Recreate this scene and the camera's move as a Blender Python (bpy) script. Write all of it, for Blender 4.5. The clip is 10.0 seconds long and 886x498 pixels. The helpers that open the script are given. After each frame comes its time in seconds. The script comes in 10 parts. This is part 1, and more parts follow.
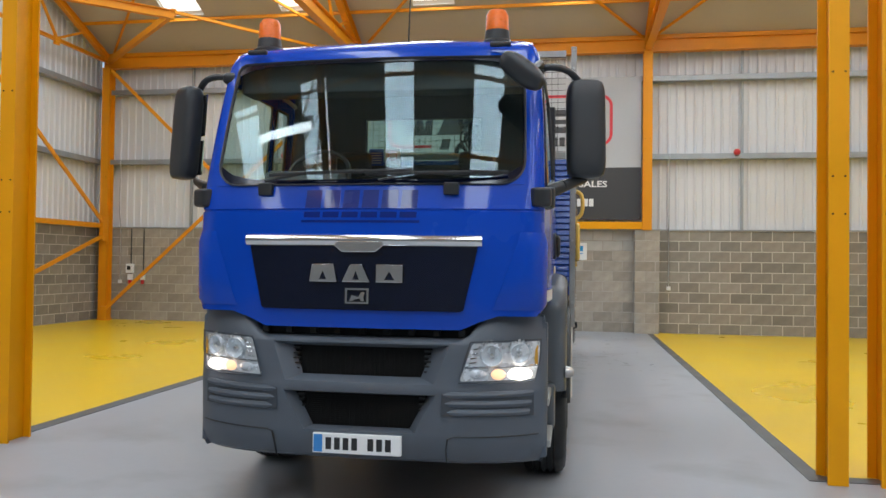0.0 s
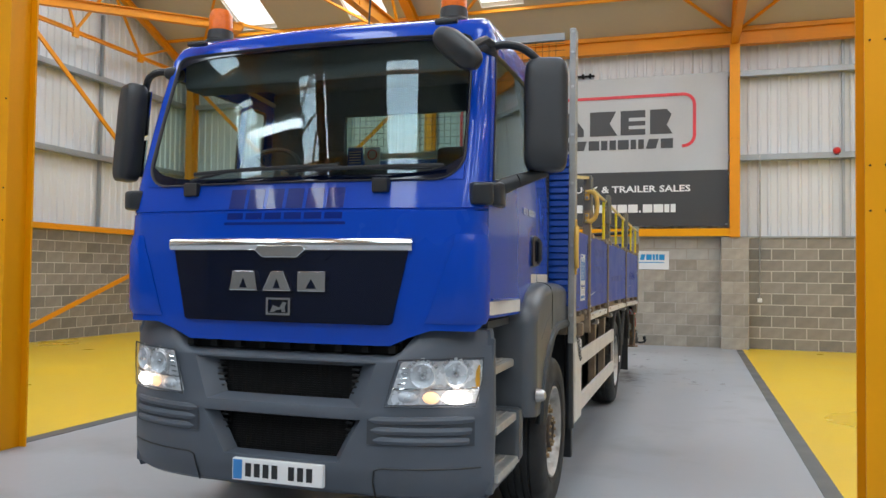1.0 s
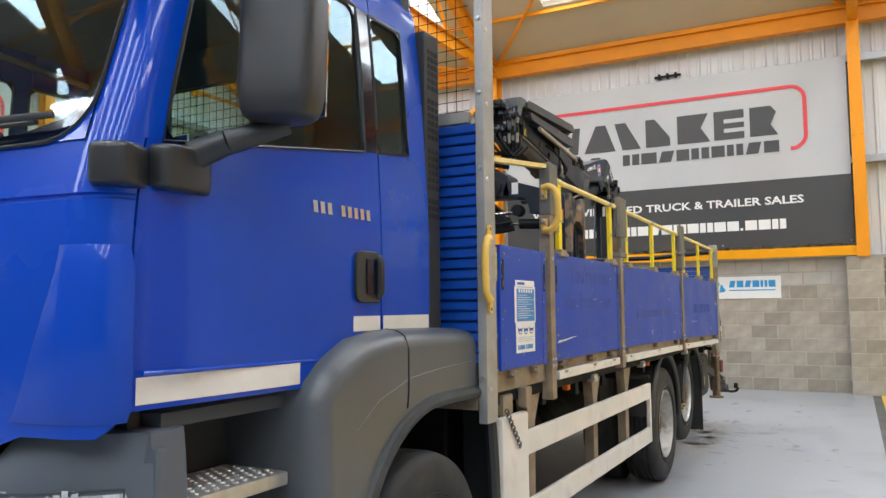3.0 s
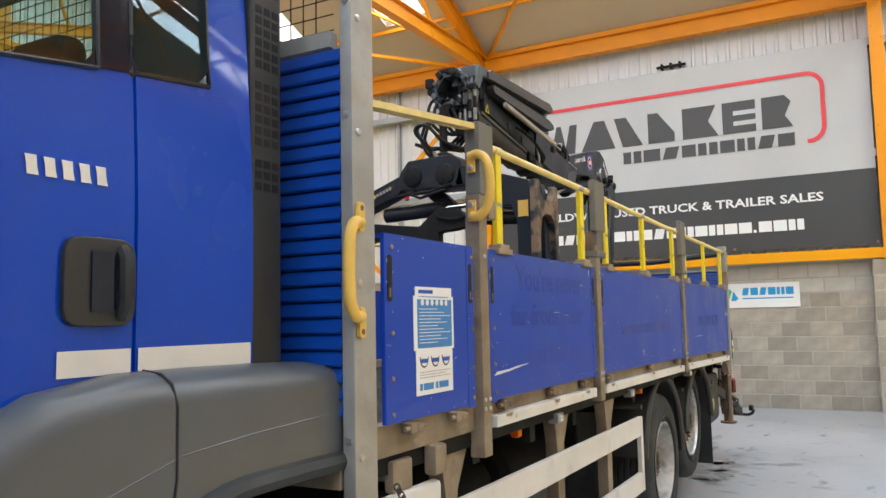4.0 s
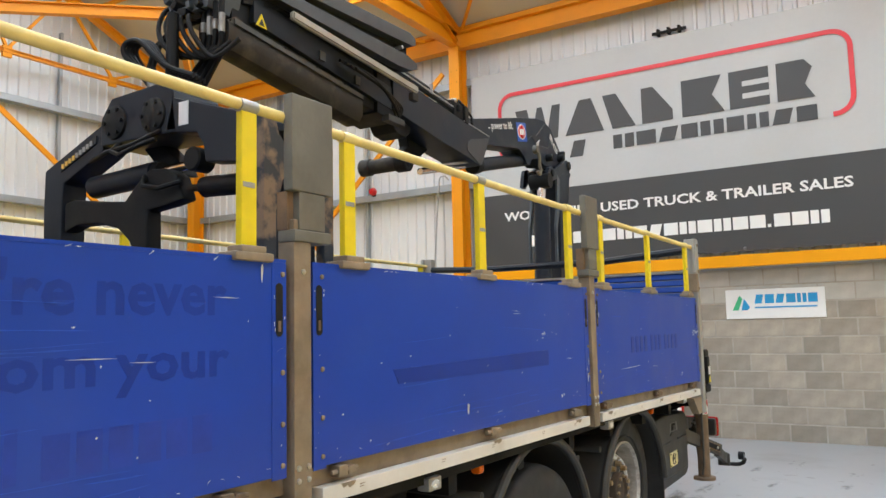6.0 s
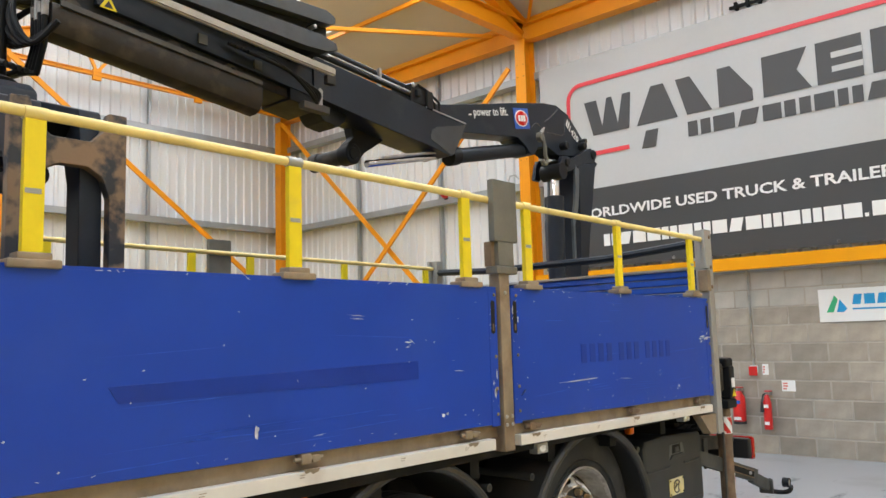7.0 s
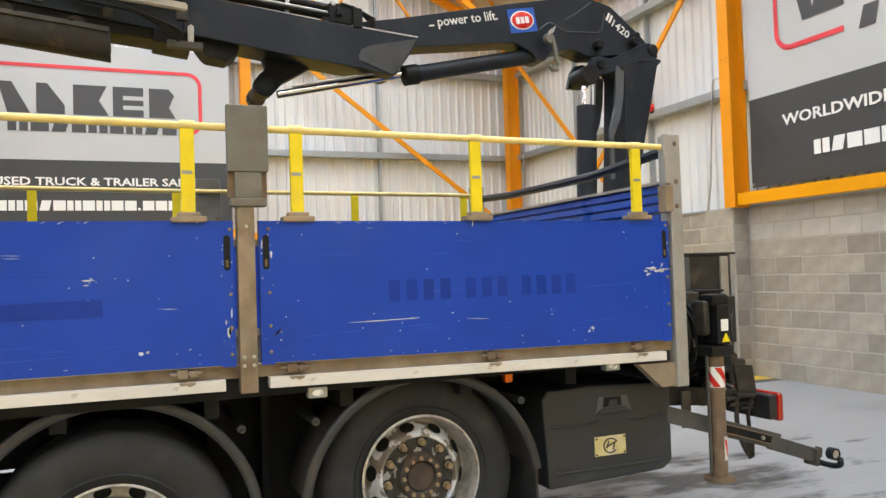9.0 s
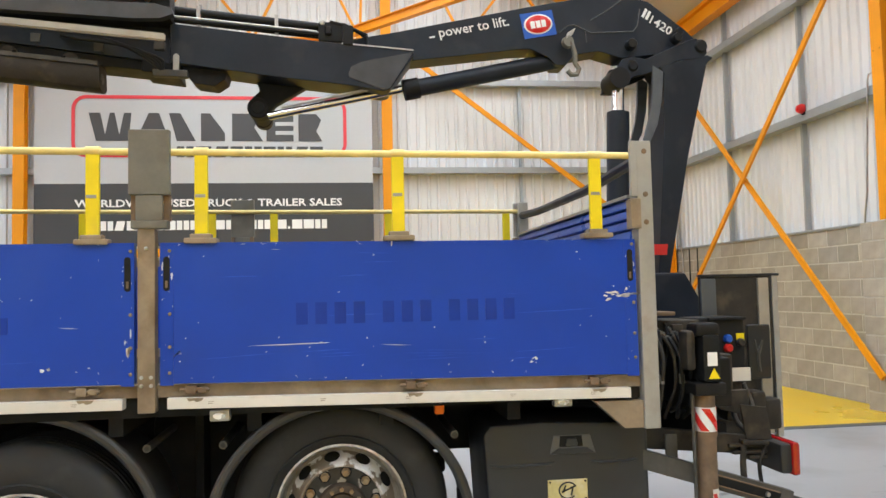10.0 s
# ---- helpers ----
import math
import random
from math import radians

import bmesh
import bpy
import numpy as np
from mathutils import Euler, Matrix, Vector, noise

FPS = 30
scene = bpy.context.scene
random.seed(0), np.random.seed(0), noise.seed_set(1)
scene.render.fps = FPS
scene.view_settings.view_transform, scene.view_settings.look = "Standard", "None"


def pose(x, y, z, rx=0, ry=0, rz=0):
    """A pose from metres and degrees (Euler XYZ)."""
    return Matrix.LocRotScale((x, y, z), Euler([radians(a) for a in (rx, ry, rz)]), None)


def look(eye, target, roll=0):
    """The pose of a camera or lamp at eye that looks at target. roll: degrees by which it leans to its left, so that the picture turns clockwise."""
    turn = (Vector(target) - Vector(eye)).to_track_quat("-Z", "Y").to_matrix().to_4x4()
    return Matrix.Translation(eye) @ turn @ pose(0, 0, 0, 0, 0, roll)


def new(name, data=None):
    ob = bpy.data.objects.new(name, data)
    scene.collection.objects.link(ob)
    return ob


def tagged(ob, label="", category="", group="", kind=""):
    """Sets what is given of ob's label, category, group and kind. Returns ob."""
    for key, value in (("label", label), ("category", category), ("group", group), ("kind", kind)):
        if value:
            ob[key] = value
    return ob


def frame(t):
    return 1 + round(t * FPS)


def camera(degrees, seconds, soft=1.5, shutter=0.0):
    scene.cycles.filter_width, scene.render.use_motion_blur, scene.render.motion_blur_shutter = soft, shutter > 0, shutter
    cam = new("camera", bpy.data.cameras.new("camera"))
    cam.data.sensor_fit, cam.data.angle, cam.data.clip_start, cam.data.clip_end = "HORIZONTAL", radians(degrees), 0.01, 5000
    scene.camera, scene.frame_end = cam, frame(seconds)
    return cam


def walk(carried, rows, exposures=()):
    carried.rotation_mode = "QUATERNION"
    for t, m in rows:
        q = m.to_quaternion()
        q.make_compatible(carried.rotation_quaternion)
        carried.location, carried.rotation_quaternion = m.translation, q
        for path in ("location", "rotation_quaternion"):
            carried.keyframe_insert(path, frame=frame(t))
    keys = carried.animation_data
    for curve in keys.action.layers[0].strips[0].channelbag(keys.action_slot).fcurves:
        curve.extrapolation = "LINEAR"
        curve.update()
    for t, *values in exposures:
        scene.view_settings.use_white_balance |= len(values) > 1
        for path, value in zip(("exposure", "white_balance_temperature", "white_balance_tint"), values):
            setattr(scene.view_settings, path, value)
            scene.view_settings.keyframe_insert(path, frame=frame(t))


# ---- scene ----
cam = camera(59.3, 10.0)
PATH = [
    (0, (1.231, -4.421, 1.494), (0.902, -2.449, 1.534), 0.7),
    (0.5, (1.7, -4.104, 1.485), (1.209, -2.166, 1.541), 0.7),
    (1, (2.056, -3.645, 1.485), (1.445, -1.741, 1.549), 0.7),
    (1.5, (2.388, -3.115, 1.495), (1.622, -1.269, 1.551), -0.5),
    (2, (2.581, -2.507, 1.492), (1.709, -0.708, 1.548), -0.8),
    (2.5, (2.711, -1.869, 1.502), (1.803, -0.091, 1.612), -0.5),
    (4, (2.551, 0.106, 1.538), (1.599, 1.856, 1.72), -1.2),
    (4.5, (2.444, 0.785, 1.555), (1.487, 2.531, 1.747), -1.3),
    (5, (2.441, 1.411, 1.58), (1.48, 3.153, 1.788), -1.3),
    (5.5, (2.493, 2.054, 1.606), (1.525, 3.791, 1.823), -1.5),
    (6, (2.77, 2.606, 1.613), (1.716, 4.294, 1.814), -1.3),
    (6.2, (2.895, 2.824, 1.591), (1.791, 4.48, 1.788), -1.4),
    (7.5, (3.75, 4.303, 1.587), (2.249, 5.61, 1.785), -1.7),
    (8, (4.09, 4.851, 1.569), (2.428, 5.958, 1.67), -2.0),
    (8.5, (4.336, 5.42, 1.547), (2.557, 6.333, 1.598), -1.9),
    (9, (4.577, 6.035, 1.56), (2.726, 6.792, 1.621), -1.9),
    (9.5, (4.693, 6.683, 1.552), (2.777, 7.249, 1.642), -1.8),
    (10, (4.695, 7.333, 1.563), (2.715, 7.59, 1.676), -1.3),
]
EXPOSURES = [(0.0, -0.06), (1.0, 0.0), (2.0, 0.3), (2.5, 0.4), (4.0, 0.43), (5.0, 0.39), (7.5, 0.38), (8.5, 0.55), (10.0, 0.5)]
walk(cam, [(t, look(eye, target, roll)) for t, eye, target, roll in PATH], EXPOSURES)

# ---- world and light ----
SLOPE, EAVES = 0.43, 6.82
WALL_N, WALL_W, WALL_E, WALL_S, VALLEY = 14.25, -11.0, 12.6, -11.2, 1.5
RIDGE_A, RIDGE_B = 7.85, -4.85
STRIPS = [-8.0, -5.1, -1.94, 1.08, 4.08, 7.08, 10.1]

world = bpy.data.worlds.new("sky")
scene.world = world
world.use_nodes = True
sky = world.node_tree.nodes.new("ShaderNodeTexSky")
sky.sky_type, sky.sun_disc, sky.sun_elevation, sky.sun_rotation = "NISHITA", False, radians(50), radians(-15)
world.node_tree.links.new(sky.outputs[0], world.node_tree.nodes["Background"].inputs[0])
world.node_tree.nodes["Background"].inputs[1].default_value = 0.1
sun_data = bpy.data.lights.new("sun", "SUN")
sun_data.energy, sun_data.angle, sun_data.color = 0.8, radians(30), (1.0, 0.96, 0.9)
sun = new("sun", sun_data)
sun.matrix_world = look((-5, 24, 30), (0, 4, 0))


def roof_z(y):
    ridge = RIDGE_A if y > VALLEY else RIDGE_B
    half = (WALL_N - RIDGE_A) if y > VALLEY else (VALLEY - RIDGE_B)
    return EAVES + SLOPE * (half - abs(y - ridge))


def strip_x(x, y):
    """The rooflight strips of the south bay stand a little closer together."""
    return x if y > VALLEY else -1.44 + (x + 1.94) * 0.92


ROOFLIGHT_W = 120.0
for strip in STRIPS:
    for y0, y1 in ((12.86, 8.3), (2.9, 7.4), (0.1, -4.4), (-9.8, -5.3)):
        sx = strip_x(strip, y0)
        lamp = bpy.data.lights.new("rooflight_daylight", "AREA")
        lamp.shape, lamp.size, lamp.size_y, lamp.energy, lamp.color = "RECTANGLE", 0.92, math.hypot(y1 - y0, SLOPE * (y1 - y0)), ROOFLIGHT_W, (0.735, 0.875, 1.0)
        a, b = Vector((sx, y0, roof_z(y0) + 0.03)), Vector((sx, y1, roof_z(y1) + 0.03))
        along = (b - a).normalized()
        normal = Vector((1, 0, 0)).cross(along)
        if normal.z < 0:
            normal = -normal
        side = along.cross(normal)
        m = Matrix((side, along, normal)).transposed().to_4x4()
        m.translation = (a + b) / 2
        new("rooflight_daylight", lamp).matrix_world = m

# ---- materials ----
MATS = {}


def material(name, colour, rough=0.6, metal=0.0, vary=0.12, scale=6.0, bump=0.1, fine=60.0, dirt=None, dirt_amount=0.0, dirt_scale=2.0, coat=0.0, random_tone=0.0, spec=0.5, crisp=0.0):
    """A paint, plastic, metal or mineral surface with tone and gloss that vary at two scales."""
    if name in MATS:
        return MATS[name]
    m = bpy.data.materials.new(name)
    m.use_nodes = True
    nt = m.node_tree
    p = nt.nodes["Principled BSDF"]
    p.inputs["Metallic"].default_value, p.inputs["Coat Weight"].default_value = metal, coat
    p.inputs["Coat Roughness"].default_value, p.inputs["Specular IOR Level"].default_value = 0.04, spec
    tc = nt.nodes.new("ShaderNodeTexCoord")

    def noise_of(s, detail):
        n = nt.nodes.new("ShaderNodeTexNoise")
        n.inputs["Scale"].default_value, n.inputs["Detail"].default_value = s, detail
        nt.links.new(tc.outputs["Object"], n.inputs["Vector"])
        return n.outputs["Fac"]

    def mapped(sock, a0, a1, b0, b1):
        r = nt.nodes.new("ShaderNodeMapRange")
        for k, v in zip(("From Min", "From Max", "To Min", "To Max"), (a0, a1, b0, b1)):
            r.inputs[k].default_value = v
        nt.links.new(sock, r.inputs["Value"])
        return r.outputs["Result"]

    def mixed(fac, a, b, blend="MIX"):
        x = nt.nodes.new("ShaderNodeMix")
        x.data_type, x.blend_type = "RGBA", blend
        for sock, v in ((x.inputs["Factor"], fac), (x.inputs["A"], a), (x.inputs["B"], b)):
            if isinstance(v, bpy.types.NodeSocket):
                nt.links.new(v, sock)
            else:
                sock.default_value = v if not isinstance(v, tuple) else (*v, 1)
        return x.outputs["Result"]

    big, small = noise_of(scale, 4), noise_of(fine, 3)
    c0 = tuple(v * (1 - vary) for v in colour)
    c1 = tuple(min(1, v * (1 + vary)) for v in colour)
    col = mixed(mapped(big, 0.3, 0.7, 0, 1), c0, c1)
    col = mixed(mapped(small, 0.3, 0.7, 0, vary * 0.8), col, tuple(v * 0.6 for v in colour))
    if random_tone:
        oi = nt.nodes.new("ShaderNodeObjectInfo")
        hsv = nt.nodes.new("ShaderNodeHueSaturation")
        nt.links.new(mapped(oi.outputs["Random"], 0, 1, 1 - random_tone, 1 + random_tone), hsv.inputs["Value"])
        nt.links.new(col, hsv.inputs["Color"])
        col = hsv.outputs["Color"]
    if dirt:
        col = mixed(mapped(noise_of(dirt_scale, 6), 0.62 - 0.25 * dirt_amount, 0.62 - 0.25 * dirt_amount + crisp if crisp else 0.72, 0, 0.92 if crisp else min(1, dirt_amount * 1.5)), col, dirt)
    nt.links.new(col, p.inputs["Base Color"])
    nt.links.new(mapped(big, 0.3, 0.7, max(0.02, rough * 0.85), min(1, rough * 1.2)), p.inputs["Roughness"])
    if bump:
        b = nt.nodes.new("ShaderNodeBump")
        b.inputs["Strength"].default_value, b.inputs["Distance"].default_value = bump, 0.004
        nt.links.new(small, b.inputs["Height"])
        nt.links.new(b.outputs["Normal"], p.inputs["Normal"])
    MATS[name] = m
    return m


def emitter(name, colour, strength):
    if name not in MATS:
        m = bpy.data.materials.new(name)
        m.use_nodes = True
        p = m.node_tree.nodes["Principled BSDF"]
        p.inputs["Base Color"].default_value = (*colour, 1)
        p.inputs["Emission Color"].default_value, p.inputs["Emission Strength"].default_value = (*colour, 1), strength
        MATS[name] = m
    return MATS[name]


def glazing(name, tint, ior=1.5, gloss=0.0, sheen=(1, 1, 1)):
    """Sheet glass: tinted see-through with a mirror-like gloss that grows at grazing angles."""
    if name not in MATS:
        m = bpy.data.materials.new(name)
        m.use_nodes = True
        nt = m.node_tree
        nt.nodes.remove(nt.nodes["Principled BSDF"])
        tr, gl, mx, fr = (nt.nodes.new("ShaderNode" + k) for k in ("BsdfTransparent", "BsdfGlossy", "MixShader", "Fresnel"))
        tr.inputs[0].default_value = (*tint, 1)
        gl.inputs["Color"].default_value = (*sheen, 1)
        gl.inputs["Roughness"].default_value, fr.inputs["IOR"].default_value = gloss, ior
        nt.links.new(fr.outputs[0], mx.inputs[0])
        nt.links.new(tr.outputs[0], mx.inputs[1])
        nt.links.new(gl.outputs[0], mx.inputs[2])
        nt.links.new(mx.outputs[0], nt.nodes["Material Output"].inputs["Surface"])
        MATS[name] = m
    return MATS[name]


def sheet_glass(name, tint, head_on, sheen):
    """A thin pane, alike from both sides: tinted see-through, with a gloss that grows towards grazing angles."""
    m = bpy.data.materials.new(name)
    m.use_nodes = True
    nt = m.node_tree
    nt.nodes.remove(nt.nodes["Principled BSDF"])
    tr, gl, mx, lw, power, scale = (nt.nodes.new("ShaderNode" + k) for k in ("BsdfTransparent", "BsdfGlossy", "MixShader", "LayerWeight", "Math", "MapRange"))
    tr.inputs[0].default_value, gl.inputs["Color"].default_value = (*tint, 1), (*sheen, 1)
    gl.inputs["Roughness"].default_value, lw.inputs["Blend"].default_value = 0.0, 0.5
    power.operation, power.inputs[1].default_value, scale.inputs["To Min"].default_value = "POWER", 5.0, head_on
    nt.links.new(lw.outputs["Facing"], power.inputs[0])
    nt.links.new(power.outputs[0], scale.inputs["Value"])
    nt.links.new(scale.outputs["Result"], mx.inputs[0])
    nt.links.new(tr.outputs[0], mx.inputs[1])
    nt.links.new(gl.outputs[0], mx.inputs[2])
    nt.links.new(mx.outputs[0], nt.nodes["Material Output"].inputs["Surface"])
    MATS[name] = m
    return m


FLOOR_GREY = material("grey_epoxy_floor", (0.33, 0.34, 0.36), 0.34, vary=0.07, scale=0.5, fine=14, bump=0.03, dirt=(0.16, 0.15, 0.14), dirt_amount=0.3, dirt_scale=0.9, spec=0.4)
FLOOR_YELLOW = material("yellow_epoxy_floor", (0.72, 0.46, 0.012), 0.3, vary=0.06, scale=0.6, fine=12, bump=0.03, dirt=(0.68, 0.44, 0.02), dirt_amount=0.06)
FLOOR_STRIP = material("dark_grey_line", (0.09, 0.09, 0.09), 0.45, vary=0.1, scale=2)
STEEL_ORANGE = material("orange_steel_paint", (0.74, 0.275, 0.005), 0.45, vary=0.06, scale=1.6, fine=30, bump=0.05, dirt=(0.5, 0.19, 0.01), dirt_amount=0.15, spec=0.3)
STEEL_AMBER = material("amber_steel_paint", (0.80, 0.33, 0.001), 0.42, vary=0.05, scale=1.2, fine=30, bump=0.05, dirt=(0.6, 0.25, 0.01), dirt_amount=0.12, spec=0.25)
CLAD = material("white_cladding_sheet", (0.67, 0.67, 0.67), 0.5, vary=0.04, scale=0.6, fine=20, bump=0.02, random_tone=0.02)
LINER = material("cream_roof_liner", (0.50, 0.455, 0.385), 0.7, vary=0.06, scale=0.5, fine=10, bump=0.03)
GALV = material("grey_galvanised_rail", (0.36, 0.38, 0.39), 0.45, 0.5, vary=0.1, scale=3)
BLOCK = material("concrete_block", (0.245, 0.22, 0.186), 0.9, vary=0.14, scale=5, fine=90, bump=0.5, random_tone=0.2)
BLOCK_PALE = material("pale_concrete_block", (0.46, 0.44, 0.40), 0.9, vary=0.1, scale=5, fine=90, bump=0.5, random_tone=0.1)
BLOCK_WARM = material("warm_concrete_block", (0.33, 0.295, 0.245), 0.9, vary=0.14, scale=5, fine=90, bump=0.5, random_tone=0.16)
MORTAR_WARM = material("warm_mortar", (0.47, 0.43, 0.36), 0.95, vary=0.12, scale=8, bump=0.3)
BLOCK_GREY = material("grey_concrete_block", (0.325, 0.287, 0.238), 0.9, vary=0.18, scale=5, fine=90, bump=0.5, random_tone=0.2)
MORTAR_GREY = material("grey_mortar", (0.40, 0.362, 0.312), 0.95, vary=0.15, scale=6, bump=0.3)
MORTAR = material("pale_mortar", (0.52, 0.48, 0.41), 0.95, vary=0.1, scale=8, bump=0.3)
WALL_PALE = material("pale_cladding_wall", (0.66, 0.66, 0.65), 0.7, vary=0.06, scale=1)
WALL_PLAIN = material("outer_wall_render", (0.2, 0.2, 0.195), 0.8, vary=0.06, scale=1)
BLUE = material("gloss_blue_cab_paint", (0.0, 0.05, 0.42), 0.24, vary=0.05, scale=1.5, fine=200, bump=0.0, coat=0.5, spec=0.15)
BLUE_GHOST = material("unfaded_blue_paint", (0.0005, 0.015, 0.165), 0.25, vary=0.05, scale=3, bump=0.0, coat=0.7, spec=0.2)
BLUE_BED = material("scuffed_blue_bed_paint", (0.007, 0.053, 0.41), 0.36, vary=0.08, scale=2.5, fine=40, bump=0.03, dirt=(0.024, 0.077, 0.42), dirt_amount=0.3, dirt_scale=1.5, coat=0.14, spec=0.29)
BLUE_BED_GHOST = material("unfaded_blue_bed_paint", (0.0035, 0.035, 0.31), 0.36, vary=0.1, scale=6, bump=0.0, coat=0.14, spec=0.29)
GHOST_RED = material("reddish_ghost_paint", (0.012, 0.049, 0.385), 0.36, vary=0.15, scale=9, bump=0.0, coat=0.14, spec=0.29)
GUIDE = material("pale_bare_steel", (0.38, 0.35, 0.295), 0.45, 0.3, vary=0.12, scale=9, bump=0.05, dirt=(0.3, 0.26, 0.2), dirt_amount=0.3, dirt_scale=8)
GRIMY = material("grimy_dark_steel", (0.085, 0.08, 0.072), 0.6, 0.3, vary=0.3, scale=9, bump=0.2, dirt=(0.05, 0.04, 0.03), dirt_amount=0.4, dirt_scale=7)
SIGN_BLUE = material("strong_blue_print", (0.012, 0.09, 0.46), 0.4, vary=0.03, bump=0.0)
BLUE_SLAT = material("blue_slat_paint", (0.005, 0.055, 0.33), 0.3, vary=0.08, scale=3, bump=0.02, coat=0.2, spec=0.25)
BUMPER = material("grey_moulded_plastic", (0.084, 0.097, 0.118), 0.46, vary=0.08, scale=4, fine=160, bump=0.06)
# bumper grey darkened to paint in the shade between ribs; also colours the lamp rims
RIB_SHADE = material("rib_shade_and_lamp_rim_grey", (0.04, 0.046, 0.056), 0.5, vary=0.08, scale=4, bump=0.05)
ARCH = material("dark_grey_arch_plastic", (0.088, 0.095, 0.104), 0.31, vary=0.1, scale=3, fine=120, bump=0.05, dirt=(0.14, 0.13, 0.12), dirt_amount=0.15)
BLACK = material("black_plastic", (0.018, 0.018, 0.019), 0.45, vary=0.15, scale=5, bump=0.05)
MIRROR_CASE = material("mirror_case_plastic", (0.022, 0.023, 0.025), 0.38, vary=0.1, scale=5, fine=200, bump=0.08)
GLOSS_BLACK = material("gloss_black_panel", (0.0025, 0.005, 0.017), 0.08, vary=0.05, bump=0.0, coat=0.25, spec=0.35)
DARK = material("dark_chassis_paint", (0.010, 0.0095, 0.009), 0.75, vary=0.3, scale=5, bump=0.2, dirt=(0.035, 0.03, 0.025), dirt_amount=0.35, dirt_scale=4, spec=0.25)
RUBBER = material("tyre_rubber", (0.021, 0.0205, 0.02), 0.7, vary=0.15, scale=8, bump=0.15, dirt=(0.07, 0.065, 0.06), dirt_amount=0.3, dirt_scale=5)
CHROME = material("chrome", (0.78, 0.78, 0.77), 0.12, 1.0, vary=0.04, scale=5, bump=0.0)
STEEL = material("dull_bright_steel", (0.5, 0.5, 0.49), 0.35, 0.9, vary=0.15, scale=12, bump=0.1)
RIM = material("worn_silver_wheel", (0.40, 0.375, 0.335), 0.5, 0.25, vary=0.3, scale=16, bump=0.2, dirt=(0.10, 0.078, 0.055), dirt_amount=0.42, dirt_scale=14)
RIM_EDGE = material("bright_worn_rim_edge", (0.55, 0.53, 0.50), 0.35, 0.7, vary=0.25, scale=30, bump=0.15, dirt=(0.14, 0.11, 0.08), dirt_amount=0.4, dirt_scale=25)
RIM_CHIP = material("chipped_white_wheel_paint", (0.76, 0.76, 0.77), 0.45, vary=0.15, scale=12, bump=0.15, dirt=(0.17, 0.125, 0.08), dirt_amount=0.6, dirt_scale=15, crisp=0.05)
RIM_PLAIN = material("dull_silver_wheel", (0.52, 0.50, 0.46), 0.42, 0.45, vary=0.22, scale=12, bump=0.15, dirt=(0.14, 0.115, 0.09), dirt_amount=0.5, dirt_scale=9)
DISC = material("chipped_dark_wheel_disc", (0.045, 0.042, 0.037), 0.55, 0.2, vary=0.3, scale=20, bump=0.25, dirt=(0.42, 0.40, 0.37), dirt_amount=0.22, dirt_scale=17, crisp=0.04)
NUT = material("rusty_wheel_nut", (0.34, 0.24, 0.13), 0.6, 0.4, vary=0.3, scale=30, bump=0.3)
TOOLBOX = material("black_tool_box_plastic", (0.028, 0.030, 0.032), 0.5, vary=0.15, scale=4, fine=120, bump=0.06, dirt=(0.09, 0.085, 0.075), dirt_amount=0.2, dirt_scale=4)
HEAD_GREY = material("weathered_olive_steel", (0.175, 0.168, 0.142), 0.55, 0.3, vary=0.2, scale=7, bump=0.12, dirt=(0.1, 0.085, 0.06), dirt_amount=0.3, dirt_scale=5)
HUB_RUST = material("rusty_hub", (0.085, 0.062, 0.045), 0.8, 0.2, vary=0.35, scale=18, bump=0.4)
TREAD_PLATE = material("aluminium_tread", (0.52, 0.51, 0.48), 0.4, 0.6, vary=0.15, scale=20, bump=0.2)
CREAM = material("cream_white_rail", (0.69, 0.655, 0.60), 0.5, vary=0.08, scale=4, bump=0.05, dirt=(0.38, 0.31, 0.24), dirt_amount=0.22, dirt_scale=6)
POST = material("dirty_bare_steel_post", (0.29, 0.225, 0.155), 0.6, 0.2, vary=0.25, scale=9, bump=0.15, dirt=(0.13, 0.078, 0.04), dirt_amount=0.4, dirt_scale=7)
POST_GREY = material("weathered_galvanised_post", (0.38, 0.375, 0.355), 0.5, 0.4, vary=0.14, scale=6, bump=0.1, dirt=(0.22, 0.175, 0.12), dirt_amount=0.3, dirt_scale=6)
YELLOW = material("worn_yellow_paint", (0.84, 0.66, 0.004), 0.45, vary=0.08, scale=9, bump=0.06, dirt=(0.5, 0.38, 0.12), dirt_amount=0.14, dirt_scale=8)
# paler and less saturated than the stanchions' yellow
RAIL_YELLOW = material("pale_yellow_rail", (0.79, 0.63, 0.235), 0.42, vary=0.14, scale=8, bump=0.05, dirt=(0.4, 0.34, 0.2), dirt_amount=0.2, dirt_scale=9)
GRAB_YELLOW = material("yellow_coated_handle", (0.79, 0.49, 0.095), 0.42, vary=0.1, scale=8, bump=0.04)
HEAD_PAINT = material("blue_grey_boom_head_paint", (0.085, 0.10, 0.115), 0.42, vary=0.18, scale=7, bump=0.08, dirt=(0.03, 0.03, 0.032), dirt_amount=0.35, dirt_scale=9)
PLATE_WORN = material("blue_black_paint_worn_to_rust", (0.028, 0.031, 0.038), 0.55, 0.1, vary=0.25, scale=9, bump=0.2, dirt=(0.25, 0.165, 0.10), dirt_amount=0.78, dirt_scale=11, crisp=0.12)
JIB = material("worn_grey_jib_paint", (0.047, 0.05, 0.055), 0.42, vary=0.2, scale=9, bump=0.06, dirt=(0.025, 0.025, 0.026), dirt_amount=0.3, dirt_scale=10)
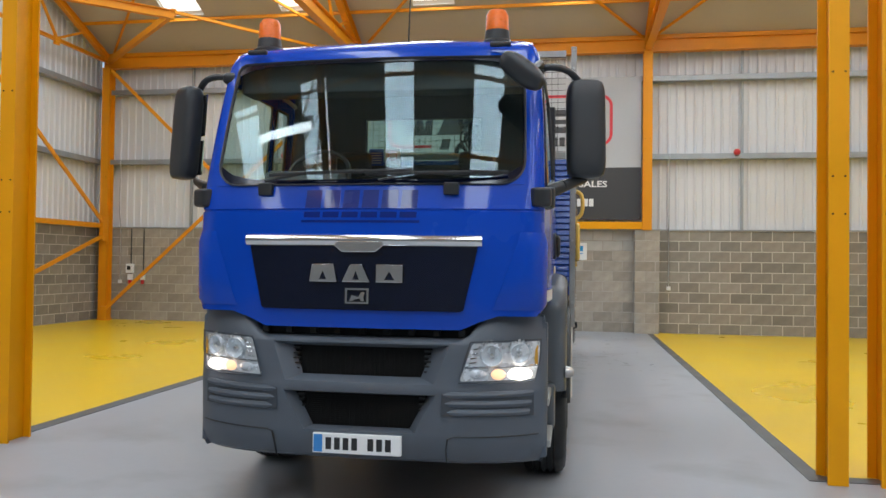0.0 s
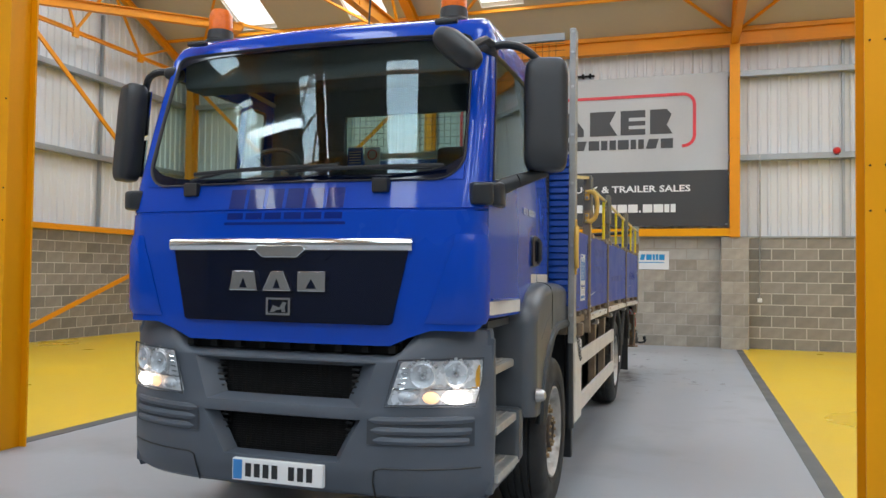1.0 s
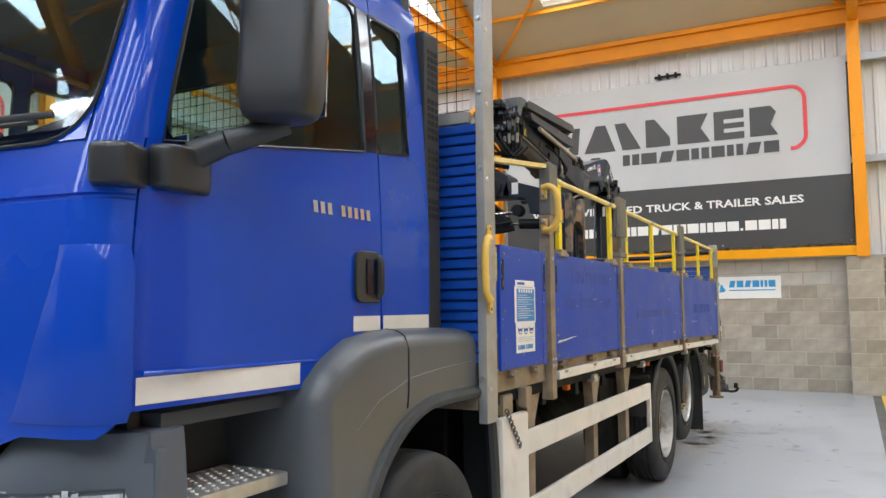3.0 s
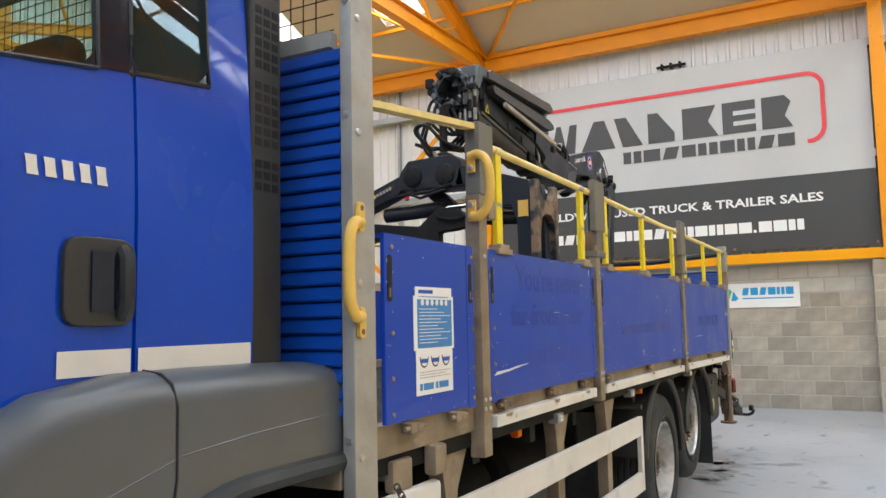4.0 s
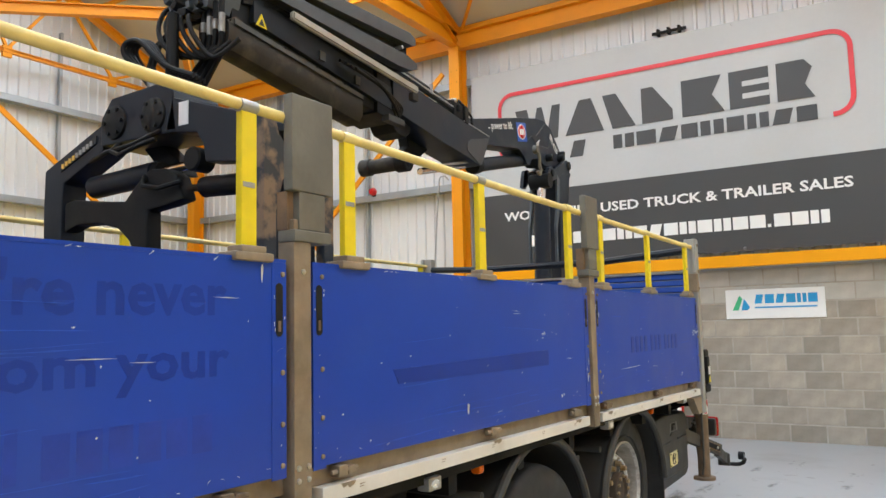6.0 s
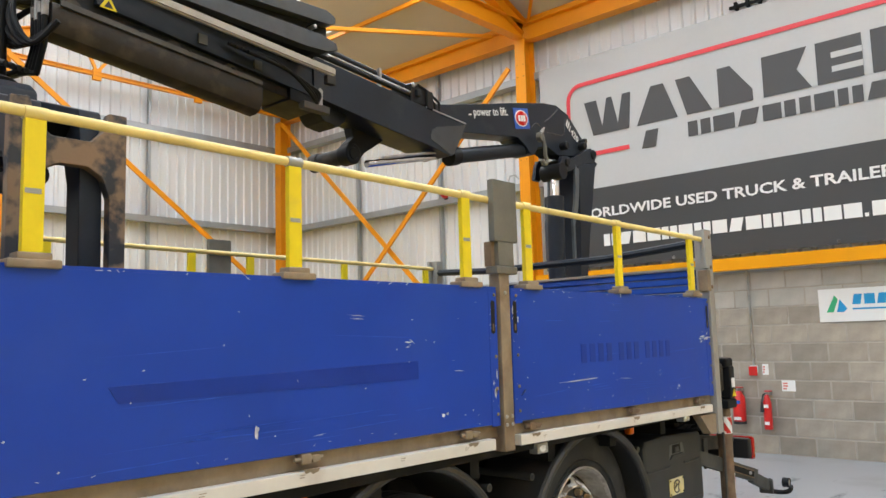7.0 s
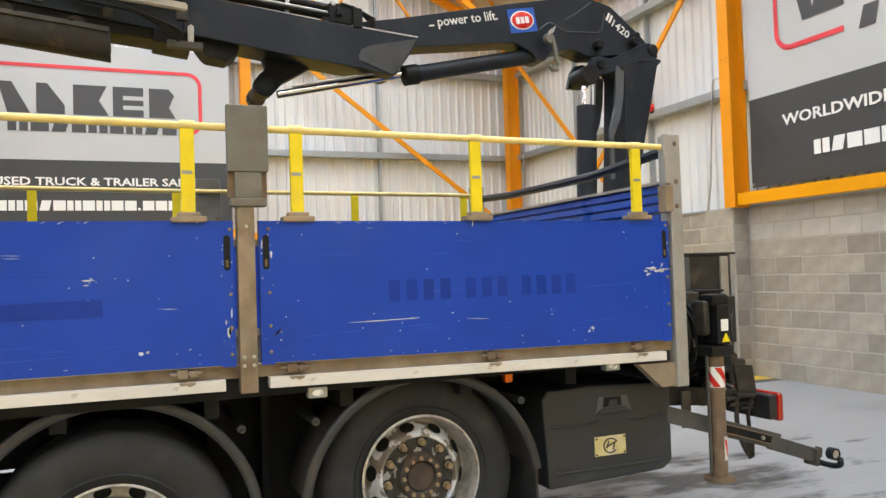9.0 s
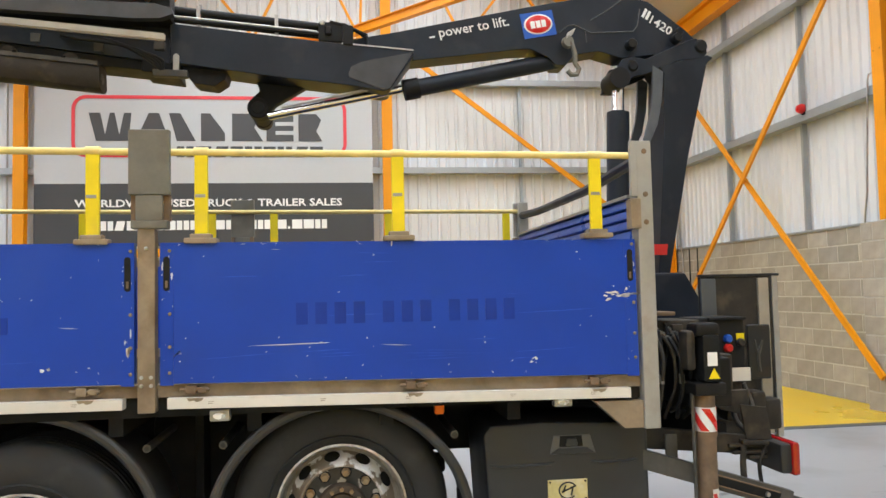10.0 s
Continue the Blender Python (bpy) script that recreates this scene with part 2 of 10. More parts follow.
HOSE_END = material("grimy_hose_ferrule", (0.30, 0.29, 0.27), 0.45, 0.6, vary=0.25, scale=30, bump=0.1, dirt=(0.05, 0.045, 0.04), dirt_amount=0.4, dirt_scale=25)
CRANE = material("charcoal_crane_paint", (0.016, 0.021, 0.031), 0.4, vary=0.22, scale=4, fine=50, bump=0.06, dirt=(0.042, 0.043, 0.045), dirt_amount=0.3, dirt_scale=5, spec=0.26)
CRANE_DARK = material("black_hydraulic_parts", (0.010, 0.010, 0.011), 0.55, vary=0.25, scale=8, bump=0.12, dirt=(0.034, 0.031, 0.027), dirt_amount=0.3, dirt_scale=7, spec=0.24)
BROWN_DUST = material("dusty_brown_black_steel", (0.042, 0.036, 0.030), 0.62, 0.2, vary=0.3, scale=10, bump=0.2, dirt=(0.12, 0.095, 0.07), dirt_amount=0.4, dirt_scale=9, spec=0.3)
MUDGUARD = material("dusty_mudguard_plastic", (0.035, 0.033, 0.030), 0.5, vary=0.2, scale=5, bump=0.08, dirt=(0.10, 0.088, 0.072), dirt_amount=0.35, dirt_scale=3)
RUST = material("worn_rusty_steel", (0.21, 0.14, 0.088), 0.75, 0.2, vary=0.3, scale=12, bump=0.3, dirt=(0.06, 0.05, 0.045), dirt_amount=0.4, dirt_scale=8)
WHITE = material("white_vinyl", (0.8, 0.8, 0.79), 0.4, vary=0.02, bump=0.0)
TEXT_WHITE = material("white_print", (0.78, 0.78, 0.77), 0.5, vary=0.02, bump=0.0)
CHARCOAL = material("charcoal_banner_print", (0.045, 0.046, 0.048), 0.5, vary=0.05, scale=0.8, bump=0.02, fine=20)
SILVER = material("silver_grey_banner_print", (0.47, 0.48, 0.49), 0.5, vary=0.07, scale=0.35, bump=0.02, fine=20)
PRINT_DARK = material("dark_grey_print", (0.055, 0.055, 0.058), 0.5, vary=0.03, bump=0.0)
RED_PRINT = material("red_print", (0.68, 0.045, 0.06), 0.45, vary=0.03, bump=0.0)
RED = material("red_gloss_paint", (0.6, 0.02, 0.018), 0.3, vary=0.05, bump=0.0)
RED_LENS = material("red_lens", (0.36, 0.007, 0.009), 0.15, vary=0.05, bump=0.0, coat=0.6)
AMBER_LENS = material("amber_lens", (0.82, 0.15, 0.002), 0.3, vary=0.08, scale=30, bump=0.0, coat=0.15, spec=0.3)
INDICATOR = material("yellow_amber_indicator", (0.72, 0.36, 0.03), 0.3, vary=0.08, scale=30, bump=0.0, spec=0.3)
SIGN_RED = material("faded_red_print", (0.62, 0.17, 0.13), 0.5, vary=0.1, scale=30, bump=0.0)
BLUE_PRINT = material("light_blue_print", (0.04, 0.22, 0.55), 0.4, vary=0.03, bump=0.0)
CYAN_PRINT = material("cyan_print", (0.02, 0.3, 0.62), 0.4, vary=0.03, bump=0.0)
GREEN_PRINT = material("green_print", (0.05, 0.45, 0.2), 0.4, vary=0.03, bump=0.0)
TRIM = material("dark_cab_trim", (0.06, 0.064, 0.066), 0.8, vary=0.1, scale=6, bump=0.1)
TRIM_PALE = material("pale_grey_cab_trim", (0.07, 0.075, 0.078), 0.85, vary=0.08, scale=5, bump=0.1)
SEAT = material("dark_seat_cloth", (0.04, 0.042, 0.044), 0.95, vary=0.15, scale=10, bump=0.3)
GLASS = sheet_glass("tinted_cab_glass", (0.72, 0.85, 0.82), 0.046, (0.74, 0.93, 1.0))
CLEAR = glazing("clear_lamp_cover", (0.93, 0.94, 0.95), 1.45)
LAMP_BOWL = material("silvered_lamp_bowl", (0.80, 0.82, 0.84), 0.26, 0.4, vary=0.12, scale=20, bump=0.0)
MIRROR_GLASS = material("mirror_glass", (0.85, 0.86, 0.87), 0.02, 1.0, vary=0.0, bump=0.0)
LAMP_ON = emitter("lit_headlamp", (1.0, 0.89, 0.78), 8.0)
LAMP_WARM = emitter("lit_position_lamp", (1.0, 0.62, 0.34), 1.1)
ROOFLIGHT = emitter("milky_daylit_sheet", (0.94, 0.97, 1.0), 1.15)
LED_ON = emitter("lit_led_tube", (0.97, 0.98, 1.0), 22.0)

# ---- mesh helpers ----
WORLD = {}


def box(bm, x0, x1, y0, y1, z0, z1, bevel=0.0, m=None):
    vs = [bm.verts.new((x, y, z)) for x in (x0, x1) for y in (y0, y1) for z in (z0, z1)]
    for q in ((0, 1, 3, 2), (4, 6, 7, 5), (0, 4, 5, 1), (2, 3, 7, 6), (0, 2, 6, 4), (1, 5, 7, 3)):
        bm.faces.new([vs[i] for i in q])
    if m is not None:
        for v in vs:
            v.co = m @ v.co
    if bevel:
        edges = {e for v in vs for e in v.link_edges}
        bmesh.ops.bevel(bm, geom=list(edges), offset=bevel, segments=2, affect="EDGES", profile=0.5)
    return bm


def prism(bm, pts, axis, a, b, bevel=0.0, bevel_segments=2):
    """A polygon drawn in the plane across the axis, given depth from a to b."""
    def at(p, d):
        return {"x": (d, p[0], p[1]), "y": (p[0], d, p[1]), "z": (p[0], p[1], d)}[axis]
    lo, hi = [bm.verts.new(at(p, a)) for p in pts], [bm.verts.new(at(p, b)) for p in pts]
    n = len(pts)
    bm.faces.new(lo), bm.faces.new(list(reversed(hi)))
    for i in range(n):
        bm.faces.new((lo[(i + 1) % n], lo[i], hi[i], hi[(i + 1) % n]))
    bmesh.ops.recalc_face_normals(bm, faces=list({f for v in lo + hi for f in v.link_faces}))
    if bevel:
        bmesh.ops.bevel(bm, geom=list({e for v in lo + hi for e in v.link_edges}), offset=bevel, segments=bevel_segments, affect="EDGES", profile=0.5)
    return bm


def tube(bm, pts, r, n=8, closed=False, flat=1.0):
    """A round (or flattened) bar swept along points."""
    pts = [Vector(p) for p in pts]
    rings, up = [], None
    for i, p in enumerate(pts):
        if closed:
            d = (pts[(i + 1) % len(pts)] - pts[i - 1]).normalized()
        else:
            d = (pts[min(i + 1, len(pts) - 1)] - pts[max(i - 1, 0)]).normalized()
        if up is None:
            up = Vector((0, 0, 1)) if abs(d.z) < 0.9 else Vector((1, 0, 0))
        s = d.cross(up).normalized()
        up = s.cross(d).normalized()
        rings.append([bm.verts.new(p + r * (math.cos(2 * math.pi * k / n) * s + flat * math.sin(2 * math.pi * k / n) * up)) for k in range(n)])
    pairs = list(zip(rings, rings[1:])) + ([(rings[-1], rings[0])] if closed else [])
    for a, b in pairs:
        for k in range(n):
            bm.faces.new((a[k], a[(k + 1) % n], b[(k + 1) % n], b[k]))
    if not closed:
        bm.faces.new(list(reversed(rings[0]))), bm.faces.new(rings[-1])
    return bm


def eased(pts, k=4):
    """A smooth curve through points."""
    p = [Vector(q) for q in pts]
    out = []
    for i in range(len(p) - 1):
        a, b, c, d = p[max(i - 1, 0)], p[i], p[i + 1], p[min(i + 2, len(p) - 1)]
        for q in range(k):
            u = q / k
            out.append(0.5 * (2 * b + (c - a) * u + (2 * a - 5 * b + 4 * c - d) * u * u + (3 * b - a - 3 * c + d) * u ** 3))
    return out + [p[-1]]


def lathe(bm, profile, origin, axis="x", n=40, sweep=(0, 360)):
    """Turns a profile of (along, radius) round an axis through origin."""
    whole = sweep == (0, 360)
    count = n if whole else n + 1
    o, rings = Vector(origin), []
    for k in range(count):
        a = radians(sweep[0] + (sweep[1] - sweep[0]) * k / n)
        c, s = math.cos(a), math.sin(a)
        ring = []
        for d, r in profile:
            ring.append(bm.verts.new(o + Vector({"x": (d, r * c, r * s), "y": (r * c, d, r * s), "z": (r * c, r * s, d)}[axis])))
        rings.append(ring)
    for k in range(count if whole else count - 1):
        a, b = rings[k], rings[(k + 1) % count]
        for i in range(len(profile) - 1):
            bm.faces.new((a[i], a[i + 1], b[i + 1], b[i]))
    return bm


def beam(bm, a, b, w, h, roll=0.0):
    """A square-cut bar from a to b, w across and h deep."""
    a, b = Vector(a), Vector(b)
    d = (b - a).normalized()
    up = Vector((0, 0, 1)) if abs(d.z) < 0.95 else Vector((0, 1, 0))
    s = d.cross(up).normalized()
    up = s.cross(d)
    m = Matrix((s, d, up)).transposed().to_4x4()
    m.translation = a
    return box(bm, -w / 2, w / 2, 0, (b - a).length, -h / 2, h / 2, m=m @ pose(0, 0, 0, 0, roll, 0))


def i_beam(bm, a, b, w, h, t=0.016):
    """An I-section from a to b: two flanges w wide and a web h deep."""
    a, b = Vector(a), Vector(b)
    d = (b - a).normalized()
    up = Vector((0, 0, 1)) if abs(d.z) < 0.95 else Vector((0, 1, 0))
    s = d.cross(up).normalized()
    up = s.cross(d)
    m = Matrix((s, d, up)).transposed().to_4x4()
    m.translation = a
    n = (b - a).length
    box(bm, -w / 2, w / 2, 0, n, h / 2 - t, h / 2, m=m)
    box(bm, -w / 2, w / 2, 0, n, -h / 2, -h / 2 + t, m=m)
    box(bm, -t / 2, t / 2, 0, n, -h / 2 + t, h / 2 - t, m=m)
    return bm


def weigh_normals(me, angle):
    """Shade closed, bevelled bodies by face size: narrow bevels catch the light, broad faces stay flat."""
    if not 6 < len(me.polygons) < 400 or 2 * len(me.edges) != len(me.loops):
        return
    limit = math.cos(radians(angle))
    faces = [(p.normal.copy(), p.area) for p in me.polygons]
    sizes = [a for _, a in faces]
    if max(sizes) < 12 * min(sizes):
        return
    round_vert = {}
    for p in me.polygons:
        for v in p.vertices:
            round_vert.setdefault(v, []).append(p.index)
    out = []
    for p in me.polygons:
        n0 = faces[p.index][0]
        for v in p.vertices:
            total = Vector((0, 0, 0))
            for q in round_vert[v]:
                if faces[q][0].dot(n0) > limit:
                    total += faces[q][0] * faces[q][1]
            out.append(total.normalized() if total.length else n0)
    me.normals_split_custom_set(out)


def meshed(name, bm, mat, angle=35):
    bmesh.ops.recalc_face_normals(bm, faces=bm.faces)
    me = bpy.data.meshes.new(name)
    bm.to_mesh(me)
    bm.free()
    for m in mat if isinstance(mat, (list, tuple)) else [mat]:
        me.materials.append(m)
    me.polygons.foreach_set("use_smooth", [True] * len(me.polygons))
    me.set_sharp_from_angle(angle=radians(angle))
    weigh_normals(me, angle)
    return me


def part(name, bm, mat, parent=None, label="", angle=35):
    """Links a bmesh as one mesh object under a thing or a part."""
    me = meshed(name, bm, mat, angle) if isinstance(bm, bmesh.types.BMesh) else bm
    ob = new(name, me)
    if parent is not None:
        ob.parent = parent
        ob.matrix_parent_inverse = WORLD.get(parent, Matrix()).inverted()
    if label:
        ob["label"] = label
    return ob


def thing(name, label, category, at=(0, 0, 0), group="", kind=""):
    ob = new(name)
    ob.empty_display_size = 0.2
    ob.location = at
    WORLD[ob] = Matrix.Translation(at)
    return tagged(ob, label, category, group, kind)


def lettering(text, width, height, mat, depth=0.002, bold=0.0):
    """A word as a thin mesh, its lower left corner at the origin, in the xy plane."""
    cu = bpy.data.curves.new("letters", "FONT")
    cu.body, cu.extrude, cu.offset, cu.resolution_u = text, depth, bold, 2
    ob = bpy.data.objects.new("letters", cu)
    me = bpy.data.meshes.new_from_object(ob)
    bpy.data.objects.remove(ob)
    xs, ys = [v.co.x for v in me.vertices], [v.co.y for v in me.vertices]
    sx, sy = width / (max(xs) - min(xs)), height / (max(ys) - min(ys))
    x0, y0 = min(xs), min(ys)
    for v in me.vertices:
        v.co = ((v.co.x - x0) * sx, (v.co.y - y0) * sy, v.co.z)
    me.materials.clear()
    me.materials.append(mat)
    return me


def placed(me, m):
    me = me.copy()
    me.transform(m)
    return me


UPRIGHT_S = Matrix(((1, 0, 0, 0), (0, 0, -1, 0), (0, 1, 0, 0), (0, 0, 0, 1)))   # reads from the south
UPRIGHT_E = Matrix(((0, 0, 1, 0), (1, 0, 0, 0), (0, 1, 0, 0), (0, 0, 0, 1)))   # reads from the east

# ---- floor ----
FLOOR_Z = -0.04
LANE_W, LANE_E = -3.5, 2.935


floor = tagged(part("floor", box(bmesh.new(), WALL_W - 0.4, WALL_E + 0.4, WALL_S - 0.4, WALL_N + 0.6, -0.24, FLOOR_Z), FLOOR_GREY), "smooth grey epoxy-painted concrete workshop floor with faint stains", "floor", kind="structure")
for x0, x1, y0, y1 in ((WALL_W, LANE_W - 0.16, 1.75, WALL_N), (LANE_E + 0.125, WALL_E, 1.75, WALL_N)):
    part("yellow_bay", box(bmesh.new(), x0, x1, y0, y1, FLOOR_Z, FLOOR_Z + 0.004), FLOOR_YELLOW, floor, "glossy yellow painted floor bay")
for x0, x1, y0, y1 in ((LANE_W - 0.16, LANE_W, 1.6, WALL_N), (LANE_E, LANE_E + 0.125, 1.6, WALL_N), (WALL_W, LANE_W - 0.16, 1.6, 1.75), (LANE_E + 0.125, WALL_E, 1.6, 1.75)):
    part("border_line", box(bmesh.new(), x0, x1, y0, y1, FLOOR_Z, FLOOR_Z + 0.005), FLOOR_STRIP, floor, "dark grey painted border line")


def stains():
    """Oil drips and dusty marks on the floor behind the rear axles, as flat uneven patches."""
    rng = random.Random(4)
    bm = bmesh.new()
    for _ in range(210):
        cx, cy = rng.gauss(0.9, 0.5), rng.gauss(8.7, 0.55)
        if rng.random() < 0.18:
            cx, cy = rng.uniform(1.0, 2.6), rng.uniform(6.5, 12.0)
        r = rng.uniform(0.006, 0.05) * (1 if rng.random() < 0.85 else 2)
        vs = [bm.verts.new((cx + r * rng.uniform(0.5, 1.9) * math.cos(a), cy + r * rng.uniform(0.4, 1.2) * math.sin(a), FLOOR_Z + 0.0015)) for a in [k * math.pi / 5 for k in range(10)]]
        bm.faces.new(vs)
    return bm


tagged(part("floor_stain", stains(), material("oily_floor_stain", (0.255, 0.255, 0.26), 0.36, vary=0.4, scale=9)), "dark oily drip marks scattered on the grey floor", "stain", kind="stuff")



def dirt_film(name, centre, size, colour):
    """A thin film of dirt that thins out in ragged streaks towards its edge."""
    m = bpy.data.materials.new(name)
    m.use_nodes = True
    nt = m.node_tree
    p = nt.nodes["Principled BSDF"]
    p.inputs["Base Color"].default_value, p.inputs["Roughness"].default_value = (*colour, 1), 0.6
    tc, mp, gr, st, n1, n2, add, sc, cover, tr, mx = (nt.nodes.new("ShaderNode" + k) for k in ("TexCoord", "Mapping", "TexGradient", "Mapping", "TexNoise", "TexNoise", "Math", "Math", "MapRange", "BsdfTransparent", "MixShader"))
    mp.vector_type, gr.gradient_type = "TEXTURE", "SPHERICAL"
    mp.inputs["Location"].default_value, mp.inputs["Scale"].default_value = (*centre, 0), (*size, 1)
    st.inputs["Scale"].default_value, st.inputs["Rotation"].default_value = (1.0, 0.42, 1.0), (0, 0, radians(14))
    n1.inputs["Scale"].default_value, n1.inputs["Detail"].default_value = 3.2, 9
    n2.inputs["Scale"].default_value, n2.inputs["Detail"].default_value = 13.0, 6
    add.operation, add.inputs[1].default_value = "MULTIPLY_ADD", 0.45
    sc.operation, sc.inputs[1].default_value = "MULTIPLY_ADD", 0.30
    cover.inputs["From Min"].default_value, cover.inputs["From Max"].default_value, cover.inputs["To Max"].default_value = 0.85, 1.06, 0.74
    link = nt.links.new
    link(tc.outputs["Object"], mp.inputs["Vector"]), link(mp.outputs[0], gr.inputs["Vector"])
    link(tc.outputs["Object"], st.inputs["Vector"]), link(st.outputs[0], n1.inputs["Vector"]), link(st.outputs[0], n2.inputs["Vector"])
    link(n2.outputs["Fac"], add.inputs[0]), link(n1.outputs["Fac"], add.inputs[2])
    link(gr.outputs["Fac"], sc.inputs[0]), link(add.outputs[0], sc.inputs[2])
    link(sc.outputs[0], cover.inputs["Value"])
    link(cover.outputs["Result"], mx.inputs[0]), link(tr.outputs[0], mx.inputs[1]), link(p.outputs[0], mx.inputs[2])
    link(mx.outputs[0], nt.nodes["Material Output"].inputs["Surface"])
    return m


bm = bmesh.new()
bm.faces.new([bm.verts.new((x, y, FLOOR_Z + 0.002)) for x, y in ((-1.9, 7.0), (2.5, 7.0), (2.5, 12.9), (-1.9, 12.9))])
tagged(part("floor_grime", bm, dirt_film("dark_tyre_grime", (0.0, 9.75), (1.35, 1.9), (0.085, 0.08, 0.076))), "dark tyre dirt smeared on the floor behind the truck", "dirt", kind="stuff")

# ---- walls ----
BLOCK_L, BLOCK_H, JOINT = 0.44, 0.2225, 0.015
BLOCK_TOP = 2.34
COURSES = 10
COURSE = (BLOCK_TOP - FLOOR_Z) / COURSES
BLOCK_MESH = {}


def block_mesh(length, mat):
    """A block whose face, towards -y, is slightly rounded off at its edges; its lower left corner is the origin."""
    key = (round(length, 3), mat.name)
    if key not in BLOCK_MESH:
        h, e = COURSE - JOINT, 0.006
        bm = bmesh.new()
        back = [bm.verts.new(p) for p in ((0, 0.03, 0), (length, 0.03, 0), (length, 0.03, h), (0, 0.03, h))]
        mid = [bm.verts.new(p) for p in ((0, 0, 0), (length, 0, 0), (length, 0, h), (0, 0, h))]
        face = [bm.verts.new(p) for p in ((e, -e, e), (length - e, -e, e), (length - e, -e, h - e), (e, -e, h - e))]
        for a, b in ((back, mid), (mid, face)):
            for i in range(4):
                bm.faces.new((a[i], a[(i + 1) % 4], b[(i + 1) % 4], b[i]))
        bm.faces.new(face)
        BLOCK_MESH[key] = meshed("block", bm, mat, 20)
    return BLOCK_MESH[key]


def lay_blocks(parent, length, m, mats, top_course=COURSES, keep=lambda u: True, rest=None, pale=0):
    """Courses of blocks along u from 0 to length, in the plane that m sets; pieces outside keep() join rest."""
    for c in range(top_course):
        u = -(BLOCK_L + JOINT) / 2 * (c % 2)
        while u < length - 0.03:
            a, b = max(u, 0) + JOINT / 2, min(u + BLOCK_L + JOINT, length) - JOINT / 2
            u += BLOCK_L + JOINT
            if b - a < 0.04:
                continue
            mat = BLOCK_PALE if c >= top_course - pale else mats
            me, mm = block_mesh(b - a, mat), m @ Matrix.Translation((a, 0, FLOOR_Z + c * COURSE + JOINT / 2))
            if keep((a + b) / 2):
                ob = new("block", me)
                ob.parent = parent
                ob.matrix_parent_inverse = WORLD.get(parent, Matrix()).inverted()
                ob.matrix_basis = mm
            elif rest is not None:
                rest.append((b - a, mm))


def rest_mesh(name, rest, mat):
    """The far blocks joined into one mesh."""
    verts, faces = [], []
    h, e = COURSE - JOINT, 0.006
    for length, mm in rest:
        n = len(verts)
        verts += [mm @ Vector(p) for p in ((0, 0, 0), (length, 0, 0), (length, 0, h), (0, 0, h), (e, -e, e), (length - e, -e, e), (length - e, -e, h - e), (e, -e, h - e))]
        faces += [(n + i, n + (i + 1) % 4, n + 4 + (i + 1) % 4, n + 4 + i) for i in range(4)] + [(n + 4, n + 5, n + 6, n + 7)]
    me = bpy.data.meshes.new(name)
    me.from_pydata(verts, [], faces)
    me.materials.append(mat)
    return me


def sheet_mesh(u0, u1, z0, top, m):
    """A ribbed cladding sheet from u0 to u1, standing on z0, whose head follows top(u)."""
    us = [(0.0, 0.0), (0.085, 0.0), (0.105, -0.032), (0.145, -0.032), (0.165, 0.0), (0.2, 0.0)]
    pts, u = [], u0
    while u < u1 - 0.01:
        for du, d in us[:-1]:
            if u + du <= u1 + 1e-6:
                pts.append((u + du, d))
        u += 0.2
    pts.append((u1, 0.0))
    bm = bmesh.new()
    lo = [bm.verts.new(m @ Vector((a, d, z0))) for a, d in pts]
    hi = [bm.verts.new(m @ Vector((a, d, top(a)))) for a, d in pts]
    lo2 = [bm.verts.new(m @ Vector((a, d + 0.012, z0))) for a, d in pts]
    hi2 = [bm.verts.new(m @ Vector((a, d + 0.012, top(a)))) for a, d in pts]
    for a, b, c, d in ((lo, hi, 0, 0), (hi2, lo2, 0, 0), (lo2, lo, 0, 0), (hi, hi2, 0, 0)):
        for i in range(len(pts) - 1):
            bm.faces.new((a[i], a[i + 1], b[i + 1], b[i]))
    return meshed("cladding_sheet", bm, CLAD, 20)


def clad(parent, u0, u1, z0, top, m, width=1.0):
    u = u0
    while u < u1 - 0.05:
        v = min(u + width, u1)
        part("cladding_sheet", sheet_mesh(u, v, z0, top, m @ Matrix.Translation((0, 0.004 * (round(u) % 2), 0))), None, parent)
        u = v


# Back wall: a block base with ribbed sheets over it; its middle bay is blocked up between piers.
COLS_N = [-10.72, -3.98, 2.91, 9.7]
wall_n = tagged(part("wall_north", box(bmesh.new(), WALL_W - 0.3, WALL_E + 0.3, WALL_N - 0.0025, WALL_N + 0.2, FLOOR_Z - 0.1, BLOCK_TOP), MORTAR), "block base wall with pale mortar joints under white ribbed cladding", "wall", kind="structure")
lay_blocks(wall_n, 3.99 + 2.64, Matrix.Translation((-3.99, WALL_N - 0.004, 0)), BLOCK_GREY, pale=2)
lay_blocks(wall_n, 6.8, Matrix.Translation((3.20, WALL_N, 0)), BLOCK)
lay_blocks(wall_n, 6.34, Matrix.Translation((-10.9, WALL_N - 0.004, 0)), BLOCK_WARM)
part("bay_joints", box(bmesh.new(), -10.9, -4.55, WALL_N - 0.0065, WALL_N - 0.0025, FLOOR_Z - 0.1, BLOCK_TOP), MORTAR_WARM, wall_n)
part("infill_joints", box(bmesh.new(), -4.0, 2.64, WALL_N - 0.0065, WALL_N - 0.0025, FLOOR_Z - 0.1, BLOCK_TOP), MORTAR_GREY, wall_n)
